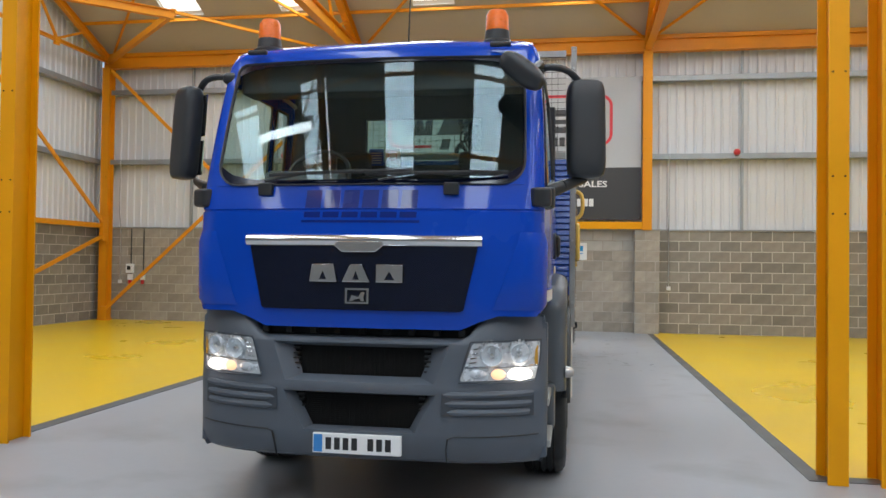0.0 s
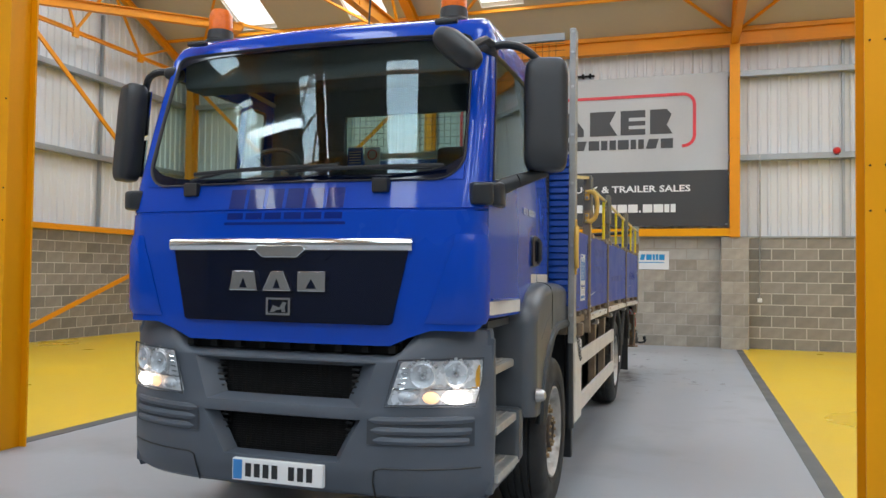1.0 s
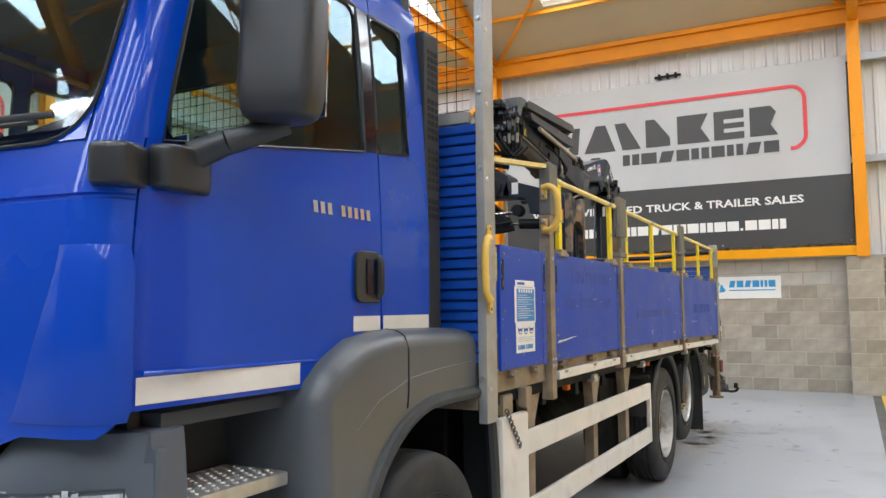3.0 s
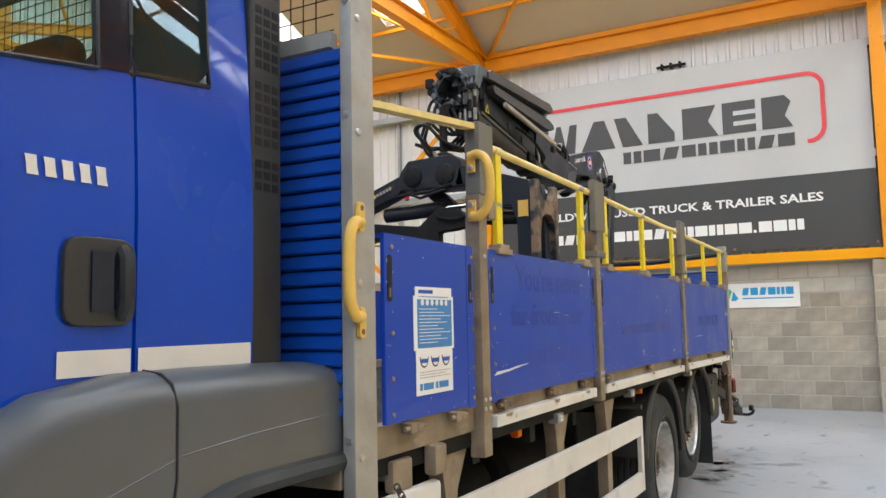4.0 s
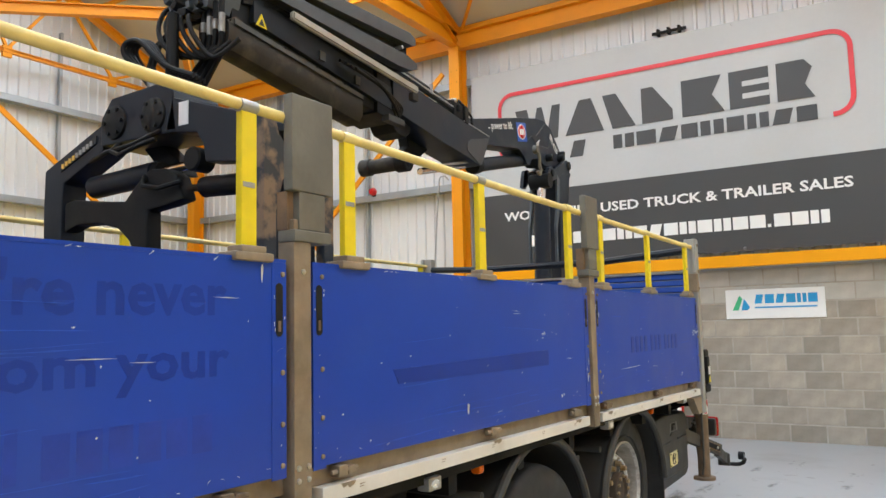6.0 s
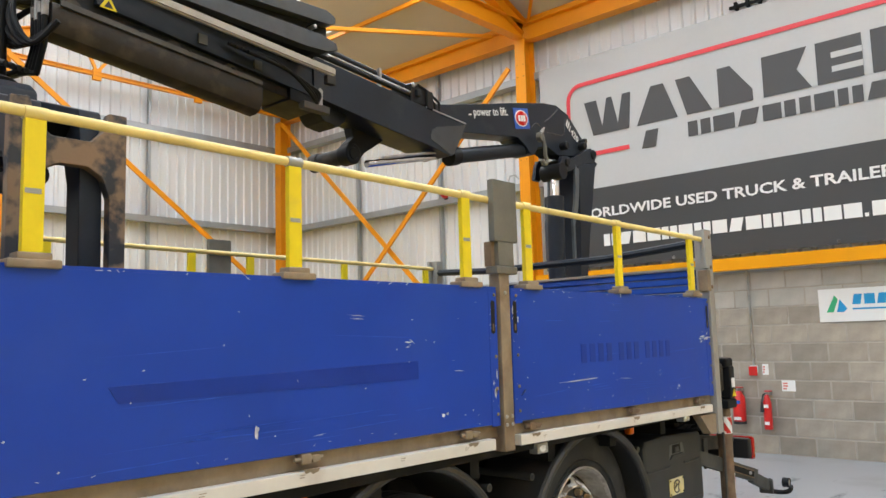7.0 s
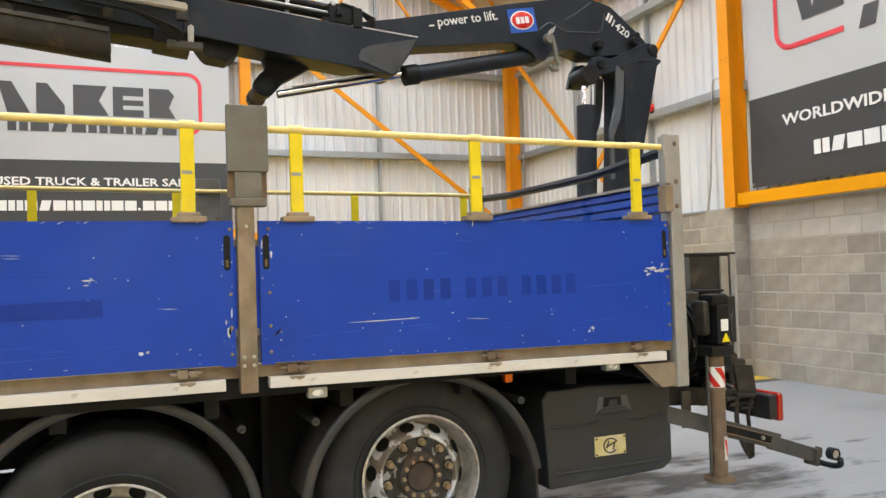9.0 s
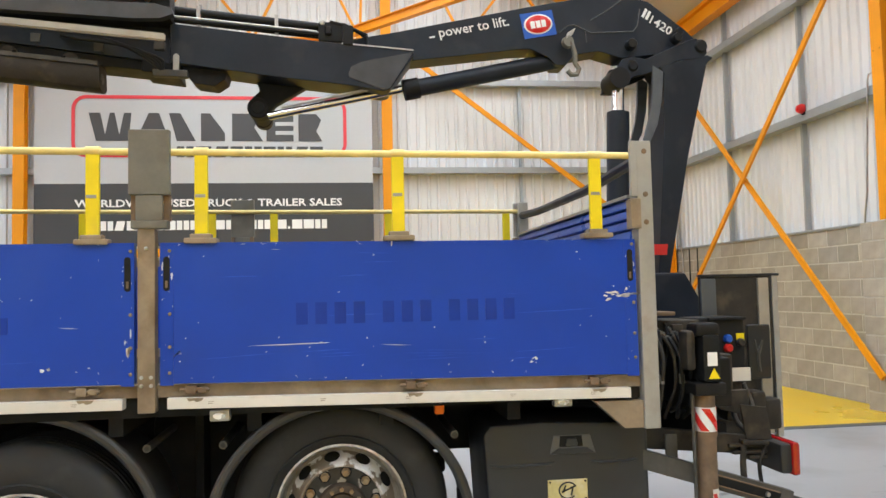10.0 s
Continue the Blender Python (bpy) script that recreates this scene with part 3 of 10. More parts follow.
for x0 in (2.64, -4.55):
    pier = part("block_pier", box(bmesh.new(), x0 + 0.002, x0 + 0.548, WALL_N - 0.2825, WALL_N + 0.1, FLOOR_Z - 0.1, BLOCK_TOP), MORTAR_GREY, wall_n, "block pier projecting from the wall")
    lay_blocks(pier, 0.55, Matrix.Translation((x0, WALL_N - 0.28, 0)), BLOCK_GREY)
    lay_blocks(pier, 0.27, Matrix.Translation((x0 - 0.0, WALL_N - 0.005, 0)) @ pose(0, 0, 0, 0, 0, -90), BLOCK_GREY)
    lay_blocks(pier, 0.27, Matrix.Translation((x0 + 0.55, WALL_N - 0.275, 0)) @ pose(0, 0, 0, 0, 0, 90), BLOCK_GREY)
part("sill_flashing", box(bmesh.new(), WALL_W, WALL_E, WALL_N - 0.03, WALL_N + 0.16, BLOCK_TOP, BLOCK_TOP + 0.03), GALV, wall_n, "grey folded sill flashing")
clad(wall_n, WALL_W - 0.1, WALL_E + 0.1, BLOCK_TOP + 0.03, lambda u: EAVES + 0.2, Matrix.Translation((0, WALL_N + 0.15, 0)))

# Gable wall behind the truck's far side.
wall_w = tagged(part("wall_west", box(bmesh.new(), WALL_W - 0.2, WALL_W + 0.0025, WALL_S, WALL_N + 0.2, FLOOR_Z - 0.1, BLOCK_TOP), MORTAR), "gable wall of blocks below and white ribbed cladding above", "wall", kind="structure")
west_rest = []
lay_blocks(wall_w, WALL_N - WALL_S, Matrix.Translation((WALL_W, WALL_S, 0)) @ pose(0, 0, 0, 0, 0, 90), BLOCK, keep=lambda u: u > WALL_N - WALL_S - 13.2, rest=west_rest)
tagged(part("far_blocks", rest_mesh("far_blocks", west_rest, BLOCK), None, wall_w), kind="stuff")
part("sill_flashing", box(bmesh.new(), WALL_W - 0.16, WALL_W + 0.03, WALL_S, WALL_N, BLOCK_TOP, BLOCK_TOP + 0.03), GALV, wall_w, "grey folded sill flashing")
clad(wall_w, WALL_S, WALL_N + 0.1, BLOCK_TOP + 0.03, lambda u: roof_z(u) + 0.1, Matrix.Translation((WALL_W - 0.15, 0, 0)) @ pose(0, 0, 0, 0, 0, 90))

# Plain walls that close the hall.
wall_e = tagged(part("wall_east", prism(bmesh.new(), [(WALL_S, FLOOR_Z - 0.1), (WALL_N, FLOOR_Z - 0.1), (WALL_N, EAVES), (RIDGE_A, roof_z(RIDGE_A)), (VALLEY, EAVES), (RIDGE_B, roof_z(RIDGE_B)), (WALL_S, EAVES)], "x", WALL_E, WALL_E + 0.2), WALL_PALE), "plain pale rendered hall wall", "wall", kind="structure")
wall_s = tagged(part("wall_south", box(bmesh.new(), WALL_W - 0.2, WALL_E + 0.2, WALL_S - 0.2, WALL_S, FLOOR_Z - 0.1, EAVES + 0.1), WALL_PLAIN), "plain pale rendered hall wall", "wall", kind="structure")

# Sheeting rails and posts of the cladding.
for z in (4.06, 5.88):
    for a, b in ((WALL_W, COLS_N[1] - 0.1), (COLS_N[1] + 0.1, COLS_N[2] - 0.1), (COLS_N[2] + 0.1, WALL_E)):
        bm = bmesh.new()
        prism(bm, [(-0.10, -0.06), (0.10, -0.06), (0.10, -0.045), (-0.085, -0.045), (-0.085, 0.045), (0.10, 0.045), (0.10, 0.06), (-0.10, 0.06)], "x", a, b)
        ob = part("sheeting_rail", bm, GALV, wall_n, "grey steel sheeting rail")
        ob.location = (0, WALL_N + 0.0, z)
for z in (4.06, 5.88):
    for a, b in ((WALL_S, 1.2), (1.42, 8.16), (8.38, WALL_N)):
        bm = bmesh.new()
        prism(bm, [(-0.10, -0.06), (0.10, -0.06), (0.10, 0.06), (-0.10, 0.06), (-0.10, 0.045), (0.085, 0.045), (0.085, -0.045), (-0.10, -0.045)], "y", a, b)
        ob = part("sheeting_rail", bm, GALV, wall_w, "grey steel sheeting rail")
        ob.location = (WALL_W - 0.0, 0, z)
for x in (5.05, 7.3, -6.2, -8.5):
    part("wall_post", box(bmesh.new(), x - 0.027, x + 0.027, WALL_N + 0.02, WALL_N + 0.1, BLOCK_TOP + 0.03, EAVES), GALV, wall_n, "thin grey wall post")
for y in (4.6, 11.05):
    part("wall_post", box(bmesh.new(), WALL_W - 0.1, WALL_W - 0.02, y - 0.027, y + 0.027, BLOCK_TOP + 0.03, EAVES + 0.6), GALV, wall_w, "thin grey wall post")


# ---- roof ----
def roof_slope(y0, y1):
    """One slope from eaves y0 to ridge y1, with an opening for each rooflight strip."""
    bm = bmesh.new()
    lo, hi = y0 + math.copysign(1.36, y1 - y0), y1 - math.copysign(0.42, y1 - y0)
    cuts = [WALL_W - 0.3] + [v for s in STRIPS for v in (strip_x(s, y1) - 0.48, strip_x(s, y1) + 0.48)] + [WALL_E + 0.3]

    def piece(xa, xb, ya, yb):
        vs = [bm.verts.new((x, y, EAVES + SLOPE * abs(y - y0) + dz)) for dz in (0.0, 0.12) for x, y in ((xa, ya), (xb, ya), (xb, yb), (xa, yb))]
        for q in ((3, 2, 1, 0), (4, 5, 6, 7), (0, 1, 5, 4), (1, 2, 6, 5), (2, 3, 7, 6), (3, 0, 4, 7)):
            bm.faces.new([vs[i] for i in q])
    for i, (xa, xb) in enumerate(zip(cuts, cuts[1:])):
        if i % 2 == 0:
            piece(xa, xb, y0, y1)
        else:
            piece(xa, xb, y0, lo)
            piece(xa, xb, hi, y1)
    return bm


for n, (y0, y1) in enumerate(((WALL_N, RIDGE_A), (VALLEY, RIDGE_A), (VALLEY, RIDGE_B), (WALL_S, RIDGE_B))):
    slope = tagged(part("ceiling", roof_slope(y0, y1), LINER), "cream-lined pitched roof underside with daylight strips", "ceiling", kind="structure")
    for strip in STRIPS:
        bm = bmesh.new()
        s = strip_x(strip, y1)
        lo, hi = y0 + math.copysign(1.36, y1 - y0), y1 - math.copysign(0.42, y1 - y0)
        vs = [bm.verts.new((x, y, EAVES + SLOPE * abs(y - y0) + 0.11)) for x, y in ((s - 0.48, lo), (s + 0.48, lo), (s + 0.48, hi), (s - 0.48, hi))]
        bm.faces.new(vs)
        pane = part("rooflight_pane", bm, ROOFLIGHT, slope, "milky daylit rooflight sheet")
        pane.visible_shadow = False

# ---- steel frames ----
TRUSS_X = COLS_N


def truss(x, heavy):
    """A roof truss over both spans: rafters, bottom chord and lattice."""
    out = []
    for ya, yr, yb in ((WALL_N - 0.25, RIDGE_A, VALLEY), (VALLEY, RIDGE_B, WALL_S + 0.25)):
        zr, ze = roof_z(yr) - 0.2, EAVES - 0.12
        w, h = (0.16, 0.26) if heavy else (0.12, 0.16)
        out.append(("rafter", i_beam(bmesh.new(), (x, ya, ze), (x, yr, zr), w, h)))
        out.append(("rafter", i_beam(bmesh.new(), (x, yb, ze), (x, yr, zr), w, h)))
        ch = (0.17, 0.3) if heavy else (0.08, 0.08)
        out.append(("bottom_chord", i_beam(bmesh.new(), (x, ya, EAVES - 0.18), (x, yb, EAVES - 0.18), *ch)))
        n = 6
        for i in range(1, n):
            y = ya + (yb - ya) * i / n
            yt = ya + (yb - ya) * (i + (0.5 if i < n / 2 else -0.5)) / n
            if i == n / 2:
                yt = yr
            out.append(("lattice_bar", beam(bmesh.new(), (x, y, EAVES - 0.15), (x, yt, roof_z(yt) - 0.25), 0.05, 0.05)))
            yt2 = ya + (yb - ya) * (i + (-0.5 if i < n / 2 else 0.5)) / n
            out.append(("lattice_bar", beam(bmesh.new(), (x, y, EAVES - 0.15), (x, yt2, roof_z(yt2) - 0.25), 0.05, 0.05)))
            out.append(("gusset_plate", box(bmesh.new(), x - 0.03, x + 0.03, y - 0.08, y + 0.08, EAVES - 0.3, EAVES - 0.1)))
    return out


for k, x in enumerate(TRUSS_X):
    t_ob = thing("roof_truss", "orange-painted steel lattice roof truss under the roof", "truss", (x, 7, EAVES), "roof trusses", "structure")
    for name, bm in truss(x + (0.02 if k == 0 else 0), k > 0):
        part(name, bm, STEEL_ORANGE, t_ob)

purlins = thing("roof_purlins", "thin orange steel purlins under the cream roof", "purlin", (0, 7, 7), kind="structure")
for y0, y1 in ((WALL_N, RIDGE_A), (VALLEY, RIDGE_A), (VALLEY, RIDGE_B), (WALL_S, RIDGE_B)):
    for d in (0.16, 1.28, 2.75, 4.25, 5.75):
        y = y0 + math.copysign(d, y1 - y0)
        part("purlin", box(bmesh.new(), WALL_W, WALL_E, y - 0.025, y + 0.025, EAVES + SLOPE * d - 0.075, EAVES + SLOPE * d - 0.004), STEEL_ORANGE, purlins)
# bracing in the roof plane of each bay
for xa, xb in zip(COLS_N, COLS_N[1:]):
    for y0, y1 in ((WALL_N, RIDGE_A), (VALLEY, RIDGE_A)):
        s = math.copysign(1, y1 - y0)
        for xs, xe, ds, de in ((xa, (xa + xb) / 2, 0.1, 3.8), (xb, (xa + xb) / 2, 0.1, 3.8)):
            part("roof_brace", beam(bmesh.new(), (xs, y0 + s * ds, EAVES + SLOPE * ds - 0.1), (xe, y0 + s * de, EAVES + SLOPE * de - 0.1), 0.05, 0.05), STEEL_ORANGE, purlins)

eaves = thing("eaves_beam", "heavy orange steel eaves beam along the wall head", "beam", (0, WALL_N - 0.15, 6.4), kind="structure")
part("beam", i_beam(bmesh.new(), (WALL_W + 0.1, WALL_N - 0.14, EAVES - 0.18), (WALL_E, WALL_N - 0.14, EAVES - 0.18), 0.2, 0.31, 0.02), STEEL_ORANGE, eaves)
part("valley_beam", i_beam(bmesh.new(), (WALL_W + 0.1, VALLEY, EAVES - 0.2), (WALL_E, VALLEY, EAVES - 0.2), 0.2, 0.34, 0.02), STEEL_ORANGE, eaves)
# corner tie of the end bay
part("tie_beam", i_beam(bmesh.new(), (WALL_W + 0.3, 6.9, EAVES - 0.26), (-6.9, 10.35, EAVES - 0.26), 0.12, 0.18), STEEL_ORANGE, eaves)
part("corner_tie", beam(bmesh.new(), (-6.9, 10.35, EAVES - 0.2), (WALL_W + 0.35, WALL_N - 0.3, EAVES - 0.16), 0.1, 0.14), STEEL_ORANGE, eaves)
part("corner_tie", beam(bmesh.new(), (-6.9, 10.35, EAVES - 0.2), (-4.6, WALL_N - 0.3, EAVES - 0.1), 0.06, 0.06), STEEL_ORANGE, eaves)


def column(x, y, z0, z1, wx, wy, mat, label):
    """An I-section steel column with base plate; its flanges lie across y."""
    ob = thing("steel_column", label, "column", (x, y, z0), "steel columns", "structure")
    bm = bmesh.new()
    box(bm, x - wx / 2, x + wx / 2, y - wy / 2, y - wy / 2 + 0.018, z0, z1)
    box(bm, x - wx / 2, x + wx / 2, y + wy / 2 - 0.018, y + wy / 2, z0, z1)
    box(bm, x - 0.008, x + 0.008, y - wy / 2 + 0.018, y + wy / 2 - 0.018, z0, z1)
    part("shaft", bm, mat, ob)
    if z0 < 0.1 and mat is not STEEL_AMBER:
        part("base_plate", box(bmesh.new(), x - wx * 0.62, x + wx * 0.62, y - wy * 0.58, y + wy * 0.58, FLOOR_Z + 0.005, FLOOR_Z + 0.03), mat, ob)
    for sx in (-1, 1):
        for zz in (1.93, 2.2, 2.95) if mat is STEEL_AMBER else (2.1, 3.5, 3.7):
            bm = bmesh.new()
            lathe(bm, [(-0.004, 0.0), (-0.004, 0.007), (0, 0.007)], (x + sx * wx * 0.3, y - wy / 2, z0 + zz), "y", 8)
            part("bolt", bm, DARK, ob)
    return ob


for x, y in ((-3.46, 1.54), (3.10, 1.65), (3.455, 1.65)):
    column(x, y, FLOOR_Z, EAVES - 0.3, 0.138, 0.285, STEEL_AMBER, "amber-yellow painted steel I-column standing on the bay border")
for x, z0 in ((COLS_N[0], FLOOR_Z), (COLS_N[1], BLOCK_TOP), (COLS_N[2], BLOCK_TOP), (COLS_N[3], FLOOR_Z)):
    column(x, WALL_N - 0.21, z0, EAVES - 0.34, 0.20, 0.28, STEEL_ORANGE, "orange-painted steel wall column against the cladding")


def wall_column(y, z0, z1):
    ob = thing("steel_column", "orange-painted steel gable column against the cladding", "column", (WALL_W + 0.17, y, z0), "steel columns", "structure")
    x = WALL_W + 0.17
    bm = bmesh.new()
    box(bm, x - 0.1, x - 0.082, y - 0.1, y + 0.1, z0, z1)
    box(bm, x + 0.082, x + 0.1, y - 0.1, y + 0.1, z0, z1)
    box(bm, x - 0.082, x + 0.082, y - 0.008, y + 0.008, z0, z1)
    part("shaft", bm, STEEL_ORANGE, ob)


wall_column(8.27, FLOOR_Z, 9.0)
wall_column(1.31, FLOOR_Z, EAVES - 0.1)

# diagonal wall bracing
bracing = thing("wall_bracing", "orange tubular cross bracing in front of the wall", "bracing", (-7.4, WALL_N - 0.3, 0), kind="structure")
for a, b in (((-10.55, WALL_N - 0.36, 6.4), (-4.15, WALL_N - 0.36, 0.4)), ((-10.6, WALL_N - 0.44, 0.2), (-4.15, WALL_N - 0.44, 6.0))):
    part("brace", beam(bmesh.new(), a, b, 0.04, 0.085), STEEL_ORANGE, bracing)
part("brace_foot", box(bmesh.new(), -10.68, -10.5, WALL_N - 0.48, WALL_N - 0.3, FLOOR_Z, 0.32), STEEL_ORANGE, bracing)
gable_brace = thing("wall_bracing", "orange diagonal bracing and rail on the gable wall", "bracing", (WALL_W + 0.3, 11, 0), kind="structure")
for a, b in (((WALL_W + 0.33, 13.9, 2.42), (WALL_W + 0.33, 8.3, 6.66)), ((WALL_W + 0.33, 13.9, 2.15), (WALL_W + 0.33, 8.2, 0.1))):
    part("brace", beam(bmesh.new(), a, b, 0.04, 0.095), STEEL_ORANGE, gable_brace)
part("rail", box(bmesh.new(), WALL_W + 0.2, WALL_W + 0.3, 8.2, 13.95, 2.33, 2.45), STEEL_ORANGE, gable_brace)
part("node_plate", box(bmesh.new(), WALL_W + 0.29, WALL_W + 0.37, 13.78, 14.02, 2.0, 2.6), STEEL_ORANGE, gable_brace)
part("rail", box(bmesh.new(), WALL_W + 0.2, WALL_W + 0.3, 1.3, 8.0, 2.37, 2.53), STEEL_AMBER, gable_brace)
part("rail", box(bmesh.new(), COLS_N[1] + 0.1, COLS_N[2] - 0.1, WALL_N - 0.3, WALL_N - 0.16, 2.365, 2.53), STEEL_AMBER, eaves, "amber rail under the banner")


# ---- banners ----
def plain_mark(kind, x, y, w, h, t):
    """A plain bar in one of three forms: 0 whole, 2 split upright, 3 slanted; t is the gap's measure."""
    if kind == 0:
        return [[(x, y), (x + w, y), (x + w, y + h), (x, y + h)]]
    if kind == 2:
        return [[(x + a, y), (x + b, y), (x + b, y + h), (x + a, y + h)] for a, b in ((0, w / 2 - t * 0.3), (w / 2 + t * 0.3, w))]
    return [[(x, y), (x + w * 0.78, y), (x + w, y + h), (x + w * 0.22, y + h)]]


def banner(label, m, width, x_low=0.0):
    """A printed sheet with a grey field over a dark one; its lower left corner is the origin of m, in the xy plane."""
    ob = thing("banner", label, "banner", (0, 0, 0), "wall banners")
    inv = m

    def put(name, me, text=""):
        return part(name, placed(me, inv), None, ob, text)

    def flat(pts, mat, z=0.006, d=0.003):
        bm = bmesh.new()
        prism(bm, pts, "z", z - d, z)
        return meshed("print", bm, mat, 20)

    # the cloth, gently waved
    for name, y0, y1, mat in (("upper_field", 1.22, 3.34, SILVER), ("lower_field", 0.0, 1.22, CHARCOAL)):
        bm = bmesh.new()
        nx, ny = 60, 16
        grid = [[bm.verts.new((x_low + (width - x_low) * i / nx, y0 + (y1 - y0) * j / ny, 0.006 * math.sin(i * 0.8 + 0.4 * j) * abs(2 * i / nx - 1) ** 3 - 0.004)) for i in range(nx + 1)] for j in range(ny + 1)]
        for j in range(ny):
            for i in range(nx):
                bm.faces.new((grid[j][i], grid[j][i + 1], grid[j + 1][i + 1], grid[j + 1][i]))
        put(name, meshed("cloth", bm, mat))
    # red line with rounded corners
    bm = bmesh.new()
    x0, x1, yt, yb, r = 0.55, 5.86, 2.91, 1.765, 0.24
    pts = [(x0 + 1.04, yb), (x0 + r, yb)] + [(x0 + r - r * math.sin(a), yb + r - r * math.cos(a)) for a in [k * math.pi / 12 for k in range(1, 6)]] + [(x0, yb + r), (x0, yt - r)]
    pts += [(x0 + r - r * math.cos(a), yt - r + r * math.sin(a)) for a in [k * math.pi / 12 for k in range(1, 6)]] + [(x0 + r, yt), (x1 - r, yt)]
    pts += [(x1 - r + r * math.sin(a), yt - r + r * math.cos(a)) for a in [k * math.pi / 12 for k in range(1, 6)]] + [(x1, yt - r), (x1, yb + r)]
    pts += [(x1 - r + r * math.cos(a), yb + r - r * math.sin(a)) for a in [k * math.pi / 12 for k in range(1, 6)]] + [(x1 - r - 0.02, yb)]
    tube(bm, [(x, y, 0.009) for x, y in pts], 0.034, 6, flat=0.06)
    put("red_line", meshed("red_line", bm, RED_PRINT), "red rounded line")
    # the large mark: heavy plain shapes, one a letter wide
    xs = [0.86, 1.71, 2.49, 2.97, 3.60, 4.26, 4.92]
    y0, y1 = 2.05, 2.60
    shapes = [
        [(xs[0] - 0.02, y1), (xs[0] + 0.12, y0), (xs[0] + 0.74, y0), (xs[1] - 0.06, y1)],
        [(xs[1] + 0.08, y0 - 0.36), (xs[1] + 0.30, y0 - 0.36), (xs[1] + 0.36, y0 - 0.10), (xs[1] + 0.16, y0 - 0.10)],
        [(xs[1] + 0.02, y0), (xs[1] + 0.27, y1), (xs[1] + 0.47, y1), (xs[1] + 0.67, y0)],
        [(xs[2] - 0.12, y1), (xs[2] + 0.03, y0), (xs[3] - 0.08, y0), (xs[2] + 0.10, y1)],
        [(xs[3] + 0.02, y0), (xs[3] + 0.02, y1), (xs[3] + 0.20, y1), (xs[4] - 0.14, y0 + 0.16), (xs[4] - 0.14, y0)],
        [(xs[4], y0), (xs[4], y1), (xs[5] - 0.08, y1), (xs[5] - 0.22, (y0 + y1) / 2), (xs[5] - 0.05, y0)],
        [(xs[5] + 0.02, y0), (xs[5] + 0.02, y1), (xs[6] - 0.1, y1), (xs[6] - 0.1, y0)],
        [(xs[6], y0), (xs[6], y1), (xs[6] + 0.36, y1), (xs[6] + 0.46, y1 - 0.12), (xs[6] + 0.36, y0 + 0.2), (xs[6] + 0.48, y0)],
    ]
    for s in shapes:
        put("mark_shape", flat(s, PRINT_DARK))
    for y in (y0 + 0.13, y0 + 0.31):
        put("mark_slit", flat([(xs[5] + 0.2, y), (xs[6] - 0.1, y), (xs[6] - 0.1, y + 0.075), (xs[5] + 0.2, y + 0.075)], SILVER, 0.011))
    for a in (0.18, 0.45):
        put("mark_slit", flat([(xs[0] + a + 0.02, y1), (xs[0] + a + 0.11, y0 + 0.13), (xs[0] + a + 0.2, y1)], SILVER, 0.011))
    # second row: nine short bars
    x = 2.52
    for kind, w in zip((2, 0, 3, 0, 2, 0, 2, 3, 0), (0.33, 0.30, 0.30, 0.24, 0.33, 0.24, 0.29, 0.28, 0.26)):
        for pts in plain_mark(kind, x, 1.73, w, 0.215, 0.075):
            put("mark_bar", flat(pts, PRINT_DARK))
        x += w + 0.04
    tagged(put("slogan", placed(lettering("WORLDWIDE USED TRUCK & TRAILER SALES", 5.2, 0.15, TEXT_WHITE, bold=0.022), pose(0.58, 0.76, 0.008)), "white capital letters"), kind="stuff")
    # web address: plain bars
    x = 1.07
    for i, kind in enumerate((2, 3, 0, 0, 2, 0, 2, 0, 3, 0, 2, 0, 2, 0, 0, -1, 0, 0, 2)):
        w = 0.06 if kind < 0 else (0.235 if kind == 2 else 0.205)
        for pts in plain_mark(kind, x, 0.31, w, 0.18, 0.045) if kind >= 0 else [[(x, 0.31), (x + 0.045, 0.31), (x + 0.045, 0.355), (x, 0.355)]]:
            put("address_bar", flat(pts, TEXT_WHITE))
        x += w + 0.026
    for x in (0.04, width / 3, 2 * width / 3, width - 0.04):
        for y in (0.04, 3.30):
            bm = bmesh.new()
            tube(bm, [(x + 0.016 * math.cos(a), y + 0.016 * math.sin(a), 0.008) for a in [k * math.pi / 4 for k in range(8)]], 0.005, 6, closed=True)
            put("eyelet", meshed("eyelet", bm, STEEL))
    return ob


banner("grey and charcoal company banner with red line on back wall", Matrix.Translation((-3.77, WALL_N - 0.125, 2.59)) @ UPRIGHT_S, 6.55)
banner("grey and charcoal company banner with red line on gable wall", Matrix.Translation((WALL_W + 0.125, 1.71, 2.59)) @ UPRIGHT_E @ Matrix.Diagonal((0.975, 1, 1, 1)), 6.42, -0.18)

# ---- small wall things ----
board = thing("sign_board", "small white sign board with a blue and green mark", "sign", (0.9, WALL_N - 0.02, 1.85))
part("panel", box(bmesh.new(), 0.27, 1.56, WALL_N - 0.03, WALL_N - 0.005, 1.64, 2.05, 0.004), WHITE, board)
for i, kind in enumerate((3, 0, 3, 0, 2, 0)):
    for pts in plain_mark(kind, 0.66 + i * 0.138, 1.85, 0.118, 0.125, 0.034):
        bm = bmesh.new()
        prism(bm, pts, "y", WALL_N - 0.034, WALL_N - 0.03)
        part("mark_bar", bm, CYAN_PRINT, board)
part("small_print", box(bmesh.new(), 0.66, 1.46, WALL_N - 0.034, WALL_N - 0.03, 1.785, 1.805), CYAN_PRINT, board)
bm = bmesh.new()
prism(bm, [(0.36, 1.76), (0.46, 1.97), (0.50, 1.92), (0.44, 1.76)], "y", WALL_N - 0.034, WALL_N - 0.03)
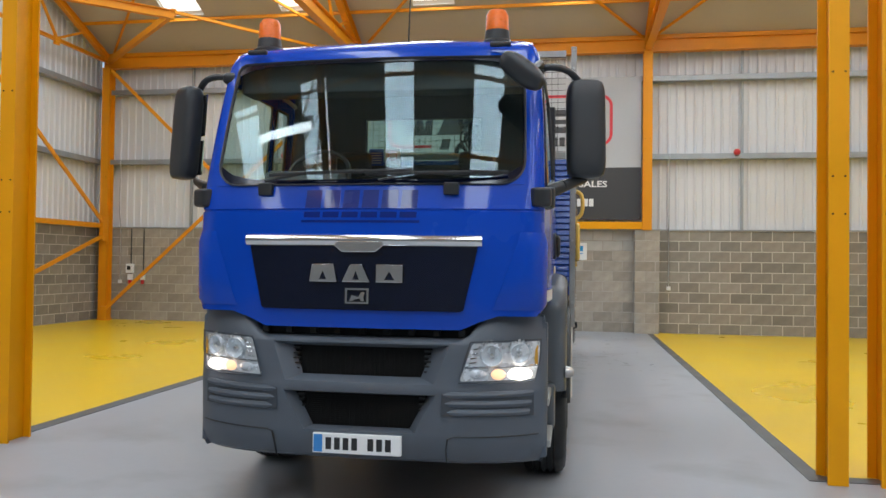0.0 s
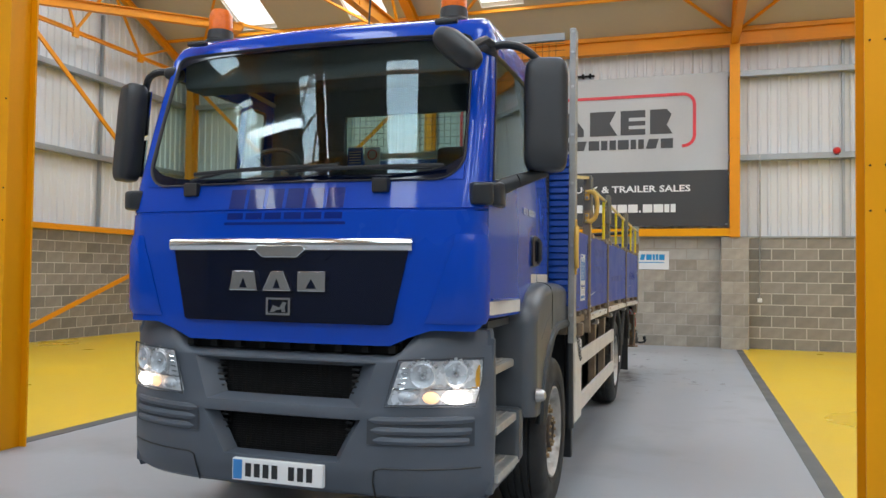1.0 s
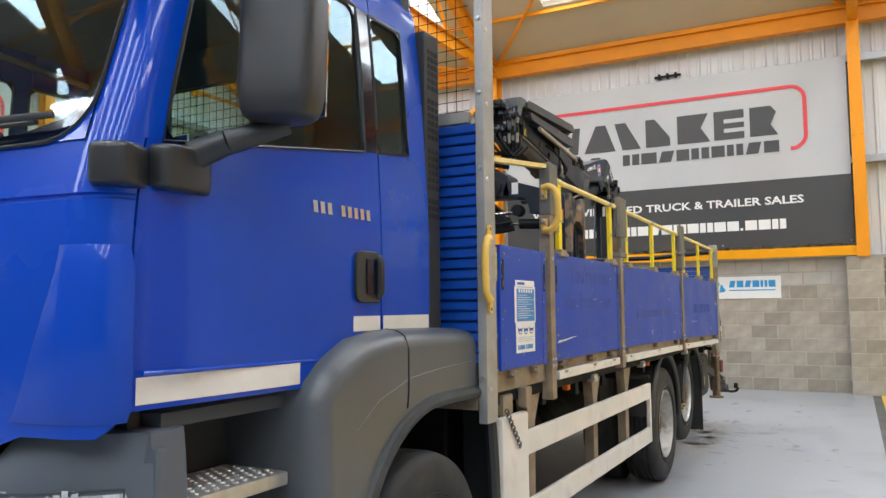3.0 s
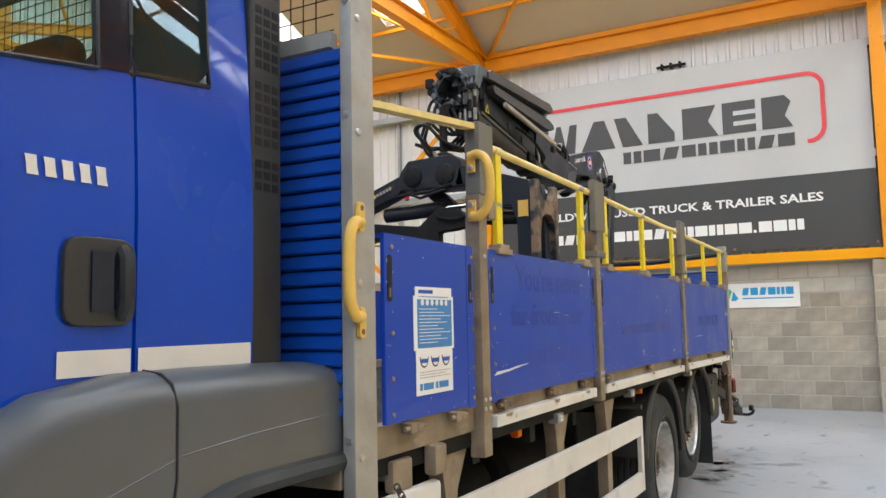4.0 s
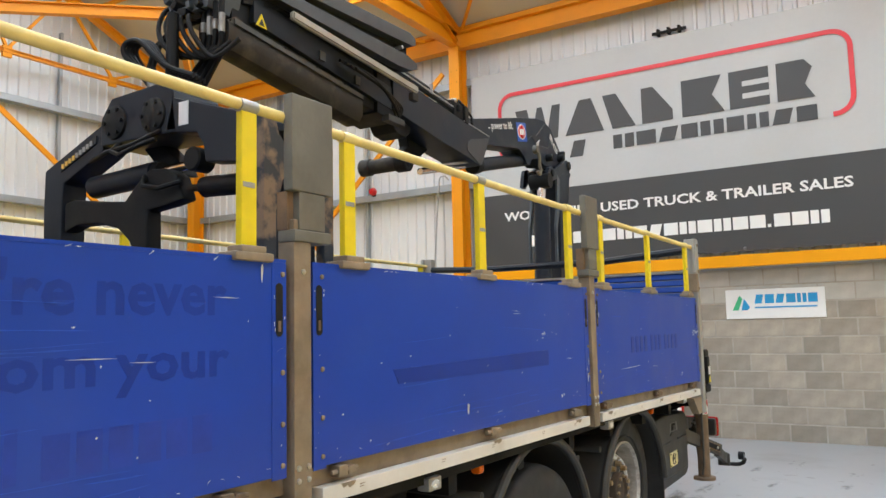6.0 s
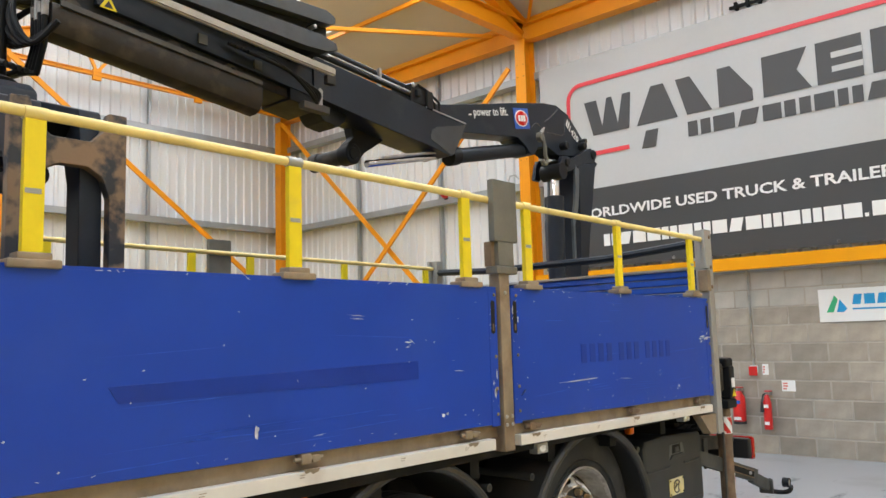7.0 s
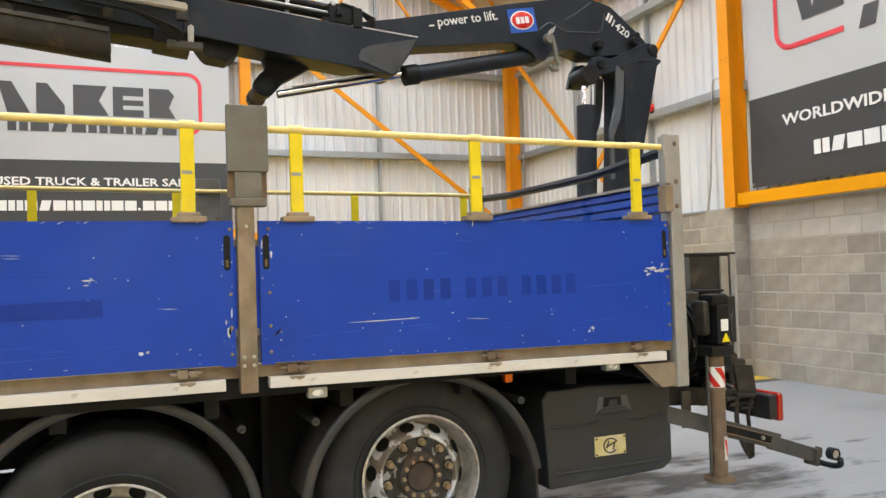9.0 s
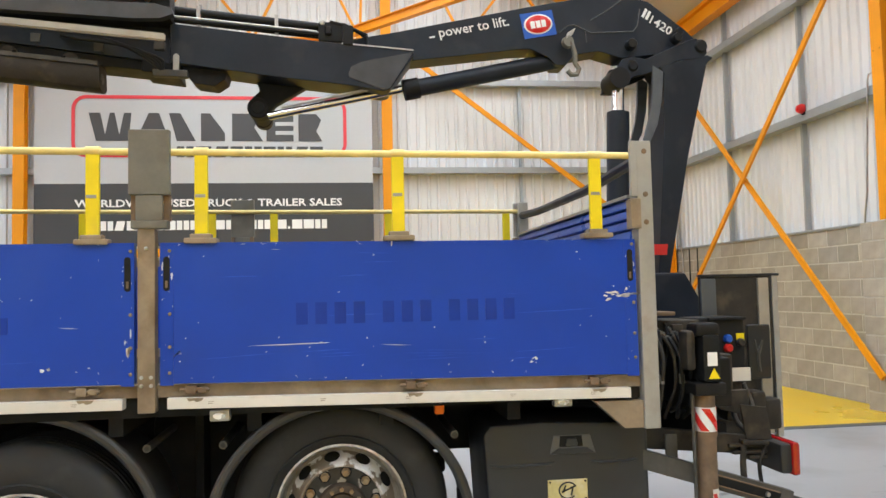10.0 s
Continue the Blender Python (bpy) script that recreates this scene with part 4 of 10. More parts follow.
part("mark_shape", bm, GREEN_PRINT, board)
bm = bmesh.new()
prism(bm, [(0.48, 1.76), (0.52, 1.92), (0.60, 1.80), (0.56, 1.76)], "y", WALL_N - 0.034, WALL_N - 0.03)
part("mark_shape", bm, CYAN_PRINT, board)


def conduit(x, z_low, z_top, label, lean=0.0):
    ob = thing("wall_conduit", label, "conduit", (x, WALL_N - 0.05, z_low), "wall conduits")
    bm = bmesh.new()
    tube(bm, [(x, WALL_N - 0.035, z_low), (x, WALL_N - 0.035, 2.2), (x + lean * 0.15, WALL_N - 0.06, 2.42), (x + lean * 0.62, WALL_N - 0.12, 2.75 if z_top > 3 else z_top), (x + lean, WALL_N - 0.12, z_top)] + ([(x + lean + 0.03, WALL_N - 0.12, z_top + 0.07), (x + lean + 0.12, WALL_N - 0.1, z_top + 0.08), (x + lean + 0.17, WALL_N - 0.06, z_top)] if lean else []), 0.014, 8)
    part("pipe", bm, STEEL, ob)
    part("socket_box", box(bmesh.new(), x - 0.045, x + 0.045, WALL_N - 0.065, WALL_N - 0.008, z_low - 0.09, z_low, 0.006), WHITE, ob)


conduit(3.42, 1.05, 4.1, "grey steel conduit with a white socket on the block wall")
conduit(-0.60, 1.10, 2.42, "grey steel conduit running down to a red call point")
conduit(-4.80, 1.07, 4.2, "grey steel conduit with a hooked top and a white socket", 0.32)
conduit(-10.4, 1.0, 4.1, "grey steel conduit with a white socket in the corner")
for x in (-10.1, -9.75):
    ob = thing("wall_socket", "red and white industrial socket hanging on a dark cable", "socket", (x, WALL_N - 0.05, 1.0), "corner sockets")
    bm = bmesh.new()
    tube(bm, [(x, WALL_N - 0.03, 2.33), (x, WALL_N - 0.03, 1.15)], 0.012, 6)
    part("cable", bm, BLACK, ob)
    part("body", box(bmesh.new(), x - 0.05, x + 0.05, WALL_N - 0.11, WALL_N - 0.008, 1.0, 1.15, 0.008), WHITE, ob)
    bm = bmesh.new()
    lathe(bm, [(0.0, 0.0), (0.0, 0.045), (0.1, 0.04), (0.1, 0.0)], (x, WALL_N - 0.07, 0.9), "z", 16)
    part("plug", bm, RED, ob)
ob = thing("isolator_box", "small white isolator box on the corner wall", "box", (-10.12, WALL_N - 0.05, 1.3))
part("case", box(bmesh.new(), -10.2, -10.02, WALL_N - 0.12, WALL_N - 0.008, 1.18, 1.42, 0.01), WHITE, ob)
part("window", box(bmesh.new(), -10.16, -10.06, WALL_N - 0.126, WALL_N - 0.12, 1.26, 1.36, 0.002), BLACK, ob)


def bell(x, z):
    ob = thing("alarm_sounder", "round red alarm sounder on the sheeting rail", "alarm", (x, WALL_N - 0.12, z), "alarm sounders")
    bm = bmesh.new()
    lathe(bm, [(0.0, 0.0), (0.0, 0.07), (-0.04, 0.075), (-0.09, 0.05), (-0.1, 0.0)], (x, WALL_N - 0.11, z), "y", 20)
    part("dome", bm, RED, ob)
    part("bracket", box(bmesh.new(), x - 0.04, x + 0.04, WALL_N - 0.115, WALL_N - 0.09, z - 0.09, z + 0.05), DARK, ob)


bell(4.9, 4.14)
bell(-5.93, 4.17)


def extinguisher(x, z, hose, r, h, horn):
    ob = thing("fire_extinguisher", "slim red fire extinguisher with a black horn on the block wall" if horn else "red fire extinguisher with a pale label on the block wall", "extinguisher", (x, WALL_N - 0.12, z), "fire extinguishers")
    y = WALL_N - 0.12
    bm = bmesh.new()
    lathe(bm, [(0.03, 0.0), (0.03, r * 0.9), (0.045, r), (h * 0.78, r), (h * 0.92, r * 0.62), (h, r * 0.4), (h, 0.0)], (x, y, z), "z", 24)
    part("cylinder", bm, RED, ob)
    part("foot_ring", lathe(bmesh.new(), [(0.0, 0.0), (0.0, r * 0.98), (0.035, r * 1.02), (0.035, 0.0)], (x, y, z), "z", 24), RED if horn else BLACK, ob)
    part("label", box(bmesh.new(), x - r * 0.55, x + r * 0.55, y - r - 0.003, y - r * 0.75, z + h * 0.13, z + h * 0.22), WHITE, ob)
    part("label_band", box(bmesh.new(), x - r * 0.55, x + r * 0.55, y - r - 0.003, y - r * 0.75, z + h * 0.62, z + h * 0.72), WHITE if horn else SIGN_BLUE, ob)
    part("valve", box(bmesh.new(), x - 0.018, x + 0.018, y - 0.018, y + 0.018, z + h, z + h + 0.045, 0.004), STEEL, ob)
    part("lever", box(bmesh.new(), x - 0.012, x + 0.07, y - 0.05, y + 0.012, z + h + 0.04, z + h + 0.055, 0.003), RED, ob)
    bm = bmesh.new()
    tube(bm, [(x, y, z + h + 0.02), (x - hose * 0.6, y, z + h + 0.03), (x - hose, y - 0.02, z + h * 0.85), (x - hose, y - 0.03, z + h * 0.4), (x - hose + 0.04, y - 0.04, z + 0.06)] if not horn else [(x, y, z + h + 0.02), (x - hose * 0.7, y - 0.03, z + h), (x - hose, y - 0.05, z + h * 0.8)], 0.011, 8)
    part("hose", bm, BLACK, ob)
    if horn:
        part("horn", lathe(bmesh.new(), [(h * 0.5, 0.0), (h * 0.5, 0.028), (h * 0.82, 0.012), (h * 0.82, 0.0)], (x - hose, y - 0.05, z), "z", 12), BLACK, ob)
    part("wall_hook", box(bmesh.new(), x - 0.03, x + 0.03, y + 0.02, WALL_N - 0.006, z + h - 0.01, z + h + 0.04), STEEL, ob)


extinguisher(-0.80, 0.34, 0.16, 0.082, 0.43, False)
extinguisher(-0.43, 0.29, 0.05, 0.052, 0.44, True)
for x, z, w in ((-1.0, 0.87, 0.15), (-0.18, 0.84, 0.17), (-0.46, 1.05, 0.08)):
    ob = thing("safety_sign", "small white and red fire safety sign on the wall", "sign", (x, WALL_N - 0.01, z), "fire safety signs")
    part("plate", box(bmesh.new(), x - w / 2, x + w / 2, WALL_N - 0.012, WALL_N - 0.006, z - 0.07, z + 0.07), WHITE, ob)
    for k in range(3):
        part("red_field", box(bmesh.new(), x - w * 0.4, x - w * (0.05 if k else 0.15), WALL_N - 0.016, WALL_N - 0.012, z - 0.045 + 0.034 * k, z - 0.027 + 0.034 * k), SIGN_RED, ob)
ob = thing("call_point", "red fire call point box at the conduit's foot", "call point", (-0.60, WALL_N - 0.05, 1.0))
part("box", box(bmesh.new(), -0.655, -0.545, WALL_N - 0.08, WALL_N - 0.066, 0.97, 1.09, 0.006), RED, ob)
ob = thing("wall_bracket", "small dark cable bracket on the cladding above the banner", "bracket", (-0.35, WALL_N, 6.1))
part("bar", box(bmesh.new(), -0.62, -0.1, WALL_N + 0.06, WALL_N + 0.10, 6.06, 6.10), DARK, ob)
for x in (-0.52, -0.36, -0.2):
    part("peg", box(bmesh.new(), x - 0.02, x + 0.02, WALL_N + 0.03, WALL_N + 0.12, 6.03, 6.13), DARK, ob)

lamp_ob = thing("led_batten", "long white LED batten lamp hung under the roof", "lamp", (-3.3, -3.3, 6.0))
part("housing", box(bmesh.new(), -4.0, -2.6, -3.42, -3.18, 6.02, 6.1, 0.01), WHITE, lamp_ob)
part("tube", box(bmesh.new(), -3.97, -2.63, -3.38, -3.22, 5.985, 6.02, 0.008), LED_ON, lamp_ob)
for x in (-3.9, -2.7):
    part("hanger", beam(bmesh.new(), (x, -3.3, 6.1), (x, -3.3, 9.0), 0.01, 0.01), DARK, lamp_ob)

# ---- truck: cab ----
truck = thing("flatbed_truck", "blue three-axle flatbed truck with drop sides and folded loader crane", "truck", (0, 4.6, 0))

# z, half width, front face y, glass half width, corner end y
CAB_LEVELS = [(1.05, 1.09, 0.03, 0.88, 0.18), (1.2, 1.095, 0.0, 0.90, 0.17), (1.7, 1.10, 0.0, 0.92, 0.17), (1.81, 1.10, 0.012, 0.93, 0.18), (1.965, 1.095, 0.05, 0.955, 0.205),
              (2.4, 1.07, 0.185, 0.945, 0.32), (2.78, 1.035, 0.305, 0.925, 0.43), (2.85, 1.01, 0.34, 0.88, 0.46), (2.90, 0.985, 0.40, 0.84, 0.52), (2.945, 0.93, 0.52, 0.78, 0.62), (2.97, 0.84, 0.70, 0.70, 0.80)]
CAB_REAR = 1.70


def cab_level(z):
    rows = CAB_LEVELS
    if z <= rows[0][0]:
        return rows[0][1:]
    for a, b in zip(rows, rows[1:]):
        if z <= b[0]:
            f = (z - a[0]) / (b[0] - a[0])
            return tuple(p + (q - p) * f for p, q in zip(a[1:], b[1:]))
    return rows[-1][1:]


def nip(y):
    """How far the cab's side draws in towards its front."""
    return 0.035 * max(0.0, min(1.0, (0.75 - y) / 0.6)) ** 1.4


def cab_at(u, z, off=0.0):
    """A point of the cab's skin: u from 0 to 1 over half the front, to 2 round the corner; past 2 the side, y = u - 2. Negative u: the other half."""
    s, u = (1 if u >= 0 else -1), abs(u)
    w, yf, xw, yc = cab_level(z)
    ye = yf + 0.065
    w = w - nip(yc) if u <= 2 else w
    if u <= 1:
        x, y, n = u * xw, yf + 0.065 * u * u, (0.14 * u, -1)
    elif u <= 2:
        a = (u - 1) * math.pi / 2
        x, y, n = xw + (w - xw) * math.sin(a), ye + (yc - ye) * (1 - math.cos(a)), (0.14 + math.sin(a), -math.cos(a))
    else:
        x, y, n = w - nip(u - 2), u - 2, (1, 0)
    k = off / math.hypot(*n)
    return Vector((s * (x + n[0] * k), y + n[1] * k, z))


SIDE_Y = ["edge", 0.45, 0.62, 0.9, 1.215, 1.305, 1.311, 1.3135, 1.3185, 1.321, 1.55, CAB_REAR]
FRONT_U = [0, 0.17, 0.34, 0.51, 0.67, 0.78, 0.9, 1.0, 1.12, 1.27, 1.42, 1.57, 1.72, 1.86, 2.0]
ROWS_Z = [(1.20, 1.26, 1.26), (1.30, 1.33, 1.33), (1.45, 1.45, 1.45), (1.69, 1.69, 1.69), (1.803, 1.803, 1.803), (1.807, 1.807, 1.807), (1.815, 1.815, 1.815), (1.819, 1.819, 1.819), (1.90, 1.90, 1.95), (1.965, 1.975, 2.15),
          (2.12, 2.12, 2.23), (2.30, 2.28, 2.35), (2.48, 2.44, 2.47), (2.64, 2.58, 2.58), (2.78, 2.68, 2.68), (2.81, 2.72, 2.72), (2.85, 2.78, 2.78), (2.90, 2.85, 2.85), (2.945, 2.91, 2.91), (2.97, 2.955, 2.955)]
GLASS_LO, GLASS_HI = 9, 14


def cab_grid():
    """Grid of points, rows up, columns from the middle of the front to the rear of one side, and which columns are grooves."""
    grid = []
    for r, (zf, z0, z1) in enumerate(ROWS_Z):
        row = []
        for u in FRONT_U:
            z = zf if u < 1.6 else zf + (z0 - zf) * (u - 1.6) / 0.4
            if r == 0 and u < 1:
                z = 1.115 + 0.085 * max(0, min(1, (u * 0.88 - 0.62) / 0.12))
            row.append(cab_at(u, z, -0.008 if r in (5, 6) and u < 1.9 else 0.0))
        for y in SIDE_Y:
            w, _, _, yc = cab_level(z0)
            if y == "edge":
                y = yc + 0.055
            elif y < 0.7:
                y = max(y, yc + (0.085 if y < 0.5 else 0.13))
            z = z0 + (z1 - z0) * max(0, min(1, (y - 0.3) / 1.2))
            row.append(cab_at(2 + y, z, -0.008 if y in (1.3135, 1.3185) else 0.0))
        grid.append(row)
    return grid


GRID = cab_grid()
NF = len(FRONT_U)
C_EDGE, C_113, C_119, C_150 = NF, NF + 4, NF + 5, NF + 10
C_DOOR_A, C_DOOR_B = NF - 1, NF + 6


def open_cell(r, c):
    if not GLASS_LO <= r < GLASS_HI:
        return False
    return c < 7 or C_EDGE <= c < C_113 or C_119 <= c < C_150


def cab_mesh(want):
    bm, made = bmesh.new(), {}
    for s in (1, -1):
        for r in range(len(GRID) - 1):
            for c in range(len(GRID[0]) - 1):
                if not want(r, c):
                    continue
                vs = []
                for rr, cc in ((r, c), (r, c + 1), (r + 1, c + 1), (r + 1, c)):
                    key = (rr, cc, s if cc else 0)
                    if key not in made:
                        p = GRID[rr][cc]
                        made[key] = bm.verts.new((s * p.x, p.y, p.z))
                    vs.append(made[key])
                bm.faces.new(vs)
    return bm, made


def in_door(r, c):
    return C_DOOR_A <= c < C_DOOR_B + 1 and r < GLASS_LO


bm, made = cab_mesh(lambda r, c: not open_cell(r, c) and not in_door(r, c))
last = len(GRID) - 1
roof = [made[(last, c, 1 if c else 0)] for c in range(len(GRID[0]))]
roof_l = [made[(last, c, -1)] for c in range(len(GRID[0]) - 1, 0, -1)]
bm.faces.new(roof + roof_l)
cab = part("cab", bm, BLUE, truck, "glossy royal-blue cab shell", 30)

for s in (1, -1):
    bm = bmesh.new()
    made = {}
    for r in range(GLASS_LO):
        for c in range(C_DOOR_A, C_DOOR_B):
            vs = []
            for rr, cc in ((r, c), (r, c + 1), (r + 1, c + 1), (r + 1, c)):
                if (rr, cc) not in made:
                    p = GRID[rr][cc].copy()
                    if cc == C_DOOR_A:
                        p.y += 0.008
                    made[(rr, cc)] = bm.verts.new((s * p.x, p.y, p.z))
                vs.append(made[(rr, cc)])
            bm.faces.new(vs)
    geo = bmesh.ops.extrude_face_region(bm, geom=list(bm.faces))
    for v in geo["geom"]:
        if isinstance(v, bmesh.types.BMVert):
            v.co.x -= s * 0.03
    part("door", bm, BLUE, cab, "blue cab door", 30)


def pane(name, cells, label, inset=0.006):
    bm, made = bmesh.new(), {}
    for r, c, s in cells:
        vs = []
        for rr, cc in ((r, c), (r, c + 1), (r + 1, c + 1), (r + 1, c)):
            key = (rr, cc, s if cc else 0)
            if key not in made:
                p = GRID[rr][cc]
                inw = Vector((-s * p.x * 0.004, inset, 0)) if c < 8 else Vector((-inset * s, 0, 0))
                made[key] = bm.verts.new(Vector((s * p.x, p.y, p.z)) + inw)
            vs.append(made[key])
        bm.faces.new(vs)
    ob = part(name, bm, GLASS, cab, label)
    ob.visible_shadow = False
    return ob


def seal(name, ring, w, parent, mat=BLACK, lift=0.004):
    """A band of rubber round an opening, given by its corner points in order and the way inwards."""
    bm = bmesh.new()
    centre = sum(ring, Vector()) / len(ring)
    tube(bm, ring, w, 6, closed=True, flat=0.5)
    return part(name, bm, mat, parent)


RR = range(GLASS_LO, GLASS_HI)
pane("windscreen", [(r, c, s) for r in RR for c in range(7) for s in (1, -1)], "large curved tinted windscreen")


def screen_arc(row, nxt, k):
    """The rounded corner of the windscreen, from its edge along the sill to its edge up the pillar."""
    p = GRID[row][7]
    up, along = (GRID[nxt][7] - p).normalized(), (GRID[row][6] - p).normalized()
    return [p + along * k * (1 - math.sin(a)) + up * k * (1 - math.cos(a)) for a in [q * math.pi / 16 for q in range(9)]]


SCREEN_CORNERS = ((GLASS_LO, GLASS_LO + 1, 0.15), (GLASS_HI, GLASS_HI - 1, 0.06))
low_arc, high_arc = (screen_arc(*q) for q in SCREEN_CORNERS)
edge = [GRID[GLASS_LO][c] for c in range(6)] + low_arc + [GRID[r][7] for r in range(GLASS_LO + 2, GLASS_HI)] + list(reversed(high_arc)) + [GRID[GLASS_HI][c] for c in range(6, -1, -1)]
left = [Vector((-p.x, p.y, p.z)) for p in reversed(edge[1:-1])]
seal("windscreen_seal", [v + Vector((0, -0.004, 0)) for v in edge + left], 0.011, cab)
# dark printed border of the windscreen, with rounded lower corners
for s in (1, -1):
    bm = bmesh.new()
    for c in range(7):
        a, b = GRID[GLASS_LO][c], GRID[GLASS_LO][c + 1]
        a2, b2 = GRID[GLASS_LO + 1][c], GRID[GLASS_LO + 1][c + 1]
        k = [0.2, 0.2, 0.2, 0.2, 0.22, 0.28, 0.45, 0.85]
        vs = [a, b, b.lerp(b2, k[c + 1]), a.lerp(a2, k[c])]
        bm.faces.new([bm.verts.new((s * v.x, v.y - 0.002, v.z)) for v in vs])
        a, b = GRID[GLASS_HI][c], GRID[GLASS_HI][c + 1]
        a2, b2 = GRID[GLASS_HI - 1][c], GRID[GLASS_HI - 1][c + 1]
        k = [0.14, 0.14, 0.14, 0.14, 0.14, 0.18, 0.3, 0.6]
        vs = [a, b, b.lerp(b2, k[c + 1]), a.lerp(a2, k[c])]
        bm.faces.new([bm.verts.new((s * v.x, v.y - 0.002, v.z)) for v in vs])
    for r in RR:
        a, b, a2, b2 = GRID[r][7], GRID[r + 1][7], GRID[r][6], GRID[r + 1][6]
        vs = [a, b, b.lerp(b2, 0.14), a.lerp(a2, 0.14)]
        bm.faces.new([bm.verts.new((s * v.x, v.y - 0.0025, v.z)) for v in vs])
    part("glass_border", bm, GLOSS_BLACK, cab)
for s in (1, -1):
    for name, c0, c1 in (("door_window", C_EDGE, C_113), ("quarter_window", C_119, C_150)):
        pane(name, [(r, c, s) for r in RR for c in range(c0, c1)], "tinted side window")
        ring = [GRID[GLASS_LO][c] for c in range(c0, c1 + 1)] + [GRID[r][c1] for r in range(GLASS_LO + 1, GLASS_HI)] + [GRID[GLASS_HI][c] for c in range(c1, c0 - 1, -1)] + [GRID[r][c0] for r in range(GLASS_HI - 1, GLASS_LO, -1)]
        seal("window_seal", [Vector((s * p.x, p.y, p.z)) for p in ring], 0.011, cab)
    bm = bmesh.new()
    for r in RR:
        vs = [GRID[r][C_113], GRID[r][C_119], GRID[r + 1][C_119], GRID[r + 1][C_113]]
        bm.faces.new([bm.verts.new((s * (v.x + 0.004), v.y, v.z)) for v in vs])
    part("door_pillar_cover", bm, GLOSS_BLACK, cab)
    bm = bmesh.new()
    tube(bm, [Vector((s * 1.0, 0.5, 2.83)), Vector((s * 1.005, 1.0, 2.80)), Vector((s * 1.01, 1.62, 2.76))], 0.016, 6)
    part("roof_gutter", bm, STEEL, cab)

# body-coloured corners that round off the windscreen
for s in (1, -1):
    for row, nxt, k in SCREEN_CORNERS:
        bm = bmesh.new()
        bm.faces.new([bm.verts.new((s * v.x, v.y - 0.006, v.z)) for v in [GRID[row][7]] + screen_arc(row, nxt, k)])
        part("screen_corner", bm, BLUE, cab)
# black print that rounds off the side windows' corners
for s in (1, -1):
    for c0, c1 in ((C_EDGE, C_113), (C_119, C_150)):
        for r0, r1, ca, cb in ((GLASS_LO, GLASS_HI, c0, c1), (GLASS_LO, GLASS_HI, c1, c0), (GLASS_HI, GLASS_LO, c0, c1), (GLASS_HI, GLASS_LO, c1, c0)):
            p = GRID[r0][ca]
            up = (GRID[r1][ca] - p).normalized()
            along = (GRID[r0][cb] - p).normalized()
            k = 0.07
            arc = [p + along * k * (1 - math.sin(a)) + up * k * (1 - math.cos(a)) for a in [q * math.pi / 12 for q in range(7)]]
            bm = bmesh.new()
            bm.faces.new([bm.verts.new((s * (v.x + 0.003), v.y, v.z)) for v in [p] + arc])
            part("window_corner", bm, GLOSS_BLACK, cab)

# raised corner panels and lower front panel
for s in (1, -1):
    bm = bmesh.new()
    rows = []
    for z, ua in ((1.235, 0.86), (1.27, 0.88), (1.45, 0.94), (1.62, 1.0), (1.685, 1.05)):
        rows.append([bm.verts.new(cab_at(s * (ua + (1.97 - ua) * k / 8), z, 0.004 if z in (1.235, 1.685) or k in (0,) else 0.022)) for k in range(9)])
    for a, b in zip(rows, rows[1:]):
        for k in range(8):
            bm.faces.new((a[k], a[k + 1], b[k + 1], b[k]))
    part("corner_deflector", bm, BLUE, cab, "blue corner air deflector", 40)


def front_plate(bm, rows, off, n=16):
    """A plate bowed like the cab's front: rows of (z, x left, x right)."""
    vs = []
    for z, xl, xr in rows:
        line = []
        for k in range(n + 1):
            x = xl + (xr - xl) * k / n
            y = cab_level(z)[1] + 0.065 * (x / 0.89) ** 2
            line.append(bm.verts.new((x, y - off, z)))
        vs.append(line)
    for a, b in zip(vs, vs[1:]):
        for k in range(n):
            bm.faces.new((a[k], a[k + 1], b[k + 1], b[k]))
    rim = [e for e in bm.edges if e.is_boundary]
    geo = bmesh.ops.extrude_edge_only(bm, edges=rim)
    for v in geo["geom"]:
        if isinstance(v, bmesh.types.BMVert):
            v.co.y += off + 0.004
    return bm


grille = part("front_grille", front_plate(bmesh.new(), [(1.222, -0.595, 0.595), (1.232, -0.612, 0.612), (1.50, -0.672, 0.672), (1.655, -0.703, 0.703)], 0.012), GLOSS_BLACK, truck, "gloss-black trapezoid grille panel")
part("air_slot", front_plate(bmesh.new(), [(1.226, -0.52, 0.52), (1.25, -0.53, 0.53)], 0.016), GLOSS_BLACK, grille)
part("air_slot", front_plate(bmesh.new(), [(1.545, -0.25, 0.25), (1.585, -0.30, 0.30)], 0.017), GLOSS_BLACK, grille)
bm = bmesh.new()
tube(bm, [(-0.715 + 1.43 * k / 16, 0.065 * ((-0.715 + 1.43 * k / 16) / 0.89) ** 2 - 0.006, 1.63) for k in range(17)], 0.026, 14, flat=1.35)
part("chrome_bar", bm, CHROME, grille, "wide rounded chrome bar")
bm = bmesh.new()
prism(bm, [(-0.15, 1.60), (-0.10, 1.56), (0.10, 1.56), (0.15, 1.60), (0.13, 1.625), (-0.13, 1.625)], "y", -0.04, -0.01, 0.006)
part("chrome_dip", bm, CHROME, grille)
for pts in ([(-0.30, 1.385), (-0.28, 1.49), (-0.15, 1.49), (-0.13, 1.385)], [(-0.10, 1.385), (-0.05, 1.49), (0.02, 1.49), (0.07, 1.385)], [(0.105, 1.385), (0.105, 1.49), (0.265, 1.49), (0.265, 1.385)]):
    bm = bmesh.new()
    prism(bm, pts, "y", -0.034, -0.005, 0.005)
    part("badge_shape", bm, CHROME, grille, "plain chrome badge shape")
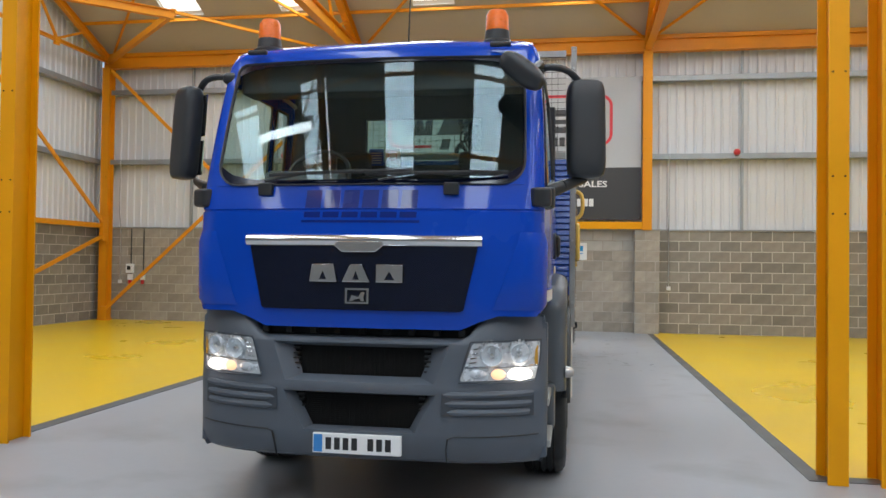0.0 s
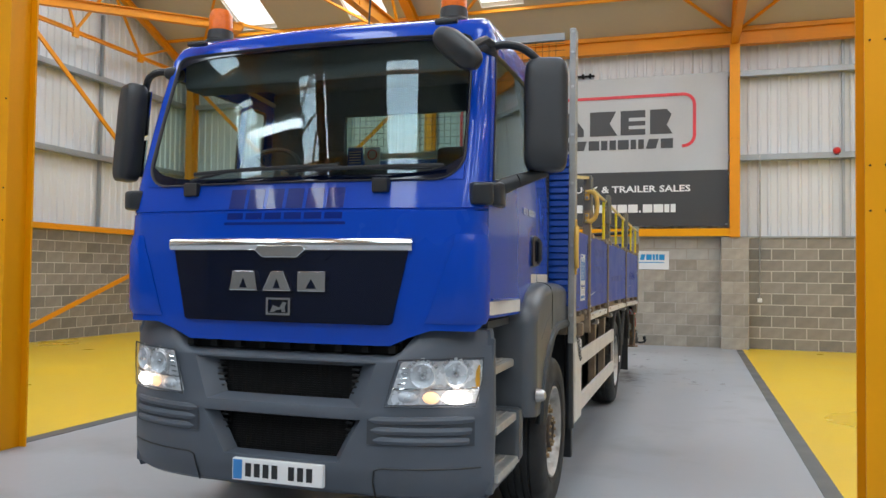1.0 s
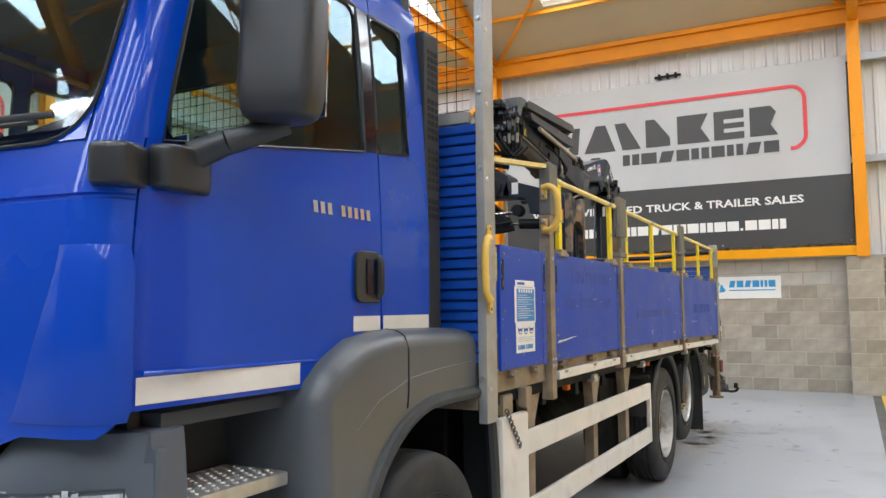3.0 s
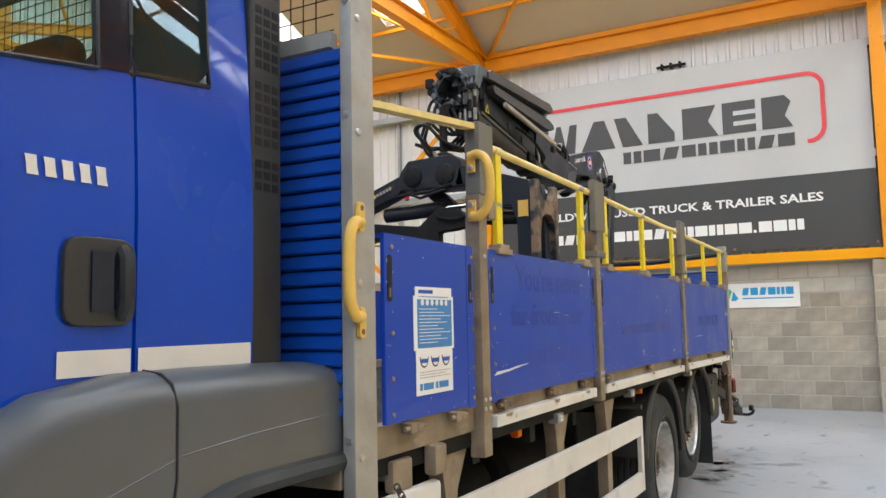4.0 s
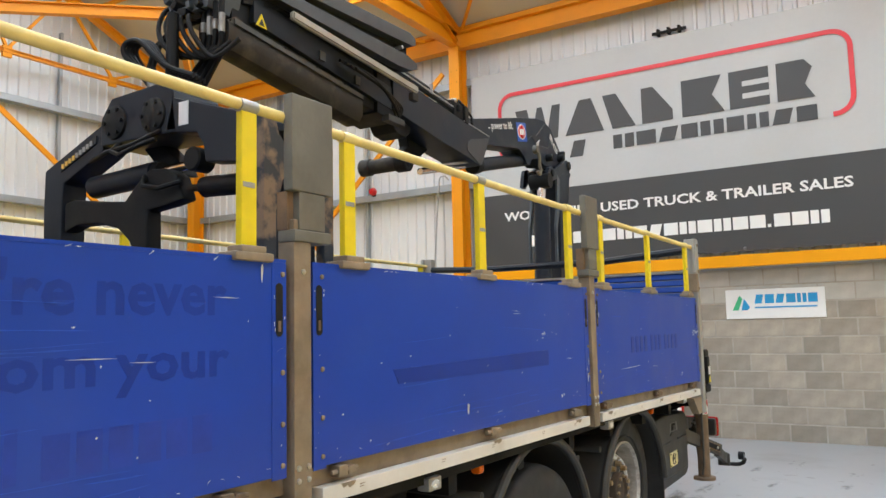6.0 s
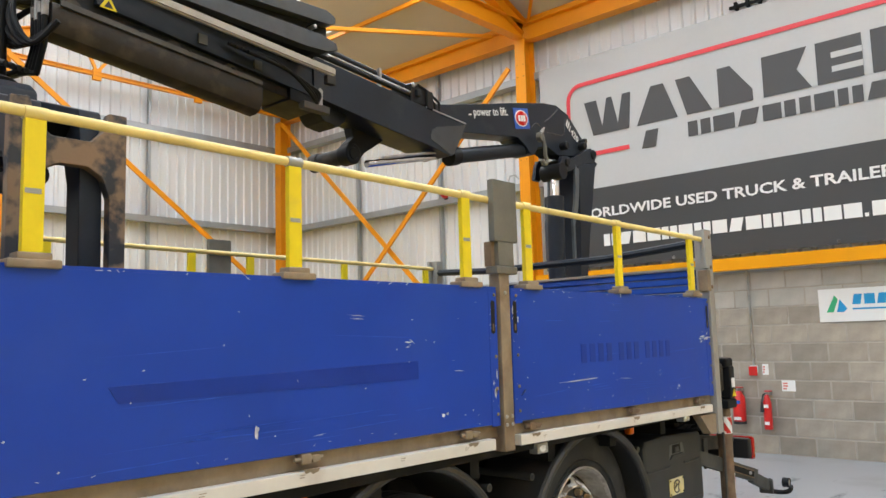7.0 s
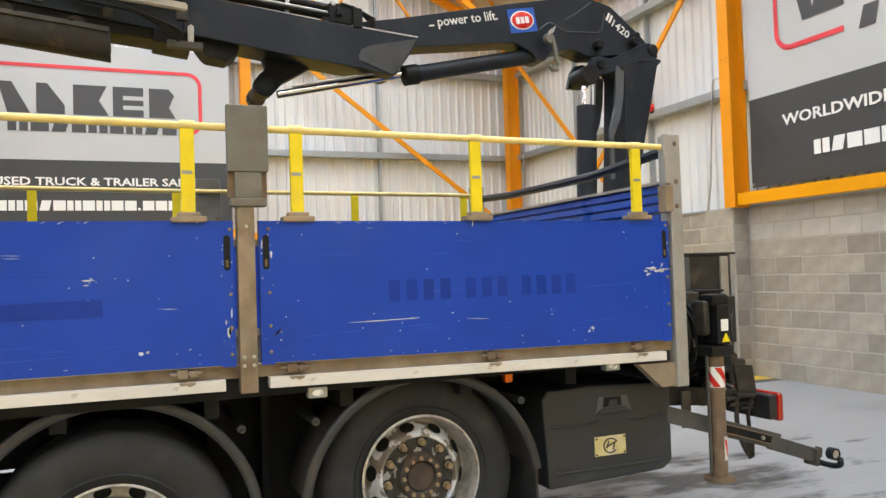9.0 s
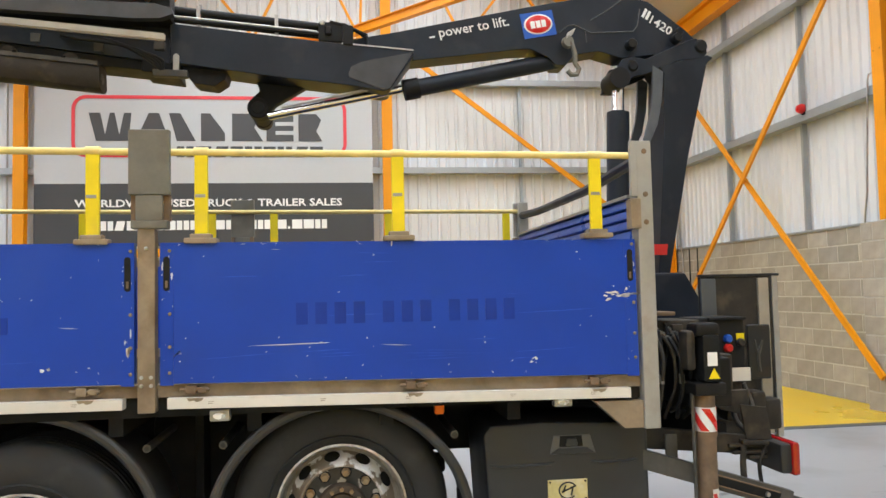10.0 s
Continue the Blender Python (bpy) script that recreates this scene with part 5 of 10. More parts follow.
for x, w in ((-0.215, 0.022), (-0.015, 0.02), (0.185, 0.03)):
    bm = bmesh.new()
    prism(bm, [(x - w, 1.40), (x, 1.45), (x + w, 1.40)], "y", -0.037, -0.03)
    part("badge_notch", bm, GLOSS_BLACK, grille)
bm = bmesh.new()
for a in ((-0.08, -0.068, 1.26, 1.35), (0.05, 0.062, 1.26, 1.35), (-0.068, 0.05, 1.26, 1.27), (-0.068, 0.05, 1.34, 1.35)):
    box(bm, a[0], a[1], -0.026, -0.008, a[2], a[3])
prism(bm, [(-0.055, 1.275), (-0.04, 1.31), (0.0, 1.30), (0.02, 1.33), (0.04, 1.325), (0.03, 1.30), (0.035, 1.275), (0.015, 1.275), (0.01, 1.29), (-0.02, 1.285), (-0.035, 1.275)], "y", -0.024, -0.01)
part("emblem", bm, CHROME, grille, "small square chrome emblem")

# unfaded marks where lettering was taken off
xs = [-0.35 + i * 0.117 for i in range(6)]
for i, x in enumerate(xs):
    part("removed_letter", front_plate(bmesh.new(), [(1.822, x, x + 0.098), (1.905, x + 0.005, x + 0.1), (1.93, x + 0.005, x + 0.1)], 0.0015, 3), BLUE_GHOST, cab, "darker blue ghost of removed lettering")
    part("removed_letter", front_plate(bmesh.new(), [(1.765, x - 0.004, x + 0.095), (1.80, x - 0.002, x + 0.097)], 0.0015, 3), BLUE_GHOST, cab)
part("removed_line", front_plate(bmesh.new(), [(1.735, -0.37, 0.35), (1.75, -0.37, 0.35)], 0.0015, 8), BLUE_GHOST, cab)

# wipers
for x0, x1, xm in ((-0.61, -0.02, -0.35), (0.53, 0.86, 0.2)):
    bm = bmesh.new()
    z0 = 1.955
    box(bm, x0 - 0.045, x0 + 0.045, cab_at(abs(x0) / 0.9, 1.95).y - 0.04, cab_at(abs(x0) / 0.9, 1.95).y + 0.02, 1.90, 1.975, 0.01)
    part("wiper_pivot", bm, BLACK, cab)
for pts in (([(-0.61, 0.02, 1.985), (-0.35, 0.0, 2.03), (-0.02, -0.002, 2.035)]), ([(0.10, -0.005, 1.985), (0.28, 0.01, 2.03), (0.80, 0.06, 2.02)])):
    bm = bmesh.new()
    tube(bm, [Vector(p) + Vector((0, 0.02, 0)) for p in pts], 0.008, 6)
    part("wiper_arm", bm, BLACK, cab)
for a, b in (((-0.58, 0.03, 2.02), (0.30, 0.035, 2.045)), ((0.02, 0.025, 2.02), (0.86, 0.085, 2.035))):
    bm = bmesh.new()
    a, b = Vector(a), Vector(b)
    tube(bm, [a + (b - a) * k / 8 + Vector((0, -0.0 - 0.045 * math.sin(math.pi * k / 8), 0.0)) for k in range(9)], 0.0055, 6, flat=2.0)
    part("wiper_blade", bm, BLACK, cab)

for s in (1, -1):
    bm = bmesh.new()
    tube(bm, [(s * 1.090, 0.19, 1.358), (s * 1.0945, 0.30, 1.356), (s * 1.0945, 0.60, 1.350), (s * 1.0945, 0.92, 1.344), (s * 1.088, 1.02, 1.343)], 0.006, 8)
    part("door_crease", bm, BLUE, cab)
# stripes, handle, badge
for s in (1, -1):
    for y0, y1, z0, z1 in ((0.19, 0.82, 1.275, 1.345), (1.125, 1.306, 1.435, 1.49), (1.326, 1.69, 1.435, 1.49)):
        bm = bmesh.new()
        n = 6
        rows = [[bm.verts.new(cab_at(s * (2 + y0 + (y1 - y0) * k / n), z, 0.003)) for k in range(n + 1)] for z in (z0, z1)]
        for k in range(n):
            bm.faces.new((rows[0][k], rows[0][k + 1], rows[1][k + 1], rows[1][k]))
        part("reflective_stripe", bm, CREAM, cab, "cream reflective stripe")
    bm = bmesh.new()
    m = Matrix.Translation((s * 1.10, 1.218, 1.635))
    loop = [(0.0905 * math.copysign(abs(math.cos(a)) ** 0.38, math.cos(a)), 0.096 * math.copysign(abs(math.sin(a)) ** 0.38, math.sin(a))) for a in [q * math.pi / 14 for q in range(28)]]
    prism(bm, loop, "x", -0.012, 0.014, 0.006)
    bmesh.ops.transform(bm, matrix=m, verts=bm.verts)
    hnd = part("door_handle", bm, MIRROR_CASE, cab, "recessed black door handle")
    bm = bmesh.new()
    box(bm, s * 1.115 - 0.004, s * 1.115 + 0.004, 1.19, 1.25, 1.57, 1.70)
    part("handle_well", bm, GLOSS_BLACK, hnd)
    bm = bmesh.new()
    tube(bm, [(s * 1.112, 1.27, 1.56), (s * 1.126, 1.27, 1.58), (s * 1.126, 1.27, 1.69), (s * 1.112, 1.27, 1.71)], 0.016, 8)
    part("handle_bar", bm, BLACK, hnd)
    for i in range(9):
        if i == 3:
            continue
        y = 0.88 + i * 0.0405
        bm = bmesh.new()
        prism(bm, [(y + 0.006, 1.845), (y + 0.032, 1.845), (y + 0.028, 1.862), (y + 0.026, 1.885), (y, 1.885), (y + 0.004, 1.868)], "x", min(s * 1.095, s * 1.104), max(s * 1.095, s * 1.104))
        part("model_badge", bm, CHROME, cab, "small chrome badge shape")
    # side vent behind the cab
    vent = part("side_vent", box(bmesh.new(), min(s * 0.98, s * 1.085), max(s * 0.98, s * 1.085), 1.705, 1.835, 1.42, 2.74, 0.01), BLACK, cab, "black ribbed air intake panel")
    bm = bmesh.new()
    for zz in range(21):
        z = 2.66 - zz * 0.032 - 0.03 * (zz // 6)
        for k in range(3):
            box(bm, s * 1.085 - 0.0012, s * 1.085 + 0.0012, 1.725 + k * 0.034, 1.75 + k * 0.034, z - 0.022, z)
    tagged(part("vent_louvre", bm, CRANE_DARK, vent), kind="stuff")

# roof things
for x in (-0.84, 0.73):
    b_ob = part("beacon", lathe(bmesh.new(), [(0.0, 0.0), (0.0, 0.11), (0.02, 0.11), (0.04, 0.085), (0.10, 0.078), (0.10, 0.0)], (x, 0.64, 2.925), "z", 24), BLACK, cab, "amber warning beacon on a black base")
    part("beacon_lens", lathe(bmesh.new(), [(0.10, 0.0), (0.10, 0.076), (0.205, 0.072), (0.235, 0.055), (0.245, 0.0)], (x, 0.64, 2.925), "z", 24), AMBER_LENS, b_ob, "amber lens")
for x in (-0.8, 0.78):
    part("marker_lamp", box(bmesh.new(), x - 0.065, x + 0.065, 0.325, 0.36, 2.842, 2.872, 0.01), BLACK, cab)
bm = bmesh.new()
tube(bm, [(0.08, 0.9, 2.95), (0.08, 0.9, 3.02), (0.085, 0.93, 3.45)], 0.006, 6)
part("aerial", bm, BLACK, cab)


def rounded_case(bm, w, d0, d1, h0, h1, m, power=4.5, n=28, levels=18):
    """A soft-cornered case: half width w, from d0 to d1 in depth and h0 to h1 in height."""
    mid, half, dep, cy = (h0 + h1) / 2, (h1 - h0) / 2, (d1 - d0) / 2, (d0 + d1) / 2
    rings = []
    for i in range(levels + 1):
        q = math.sin(math.pi * (i / levels - 0.5))
        k = max(0.02, (1 - abs(q) ** power) ** (1 / power)) if abs(q) < 1 else 0.02
        ring = []
        for j in range(n):
            a = 2 * math.pi * j / n
            c, z = math.cos(a), math.sin(a)
            ring.append(bm.verts.new(m @ Vector((w * k * math.copysign(abs(c) ** 0.55, c), cy + dep * k * math.copysign(abs(z) ** 0.55, z), mid + half * q))))
        rings.append(ring)
    for a, b in zip(rings, rings[1:]):
        for j in range(n):
            bm.faces.new((a[j], a[(j + 1) % n], b[(j + 1) % n], b[j]))
    bm.faces.new(list(reversed(rings[0]))), bm.faces.new(rings[-1])
    return bm


def tapered_arm(bm, pts, radii, n=12, flat=0.75):
    """An arm through points, thick at its root and thin at its tip."""
    for (a, b), (ra, rb) in zip(zip(pts, pts[1:]), zip(radii, radii[1:])):
        a, b = Vector(a), Vector(b)
        d = (b - a).normalized()
        side = d.cross(Vector((0, 0, 1))).normalized()
        up = side.cross(d)
        ends = [[bm.verts.new(p + r * (math.cos(q) * side * flat + math.sin(q) * up)) for q in [2 * math.pi * k / n for k in range(n)]] for p, r in ((a, ra), (b, rb))]
        for k in range(n):
            bm.faces.new((ends[0][k], ends[0][(k + 1) % n], ends[1][(k + 1) % n], ends[1][k]))
        bm.faces.new(list(reversed(ends[0]))), bm.faces.new(ends[1])
    return bm


def wing_mirror(s):
    """The tall double mirror on its two arms, with the hinge covers at the cab's corner."""
    m = Matrix.Translation((s * 1.30, 0.50 if s > 0 else 0.38, 2.35)) @ pose(0, 0, 0, -4, 0, s * (12 if s > 0 else 28))
    w, d = (0.118, 0.10) if s > 0 else (0.098, 0.075)
    case = part("mirror", rounded_case(bmesh.new(), w, -d, 0.065, -0.315, 0.30, m, 7), MIRROR_CASE, cab, "tall black wing mirror", 60)
    bm = bmesh.new()
    box(bm, -0.1, 0.1, 0.06, 0.068, -0.02, 0.26, 0.0, m)
    box(bm, -0.1, 0.1, 0.06, 0.068, -0.28, -0.05, 0.0, m)
    part("mirror_glass", bm, MIRROR_GLASS, case)
    bm = bmesh.new()
    tube(bm, eased([(s * 1.0, 0.40, 2.70), (s * 1.09, 0.38, 2.715), (s * 1.20, 0.41, 2.69), (s * 1.30, 0.50, 2.60)]), 0.022, 10)
    part("upper_arm", bm, MIRROR_CASE, case)
    part("lower_arm", tapered_arm(bmesh.new(), [(s * 1.06, 0.34, 1.935), (s * 1.17, 0.40, 1.985), (s * 1.30, 0.51, 2.04)], (0.046, 0.038, 0.026)), MIRROR_CASE, case, "", 60)
    part("arm_foot", rounded_case(bmesh.new(), 0.062, -0.10, 0.11, -0.066, 0.058, Matrix.Translation((s * 1.058, 0.318, 1.905)) @ pose(0, 0, 0, 0, 0, s * 8), 9), MIRROR_CASE, case, "", 60)
    part("hinge_cover", rounded_case(bmesh.new(), 0.062, -0.088, 0.112, -0.064, 0.050, Matrix.Translation((s * 1.030, 0.160, 1.898)) @ pose(0, 0, 0, 0, 0, s * 26), 8), MIRROR_CASE, case, "", 60)
    part("arm_root", rounded_case(bmesh.new(), 0.05, -0.06, 0.06, -0.04, 0.04, Matrix.Translation((s * 1.0, 0.40, 2.70)), 3), MIRROR_CASE, case, "", 60)


wing_mirror(1), wing_mirror(-1)
bm = bmesh.new()
m = Matrix.Translation((0.935, 0.05, 2.615)) @ pose(0, 0, 0, 12, 40, -12)
rounded_case(bm, 0.152, -0.062, 0.058, -0.07, 0.07, m, 2.6)
front_mirror = part("front_mirror", bm, MIRROR_CASE, cab, "rounded black front mirror over the windscreen corner", 60)
bm = bmesh.new()
tube(bm, [(0.98, 0.10, 2.63), (1.03, 0.22, 2.70), (1.03, 0.36, 2.72)], 0.022, 8)
part("mirror_arm", bm, MIRROR_CASE, front_mirror)

# cab inside
inside = part("cab_interior", box(bmesh.new(), -1.04, 1.04, 0.30, 1.64, 1.2, 1.24), TRIM, truck, "dark cab floor and trim")
bm = bmesh.new()
prism(bm, [(0.12, 1.3), (0.12, 1.93), (0.25, 2.0), (0.45, 1.99), (0.52, 1.88), (0.45, 1.5), (0.45, 1.3)], "x", -1.0, 1.0, 0.02)
part("dashboard", bm, TRIM, inside)
bm = bmesh.new()
prism(bm, [(0.2, 1.96), (0.3, 2.08), (0.46, 2.09), (0.52, 1.98)], "x", -0.72, -0.22, 0.03)
part("instrument_hood", bm, TRIM, inside)
bm = bmesh.new()
m = Matrix.Translation((-0.47, 0.62, 2.08)) @ pose(0, 0, 0, -32, 0, 0)
tube(bm, [m @ Vector((0.215 * math.cos(a), 0, 0.215 * math.sin(a))) for a in [k * math.pi / 14 for k in range(28)]], 0.015, 8, closed=True)
for a in (0.2, math.pi - 0.2, -math.pi / 2):
    beam(bm, m @ Vector((0, 0, 0)), m @ Vector((0.21 * math.cos(a), 0, 0.21 * math.sin(a))), 0.04, 0.02)
tube(bm, [m @ Vector((0, 0.0, 0)), m @ Vector((0, -0.2, -0.05))], 0.04, 10)
part("steering_wheel", bm, BLACK, inside)
for x in (-0.47, 0.5):
    bm = bmesh.new()
    box(bm, x - 0.24, x + 0.24, 0.84, 1.34, 1.45, 1.66, 0.06)
    st = part("seat", bm, SEAT, inside, "dark cloth cab seat")
    bm = bmesh.new()
    box(bm, -0.24, 0.24, -0.06, 0.07, 0.0, 0.58, 0.06, Matrix.Translation((x, 1.36, 1.6)) @ pose(0, 0, 0, -10, 0, 0))
    part("seat_back", bm, SEAT, st)
    bm = bmesh.new()
    box(bm, -0.14, 0.14, -0.05, 0.05, 0.0, 0.2, 0.045, Matrix.Translation((x, 1.47, 2.17)) @ pose(0, 0, 0, -8, 0, 0))
    part("headrest", bm, SEAT, st)
bm = bmesh.new()
RWZ0, RWZ1 = 2.28, 2.65
box(bm, -1.04, 1.04, 1.63, 1.68, 1.2, RWZ0)
box(bm, -1.02, 1.02, 1.63, 1.68, RWZ1, 2.92)
box(bm, -1.03, -0.42, 1.63, 1.68, RWZ0, RWZ1)
box(bm, 0.52, 1.03, 1.63, 1.68, RWZ0, RWZ1)
part("rear_wall", bm, TRIM_PALE, inside)
bm = bmesh.new()
box(bm, -0.42, 0.52, 1.652, 1.656, RWZ0, RWZ1)
rw = part("rear_window", bm, GLASS, inside)
rw.visible_shadow = False
bm = bmesh.new()
box(bm, -0.98, 0.98, 0.60, 1.64, 2.84, 2.88)
part("headlining", bm, TRIM_PALE, inside)
bm = bmesh.new()
box(bm, -0.95, 0.95, 0.42, 0.62, 2.60, 2.80, 0.03)
part("overhead_shelf", bm, TRIM, inside)
for x, mat in ((-0.335, SIGN_BLUE), (-0.20, WHITE)):
    bm = bmesh.new()
    box(bm, x - 0.06, x + 0.06, 1.646, 1.648, RWZ0 - 0.01, RWZ0 + 0.135)
    sticker = part("window_sticker", bm, mat, inside, "small printed window sticker")
    if mat is WHITE:
        bm = bmesh.new()
        tube(bm, [(x + 0.035 * math.cos(a), 1.644, RWZ0 + 0.08 + 0.035 * math.sin(a)) for a in [q * math.pi / 8 for q in range(16)]], 0.005, 5, closed=True)
        part("sticker_ring", bm, RED, sticker)
    else:
        for q in range(5):
            part("sticker_line", box(bmesh.new(), x - 0.05, x + 0.045, 1.643, 1.645, RWZ0 + 0.02 + q * 0.02, RWZ0 + 0.026 + q * 0.02), WHITE, sticker)

# ---- truck: bumper ----


def bump_y(x):
    x = abs(x)
    return 0.165 * (x / 1.05) ** 5 + 0.03 * x * x


BUMP_ROWS = [(0.335, 0.09, 0.30), (0.358, 0.05, 0.31), (0.43, 0.012, 0.32), (0.50, 0.0, 0.325), (0.515, 0.0, 0.335), (0.64, -0.006, 0.40), (0.742, -0.012, 0.46), (0.752, -0.014, 0.465), (0.77, -0.014, 0.465), (0.788, -0.012, 0.45), (0.80, -0.008, 0.45),
             (0.91, -0.002, 0.49), (1.028, 0.004, 0.535), (1.038, 0.006, 0.54), (1.048, 0.02, 0.545), (1.058, 0.05, 0.55), (1.063, 0.10, 0.555)]
BUMP_COLS = ["mid", 0.12, 0.24, "edge", 0.56, 0.64, 0.74, 0.84, 0.94, 1.0, 1.04, 1.065, "s0", "s1"]


def bump_at(r, c):
    z, dy, e = BUMP_ROWS[r]
    col = BUMP_COLS[c]
    raise_z = 0.0
    if col == "mid":
        x = 0.0
    elif col == "edge":
        x = e
    elif col in ("s0", "s1"):
        k = 1.0 if col == "s0" else 1.0
        return Vector((1.085 - 0.35 * dy, 0.24 if col == "s0" else 0.30, z + (0.14 if r >= 15 else 0.075 if r == 14 else 0)))
    else:
        x = min(col, col)
        if c < 3:
            x = e * c / 3
        elif c == 4:
            x = max(col, e + 0.04)
    up = max(0.0, min(1.0, (x - 0.62) / 0.12))
    z += up * (0.14 if r >= 15 else 0.075 if r == 14 else 0)
    x *= 1 - 0.25 * max(0, dy) * (x > 0.9)
    return Vector((x, bump_y(x) + dy, z))


def bumper_mesh():
    bm, made = bmesh.new(), {}
    for s in (1, -1):
        for r in range(len(BUMP_ROWS) - 1):
            for c in range(len(BUMP_COLS) - 1):
                if c < 3 and (4 <= r < 6 or 10 <= r < 12):
                    continue
                vs = []
                for rr, cc in ((r, c), (r, c + 1), (r + 1, c + 1), (r + 1, c)):
                    key = (rr, cc, s if cc else 0)
                    if key not in made:
                        p = bump_at(rr, cc)
                        made[key] = bm.verts.new((s * p.x, p.y, p.z))
                    vs.append(made[key])
                bm.faces.new(vs)
    rim = [e for e in bm.edges if e.is_boundary]
    geo = bmesh.ops.extrude_edge_only(bm, edges=rim)
    for v in geo["geom"]:
        if isinstance(v, bmesh.types.BMVert):
            v.co.y += 0.07
            hole = abs(v.co.x) < 0.56 and 0.505 < v.co.z < 1.034
            v.co.x *= (0.88 if v.co.z < 0.76 else 0.80) if hole else 0.985
            if hole:
                mid = 0.625 if v.co.z < 0.76 else 0.925
                v.co.z += (mid - v.co.z) * (0.14 if v.co.z < 0.76 else 0.26)
    return bm


bumper = part("bumper", bumper_mesh(), BUMPER, truck, "deep grey moulded plastic front bumper", 32)
for z0, z1, w in ((0.49, 0.76, 0.47), (0.79, 1.03, 0.50)):
    bm = bmesh.new()
    box(bm, -w, w, 0.10, 0.12, z0, z1)
    rad = part("radiator_screen", bm, DARK, bumper, "black radiator screen")
    bm = bmesh.new()
    n = int((z1 - z0) / 0.012)
    for i in range(n):
        z = z0 + i * (z1 - z0) / n
        box(bm, -w, w, 0.094, 0.10, z, z + 0.005)
    for i in range(int(2 * w / 0.03)):
        x = -w + i * 0.03
        box(bm, x, x + 0.004, 0.092, 0.10, z0, z1)
    tagged(part("screen_mesh", bm, DARK, rad), kind="stuff")
    for s in (-1, 1):
        bm = bmesh.new()
        for i in range(8):
            z = z0 + (i + 0.5) * (z1 - z0) / 8
            box(bm, s * (w - 0.1) - 0.02, s * (w - 0.1) + 0.02, 0.06, 0.1, z - 0.005, z + 0.005)
        tagged(part("screen_clip", bm, BLACK, rad), kind="stuff")
part("cavity_back", box(bmesh.new(), -0.98, 0.98, 0.24, 0.28, 0.36, 1.25), BLACK, bumper)
for k in range(9):
    x = -0.6 + k * 0.15
    part("flap_hinge", box(bmesh.new(), x - 0.02, x + 0.02, 0.06, 0.11, 1.075, 1.115, 0.006), DARK, bumper)
part("flap_rail", box(bmesh.new(), -0.64, 0.64, 0.11, 0.14, 1.05, 1.13), DARK, bumper)
for s in (1, -1):
    for i in range(3):
        bm = bmesh.new()
        pts = []
        z = 0.745 - i * 0.05
        xa, xb = 0.505 + 0.012 * i, 1.0 - 0.01 * i
        tube(bm, [(s * (xa + (xb - xa) * k / 8), bump_y(xa + (xb - xa) * k / 8) - 0.003 + 0.012 * (k in (0, 8)), z + 0.012 * k / 8 * (1 if i == 0 else 0.4)) for k in range(9)], 0.0238, 8, flat=0.96)
        part("moulded_rib", bm, BUMPER, bumper)
    # near-flush strip behind the ribs, its dark colour standing in for their shade
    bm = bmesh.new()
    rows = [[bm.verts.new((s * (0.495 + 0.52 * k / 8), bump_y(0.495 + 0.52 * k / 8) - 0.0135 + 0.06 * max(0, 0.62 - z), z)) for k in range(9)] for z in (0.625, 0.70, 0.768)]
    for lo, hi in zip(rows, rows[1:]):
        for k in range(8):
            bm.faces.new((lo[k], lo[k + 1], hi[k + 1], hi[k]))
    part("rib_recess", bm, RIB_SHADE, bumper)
    # joint lines of the bumper's end caps
    bm = bmesh.new()
    tube(bm, [(s * 0.52, bump_y(0.52) + 0.05, 0.345), (s * 0.52, bump_y(0.52) + 0.010, 0.43), (s * 0.53, bump_y(0.53) - 0.001, 0.49)] + [(s * x, bump_y(x) - 0.0015, 0.503 + 0.02 * (x - 0.56)) for x in (0.56, 0.64, 0.74, 0.84, 0.94, 1.0, 1.04)], 0.0045, 6)
    part("joint_line", bm, BLACK, bumper)
    # headlamp: a chromed housing with two bowls, facets, a lower strip with the lit bulb and an amber outer edge
    def lamp_at(x, z, out):
        return Vector((s * x, bump_y(x) - out + 0.018 * (z - 0.83), z))

    bm = bmesh.new()
    rows = []
    for z, xa, xb in ((0.825, 0.605, 1.012), (0.835, 0.600, 1.028), (0.93, 0.632, 1.042), (1.03, 0.664, 1.047), (1.042, 0.676, 1.042)):
        rows.append([bm.verts.new(lamp_at(xa + (xb - xa) * k / 10, z + 0.012 * k / 10, 0.010)) for k in range(11)])
    for a, b in zip(rows, rows[1:]):
        for k in range(10):
            bm.faces.new((a[k], a[k + 1], b[k + 1], b[k]))
    lamp = part("headlamp", bm, LAMP_BOWL, bumper, "clear headlamp with a lit warm-white bulb")
    for x, z, r in ((0.775, 0.975, 0.060), (0.925, 0.985, 0.056)):
        m = Matrix.Translation(lamp_at(x, z, 0.008)) @ pose(0, 0, 0, 0, 0, s * (10 if x < 0.9 else 26))
        bm = bmesh.new()
        lathe(bm, [(-0.020, r * 1.08), (-0.026, r), (-0.016, r * 0.8), (-0.006, r * 0.5), (-0.004, r * 0.34)], (0, 0, 0), "y", 28)
        bmesh.ops.transform(bm, matrix=m, verts=bm.verts)
        part("reflector", bm, LAMP_BOWL, lamp)
        bm = bmesh.new()
        lathe(bm, [(-0.004, r * 0.36), (-0.016, r * 0.34), (-0.028, r * 0.2), (-0.031, 0.0)], (0, 0, 0), "y", 18)
        bmesh.ops.transform(bm, matrix=m, verts=bm.verts)
        part("bulb_cap", bm, CHROME, lamp)
        bm = bmesh.new()
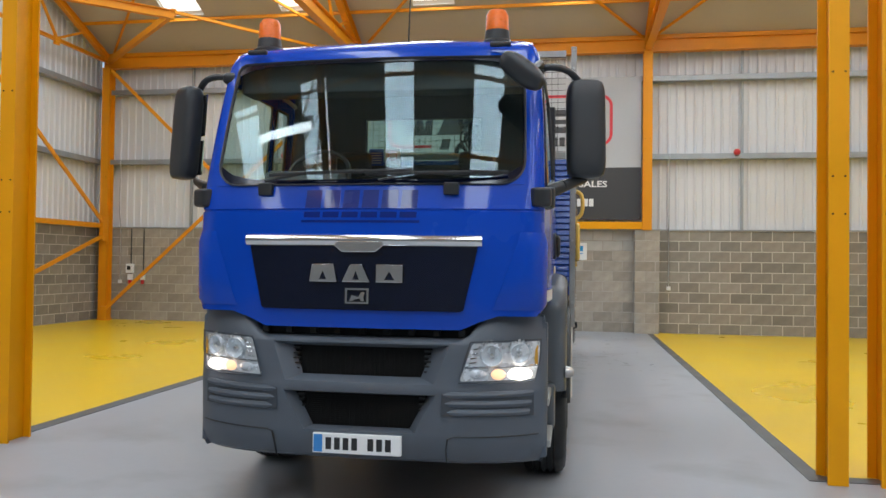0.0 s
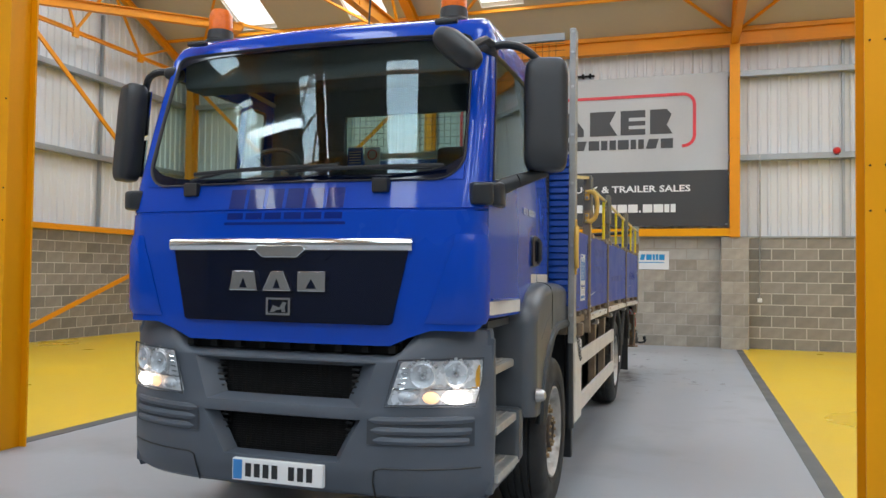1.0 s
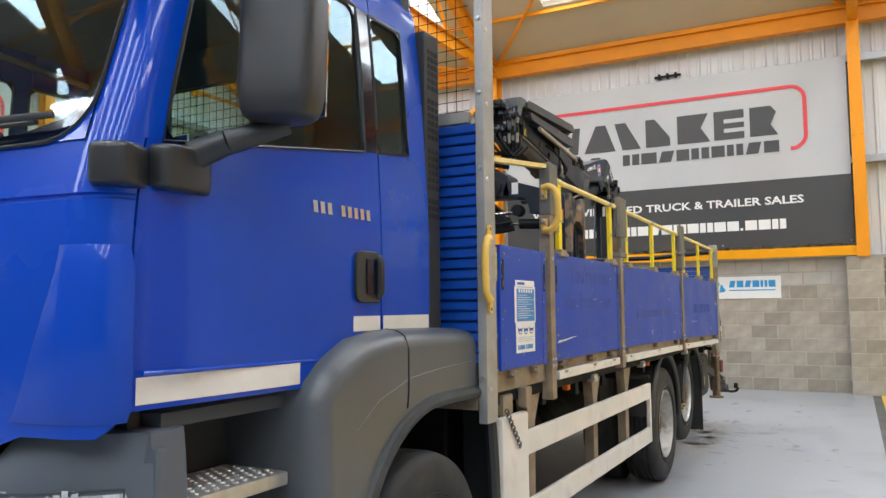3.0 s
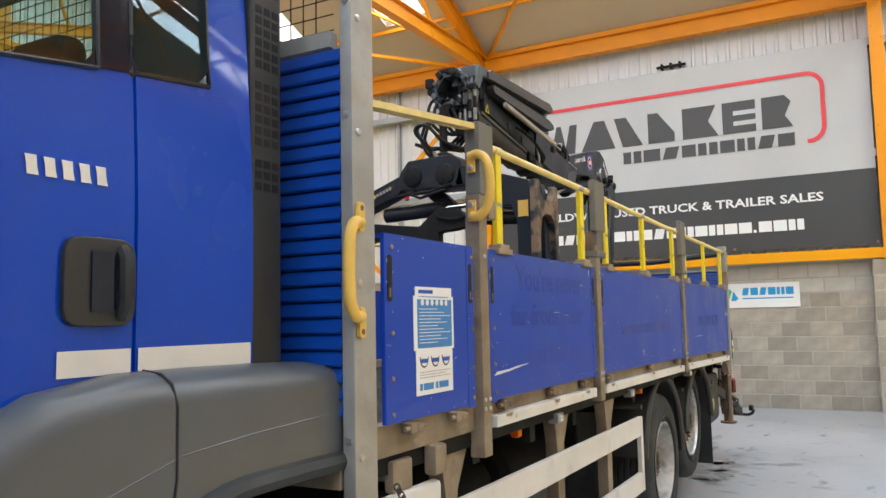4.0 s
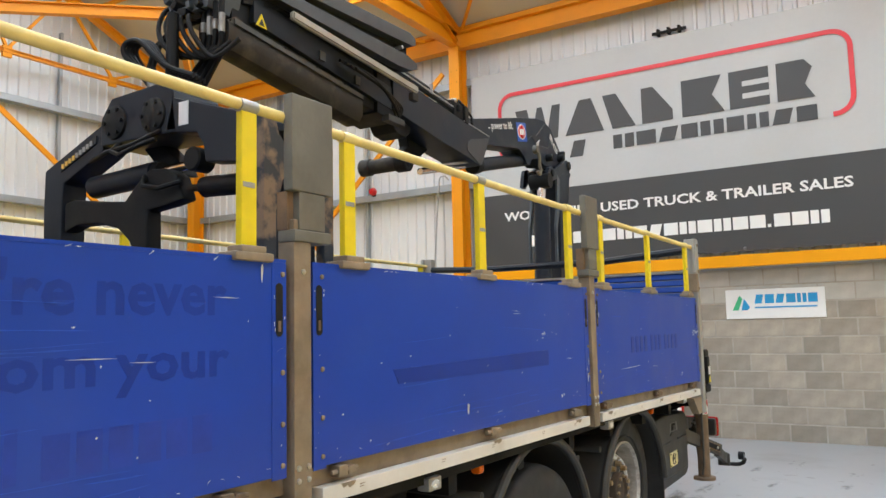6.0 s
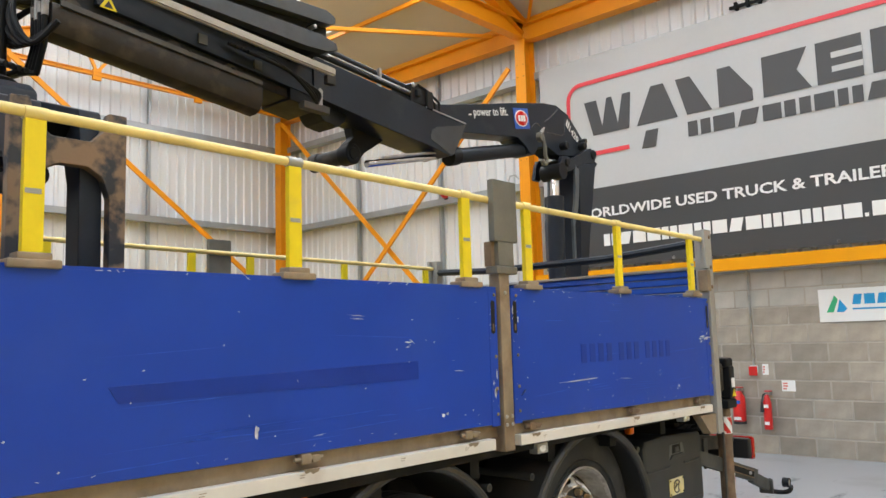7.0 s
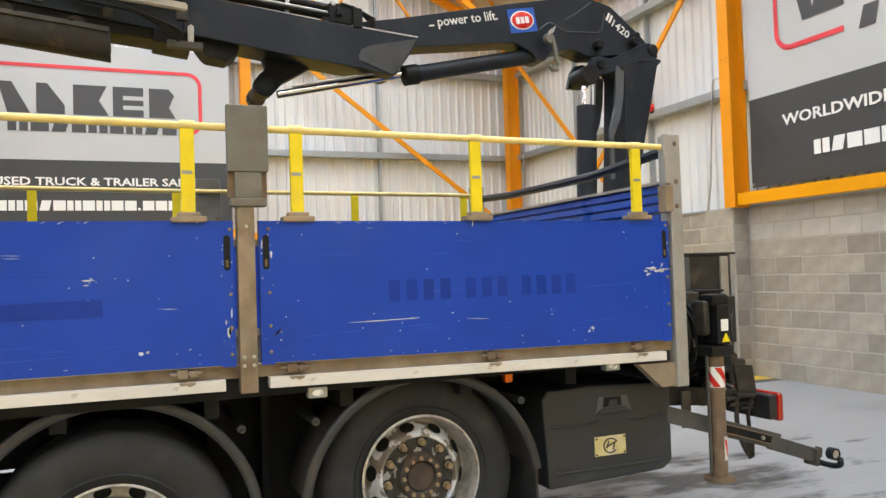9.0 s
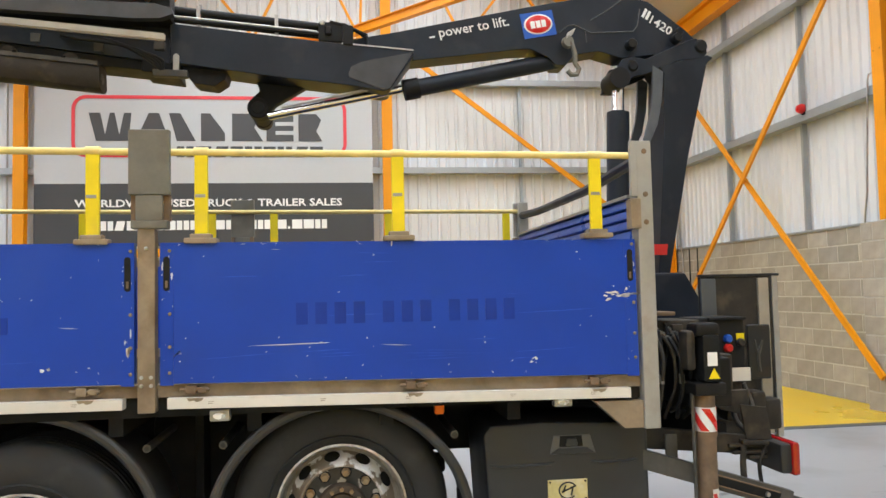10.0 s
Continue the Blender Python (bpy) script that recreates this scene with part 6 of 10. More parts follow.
        tube(bm, [m @ Vector((r * 1.12 * math.cos(a), -0.014, r * 1.12 * math.sin(a))) for a in [q * math.pi / 14 for q in range(28)]], 0.0034, 6, closed=True)
        part("reflector_rim", bm, LAMP_BOWL, lamp)
        bm = bmesh.new()
        for q in range(7):
            a = radians(35 + 110 * q / 6)
            bm.faces.new([bm.verts.new(m @ Vector((k * r * math.cos(a + da), -0.011 - 0.004 * (q % 2), k * r * math.sin(a + da)))) for k, da in ((1.18, -0.12), (1.18, 0.12), (1.5, 0.10), (1.5, -0.10))])
        part("facet", bm, CHROME, lamp)
    for q in range(5):
        z = 0.905 + 0.026 * q
        bm = bmesh.new()
        tube(bm, [lamp_at(0.642 + 0.3 * (z - 0.9), z, 0.014), lamp_at(0.685 + 0.2 * (z - 0.9), z + 0.004, 0.014)], 0.006, 6, flat=0.6)
        part("chrome_rib", bm, CHROME, lamp)
    # lower strip with the bulb's bowl
    bm = bmesh.new()
    tube(bm, [lamp_at(0.625 + 0.41 * k / 8, 0.905 + 0.010 * k / 8, 0.014) for k in range(9)], 0.006, 6)
    part("lamp_ledge", bm, CHROME, lamp)
    for x, w, h, mat, name in ((0.935, 0.075, 0.034, LAMP_ON, "lit_bulb"), (0.815, 0.042, 0.030, LAMP_WARM, "position_lamp"), (0.70, 0.05, 0.028, LAMP_BOWL, "side_reflector")):
        m = Matrix.Translation(lamp_at(x, 0.866, 0.012)) @ pose(0, 0, 0, 0, 0, s * (10 + 90 * max(0, x - 0.75)))
        bm = bmesh.new()
        lathe(bm, [(-0.014, 0.0), (-0.012, 0.5), (-0.006, 0.86), (0.0, 1.0)], (0, 0, 0), "y", 24)
        bmesh.ops.transform(bm, matrix=m @ Matrix.Diagonal((w, 1, h, 1)), verts=bm.verts)
        part(name, bm, mat, lamp, "lit warm-white bulb" if mat is LAMP_ON else "")
    bm = bmesh.new()
    vs = [[bm.verts.new(lamp_at(x, z, 0.018)) for x in (xa, 1.036)] for z, xa in ((0.912, 1.022), (0.95, 1.016), (1.0, 1.020), (1.028, 1.03))]
    for a, b in zip(vs, vs[1:]):
        bm.faces.new((a[0], a[1], b[1], b[0]))
    part("indicator", bm, INDICATOR, lamp, "amber indicator edge")
    bm = bmesh.new()
    rows = []
    for z, xa, xb in ((0.82, 0.598, 1.016), (0.93, 0.627, 1.047), (1.048, 0.664, 1.05)):
        rows.append([bm.verts.new(lamp_at(xa + (xb - xa) * k / 10, z + 0.012 * k / 10, 0.042)) for k in range(11)])
    for a, b in zip(rows, rows[1:]):
        for k in range(10):
            bm.faces.new((a[k], a[k + 1], b[k + 1], b[k]))
    cover = part("lamp_cover", bm, CLEAR, lamp)
    cover.visible_shadow = False
    bm = bmesh.new()
    rim = [lamp_at(xa, z, 0.03) for xa, z in ((0.592, 0.818), (0.80, 0.819), (1.02, 0.826), (1.05, 0.95), (1.052, 1.066), (0.86, 1.060), (0.658, 1.052), (0.625, 0.94))]
    tube(bm, rim, 0.0045, 6, closed=True)
    part("lamp_surround", bm, RIB_SHADE, lamp)

plate = part("number_plate", box(bmesh.new(), -0.265, 0.265, -0.022, 0.01, 0.385, 0.50, 0.004), WHITE, bumper, "white number plate with a blue end")
part("blue_band", box(bmesh.new(), -0.258, -0.205, -0.0245, -0.021, 0.392, 0.493), BLUE_PRINT, plate)
for i in range(7):
    x = -0.185 + i * 0.052 + (0.045 if i > 3 else 0)
    part("plate_bar", box(bmesh.new(), x, x + 0.034, -0.0245, -0.021, 0.408, 0.478), BLACK, plate)

# ---- truck: steps and wheel arches ----


def arc_pts(cy, cz, r, a0, a1, n):
    return [(cy + r * math.cos(radians(a0 + (a1 - a0) * k / n)), cz + r * math.sin(radians(a0 + (a1 - a0) * k / n))) for k in range(n + 1)]


AXLES = (1.53, 5.97, 7.315)
TYRE_R = 0.492
for s in (1, -1):
    outer = [(0.82, 0.66), (0.81, 1.0), (0.80, 1.20), (0.84, 1.28), (0.92, 1.345), (1.06, 1.41), (1.25, 1.437), (1.45, 1.438), (1.7, 1.434), (1.9, 1.427), (2.04, 1.405), (2.13, 1.365), (2.18, 1.31), (2.205, 1.23), (2.215, 1.12)]
    inner = [(2.19, 1.128)] + arc_pts(1.60, 0.54, 0.60, 88, 168, 12)
    outline = outer + [(2.2, 1.1)] + inner
    bm, rings = bmesh.new(), []
    # the arch skin, its shoulder rounded over towards the outside
    for x, inset in ((0.80, 0.0), (1.11, 0.0), (1.14, 0.005), (1.163, 0.016), (1.18, 0.032), (1.191, 0.052), (1.195, 0.075)):
        ring = []
        for k, (y, z) in enumerate(outline):
            if k < len(outer):
                if k < 3:
                    d = Vector((1.0, 0.0))
                elif k > len(outer) - 4:
                    d = Vector((-0.8, -0.6)) if k == len(outer) - 4 else Vector((-1.0, -0.15))
                else:
                    d = Vector((1.5 - y, 1.0 - z - 0.4)).normalized()
                y, z = y + d.x * inset, z + d.y * inset
            ring.append(bm.verts.new((s * x, y, z)))
        rings.append(ring)
    n = len(outline)
    for a, b in zip(rings, rings[1:]):
        for k in range(n):
            bm.faces.new((a[k], a[(k + 1) % n], b[(k + 1) % n], b[k]))
    bm.faces.new(rings[0]), bm.faces.new(list(reversed(rings[-1])))
    arch = part("wheel_arch", bm, ARCH, truck, "dark grey moulded front wheel arch", 50)
    bm = bmesh.new()
    lip = [(2.16, 0.36), (2.15, 0.55), (2.135, 0.78), (2.115, 0.95), (2.09, 1.06), (2.05, 1.12), (1.98, 1.142), (1.8, 1.145)] + arc_pts(1.60, 0.54, 0.605, 88, 175, 14)
    tube(bm, [(s * 1.192, y, z) for y, z in lip], 0.03, 8)
    part("arch_lip", bm, TOOLBOX, arch)
    bm = bmesh.new()
    tube(bm, [(s * 1.196, 1.345, 1.14), (s * 1.196, 1.355, 1.2), (s * 1.196, 1.355, 1.36), (s * 1.183, 1.35, 1.41), (s * 1.155, 1.345, 1.43), (s * 1.10, 1.34, 1.438), (s * 0.9, 1.34, 1.438)], 0.0035, 5)
    part("arch_joint", bm, BLACK, arch)
    bm = bmesh.new()
    lathe(bm, [(0.0, 0.04), (s * 0.03, 0.036), (s * 0.05, 0.026), (s * 0.058, 0.0)], (s * 1.19, 0.875, 0.785), "x", 20)
    mk = part("side_marker", bm, STEEL, arch, "round side marker lamp")
    bm = bmesh.new()
    tube(bm, [(s * 1.1945, 1.0, 1.10), (s * 1.1945, 1.15, 1.19), (s * 1.1945, 1.37, 1.25), (s * 1.1945, 1.6, 1.268), (s * 1.1945, 1.9, 1.28), (s * 1.187, 2.17, 1.285)], 0.0022, 5)
    part("arch_crease", bm, ARCH, arch)
    bm = bmesh.new()
    prism(bm, [(0.27, 0.37), (0.27, 0.46), (0.30, 0.47), (0.32, 0.425), (0.78, 0.425), (0.81, 0.62), (0.84, 0.62), (0.86, 0.42), (0.80, 0.37)], "x", min(s * 1.05, s * 1.085), max(s * 1.05, s * 1.085), 0.008)
    part("step_skirt", bm, ARCH, arch)
    # well behind the steps and the three treads
    well = part("step_well", box(bmesh.new(), min(s * 0.72, s * 0.80), max(s * 0.72, s * 0.80), 0.26, 0.82, 0.34, 1.24), MUDGUARD, truck, "dark dusty step well")
    bm = bmesh.new()
    box(bm, min(s * 0.8, s * 1.09), max(s * 0.8, s * 1.09), 0.24, 0.285, 0.36, 1.16, 0.012)
    part("well_side", bm, BUMPER, well)
    bm = bmesh.new()
    box(bm, min(s * 0.8, s * 1.125), max(s * 0.8, s * 1.125), 0.74, 0.84, 0.42, 0.72, 0.03)
    part("well_back", bm, ARCH, well)
    for z, xo in ((1.0, 1.07), (0.70, 1.10), (0.455, 1.11)):
        bm = bmesh.new()
        box(bm, min(s * 0.80, s * xo), max(s * 0.80, s * xo), 0.285, 0.80, z - 0.045, z, 0.008)
        tread = part("step_tread", bm, TREAD_PLATE, well, "aluminium chequered step")
        bm = bmesh.new()
        for i in range(7):
            for j in range(12):
                cx, cy = 0.83 + i * 0.035, 0.31 + j * 0.04 + 0.02 * (i % 2)
                if cy < 0.78 and cx < xo - 0.02:
                    lathe(bm, [(0.0, 0.011), (0.005, 0.008), (0.005, 0.0)], (s * cx, cy, z), "z", 6)
        part("tread_studs", bm, TREAD_PLATE, tread)
    bm = bmesh.new()
    box(bm, min(s * 1.0, s * 1.2), max(s * 1.0, s * 1.2), 2.20, 2.26, 0.13, 1.05, 0.012)
    part("mud_flap", bm, BLACK, arch)


# ---- truck: wheels ----
def wheel(y, x, dished, s, hub_z=TYRE_R, outer_r=0.492, wide=1.0, disc=None):
    """A tyre on a ten-stud steel wheel; x is the tyre's middle. The lifting axle hangs clear of the floor."""
    prof = [(-0.12, 0.285), (-0.142, 0.33), (-0.15, 0.39), (-0.143, 0.445), (-0.125, 0.477), (-0.10, 0.487)]
    groove = []
    for g in (-0.065, -0.022, 0.022, 0.065):
        groove += [(g - 0.009, 0.492), (g - 0.006, 0.478), (g + 0.006, 0.478), (g + 0.009, 0.492)]
    prof = prof + groove + [(-a, r) for a, r in reversed(prof)]
    grow = (outer_r - 0.285) / 0.207
    prof = [(a * wide, 0.285 + (r - 0.285) * grow) for a, r in prof]
    w_ob = part("wheel", lathe(bmesh.new(), prof, (x, y, hub_z), "x", 64), RUBBER, truck, "black truck tyre on a worn silver steel wheel", 40)
    for r in (0.33,):
        bm = bmesh.new()
        lathe(bm, [(s * 0.142, r - 0.006), (s * 0.152, r), (s * 0.142, r + 0.006)], (x, y, hub_z), "x", 48)
        part("sidewall_ring", bm, RUBBER, w_ob)
    if dished:
        rp = [(0.125, 0.292), (0.142, 0.296), (0.145, 0.286), (0.12, 0.278), (0.0, 0.265), (-0.05, 0.255), (-0.06, 0.235), (-0.055, 0.20), (-0.04, 0.185), (-0.04, 0.0)]
        hp = [(-0.04, 0.135), (0.06, 0.125), (0.075, 0.11), (0.075, 0.07), (0.06, 0.06), (0.06, 0.0)]
        nut_x, vent_x, vent_r, tilt = -0.04, -0.052, 0.222, 0
    else:
        rp = [(0.125, 0.292), (0.142, 0.296), (0.145, 0.286), (0.125, 0.278), (0.045, 0.268), (0.022, 0.258), (0.03, 0.245), (0.088, 0.202), (0.098, 0.195), (0.098, 0.186), (0.084, 0.18), (0.084, 0.0)]
        hp = [(0.084, 0.112), (0.125, 0.106), (0.13, 0.098), (0.13, 0.078), (0.112, 0.072), (0.118, 0.064), (0.118, 0.0)]
        nut_x, vent_x, vent_r, tilt = 0.084, 0.0585, 0.226, 53.4
    if disc:
        part("rim_edge", lathe(bmesh.new(), [(s * a, r) for a, r in rp[:4]], (x, y, hub_z), "x", 48), RIM_EDGE, w_ob, "bright worn rim edge")
        part("rim", lathe(bmesh.new(), [(s * a, r) for a, r in rp[3:7]], (x, y, hub_z), "x", 48), RIM, w_ob, "dirty rim well")
        part("wheel_face", lathe(bmesh.new(), [(s * a, r) for a, r in rp[6:9]], (x, y, hub_z), "x", 48), RIM_CHIP, w_ob, "white paint chipped down to brown metal")
        part("wheel_ridge", lathe(bmesh.new(), [(s * a, r) for a, r in rp[8:11]], (x, y, hub_z), "x", 48), RIM_CHIP, w_ob)
        part("wheel_disc", lathe(bmesh.new(), [(s * a, r) for a, r in rp[10:]], (x, y, hub_z), "x", 48), disc, w_ob, "chipped dark wheel disc")
    else:
        part("rim", lathe(bmesh.new(), [(s * a, r) for a, r in rp], (x, y, hub_z), "x", 48), RIM_PLAIN, w_ob, "worn silver steel rim")
    part("hub", lathe(bmesh.new(), [(s * a, r) for a, r in hp], (x, y, hub_z), "x", 32), HUB_RUST, w_ob, "rusty wheel hub")
    for k in range(10):
        a = 2 * math.pi * (k + 0.3) / 10
        cy, cz = y + 0.158 * math.cos(a), hub_z + 0.158 * math.sin(a)
        bm = bmesh.new()
        lathe(bm, [(s * 0.001, 0.027), (s * 0.002, 0.021)], (x + s * nut_x, cy, cz), "x", 14)
        part("nut_seat", bm, DARK, w_ob)
        bm = bmesh.new()
        lathe(bm, [(0, 0.021), (s * 0.006, 0.021), (s * 0.008, 0.017), (s * 0.034, 0.0155), (s * 0.036, 0.0)], (x + s * nut_x, cy, cz), "x", 6)
        part("wheel_nut", bm, NUT, w_ob)
        a += math.pi / 10
        cy, cz = y + vent_r * math.cos(a), hub_z + vent_r * math.sin(a)
        bm = bmesh.new()
        mm = Matrix.Translation((x + s * vent_x, cy, cz)) @ Matrix.Rotation(a, 4, "X") @ Matrix.Rotation(radians(s * tilt), 4, "Z") @ Matrix.Diagonal((1, 0.72 if dished else 0.92, 1.12, 1))
        lathe(bm, [(s * 0.004, 0.033), (s * 0.003, 0.028), (s * 0.002, 0.0)], (0, 0, 0), "x", 16)
        bmesh.ops.transform(bm, matrix=mm, verts=bm.verts)
        part("vent_hole", bm, DARK, w_ob)
    for k in range(12):
        a = 2 * math.pi * k / 12
        bm = bmesh.new()
        hx = 0.075 if dished else 0.13
        lathe(bm, [(0, 0.011), (s * 0.012, 0.010), (s * 0.013, 0.0)], (x + s * hx, y + 0.088 * math.cos(a), hub_z + 0.088 * math.sin(a)), "x", 6)
        part("hub_bolt", bm, NUT, w_ob)


for s in (1, -1):
    wheel(AXLES[0], s * 1.038, False, s, 0.452, 0.492, 1.05)
    wheel(AXLES[1], s * 1.03, True, s, 0.466, 0.5)
    wheel(AXLES[2], s * 0.957, False, s, 0.597, 0.486, disc=DISC)
    part("inner_tyre", lathe(bmesh.new(), [(-0.13, 0.28), (-0.15, 0.40), (-0.12, 0.5), (0.12, 0.5), (0.15, 0.40), (0.13, 0.28)], (s * 0.68, AXLES[1], 0.46), "x", 40), RUBBER, truck)
    for y, r in ((AXLES[1], 0.575), (AXLES[2], 0.575)):
        bm = bmesh.new()
        a = arc_pts(y, 0.51, r, 8 if y > 7 else -4, 172 if y > 7 else 172, 26)
        b = arc_pts(y, 0.51, r + 0.012, 8 if y > 7 else -4, 172 if y > 7 else 172, 26)
        prism(bm, a + list(reversed(b)), "x", min(s * 0.78, s * 1.19), max(s * 0.78, s * 1.19))
        mg = part("mudguard", bm, MUDGUARD, truck, "black arched rear mudguard", 50)
        bm = bmesh.new()
        tube(bm, [(s * 1.175, yy, zz) for yy, zz in a], 0.024, 10)
        part("mudguard_lip", bm, MUDGUARD, mg)
        if y > 7:
            part("mud_flap", box(bmesh.new(), min(s * 0.80, s * 1.17), max(s * 0.80, s * 1.17), y + r - 0.012, y + r + 0.004, 0.14, 0.60, 0.004), RUBBER, mg, "black rubber mud flap")
        for aa in (38, 142):
            bm = bmesh.new()
            yy, zz = y + (r + 0.075) * math.cos(radians(aa)), TYRE_R + (r + 0.12) * math.sin(radians(aa))
            tube(bm, [(s * 0.6, yy, zz), (s * 1.15, yy, zz)], 0.018, 12)
            part("mudguard_stay", bm, GRIMY, mg)
            part("stay_bore", lathe(bmesh.new(), [(0.0, 0.011), (s * 0.001, 0.0)], (s * 1.151, yy, zz), "x", 10), BLACK, mg)

# ---- truck: chassis ----
bm = bmesh.new()
for s in (1, -1):
    box(bm, s * 0.42 - 0.04, s * 0.42 + 0.04, 0.7, 9.3, 0.72, 1.0)
for y in (2.6, 3.6, 4.6, 6.6, 8.2, 9.0):
    box(bm, -0.4, 0.4, y - 0.04, y + 0.04, 0.76, 0.96)
chassis = part("chassis", bm, DARK, truck, "dark dirty ladder chassis")
for y in AXLES:
    bm = bmesh.new()
    tube(bm, [(-1.0, y, 0.5), (1.0, y, 0.5)], 0.07, 12)
    if y == AXLES[1]:
        lathe(bm, [(-0.2, 0.0), (-0.2, 0.12), (-0.08, 0.21), (0.08, 0.21), (0.2, 0.12), (0.2, 0.0)], (0, y, 0.5), "x", 20)
    part("axle", bm, DARK, chassis)
    for s in (1, -1):
        bm = bmesh.new()
        box(bm, s * 0.45 - 0.045, s * 0.45 + 0.045, y - 0.55, y + 0.55, 0.60, 0.70, 0.02)
        lathe(bm, [(0.55, 0.0), (0.55, 0.11), (0.72, 0.11), (0.72, 0.0)], (s * 0.5, y + 0.35, 0.0), "z", 16)
        part("suspension", bm, DARK, chassis)
for s in (1, -1):
    part("axle_cradle", box(bmesh.new(), min(s * 0.5, s * 0.6), max(s * 0.5, s * 0.6), 6.38, 6.92, 0.32, 0.98, 0.03), DARK, chassis)
part("engine_block", box(bmesh.new(), -0.45, 0.45, 0.4, 1.9, 0.45, 1.15, 0.08), DARK, chassis)
for s, y0, y1 in ((1, 2.75, 3.65), (1, 3.8, 4.7), (-1, 2.6, 4.6)):
    part("air_tank" if s > 0 else "fuel_tank", lathe(bmesh.new(), [(y0, 0.0), (y0, 0.13), (y0 + 0.04, 0.17), (y1 - 0.04, 0.17), (y1, 0.13), (y1, 0.0)], (s * 0.72, 0, 0.72), "y", 20), DARK, chassis)
bm = bmesh.new()
tube(bm, [(0.3, 2.0, 0.55), (0.3, 5.9, 0.55)], 0.06, 12)
part("prop_shaft", bm, DARK, chassis)
for x0, x1, y0, y1, z0, z1 in ((-0.36, 0.36, 2.3, 5.3, 0.42, 0.98), (0.5, 0.95, 2.35, 2.7, 0.5, 1.0), (0.55, 0.9, 4.85, 5.3, 0.62, 1.0), (-1.1, -0.5, 4.7, 5.3, 0.45, 1.0)):
    part("under_deck_box", box(bmesh.new(), x0, x1, y0, y1, z0, z1, 0.03), DARK, chassis)
part("inner_mud_screen", box(bmesh.new(), -0.78, 0.78, 6.62, 6.66, 0.5, 1.05, 0.006), DARK, chassis)
part("inner_mud_screen", box(bmesh.new(), -0.9, 0.9, 2.2, 2.24, 0.35, 1.05, 0.006), DARK, chassis)

# ---- truck: load bed ----
bed = part("bed_floor", box(bmesh.new(), -1.2, 1.2, 2.08, 8.74, 1.06, 1.15), DARK, truck, "flat load bed deck")
for y in [2.3 + i * 0.58 for i in range(12)]:
    part("bed_bearer", box(bmesh.new(), -1.17, 1.17, y - 0.03, y + 0.03, 0.98, 1.06), DARK, bed)
for s in (1, -1):
    part("bed_runner", box(bmesh.new(), s * 0.42 - 0.05, s * 0.42 + 0.05, 2.1, 8.7, 1.0, 1.058), DARK, bed)
POSTS_Y = (2.80, 4.27, 6.505)
SECTIONS = ((2.125, 2.735), (2.875, 4.215), (4.325, 6.455), (6.56, 8.675))


def bolt(x, y, z, s, r=0.011, mat=STEEL, parent=None, name="rivet"):
    bm = bmesh.new()
    lathe(bm, [(0.0, r), (s * 0.004, r * 0.9), (s * 0.006, r * 0.4), (s * 0.006, 0.0)], (x, y, z), "x", 8)
    return part(name, bm, mat, parent)


def sag(bm):
    """The bed hangs a little lower behind the axles."""
    for v in bm.verts:
        v.co.z -= max(0.0, (v.co.y - 5.4) / 3.3) * (0.05 if v.co.z < 1.4 else 0.02)
    return bm


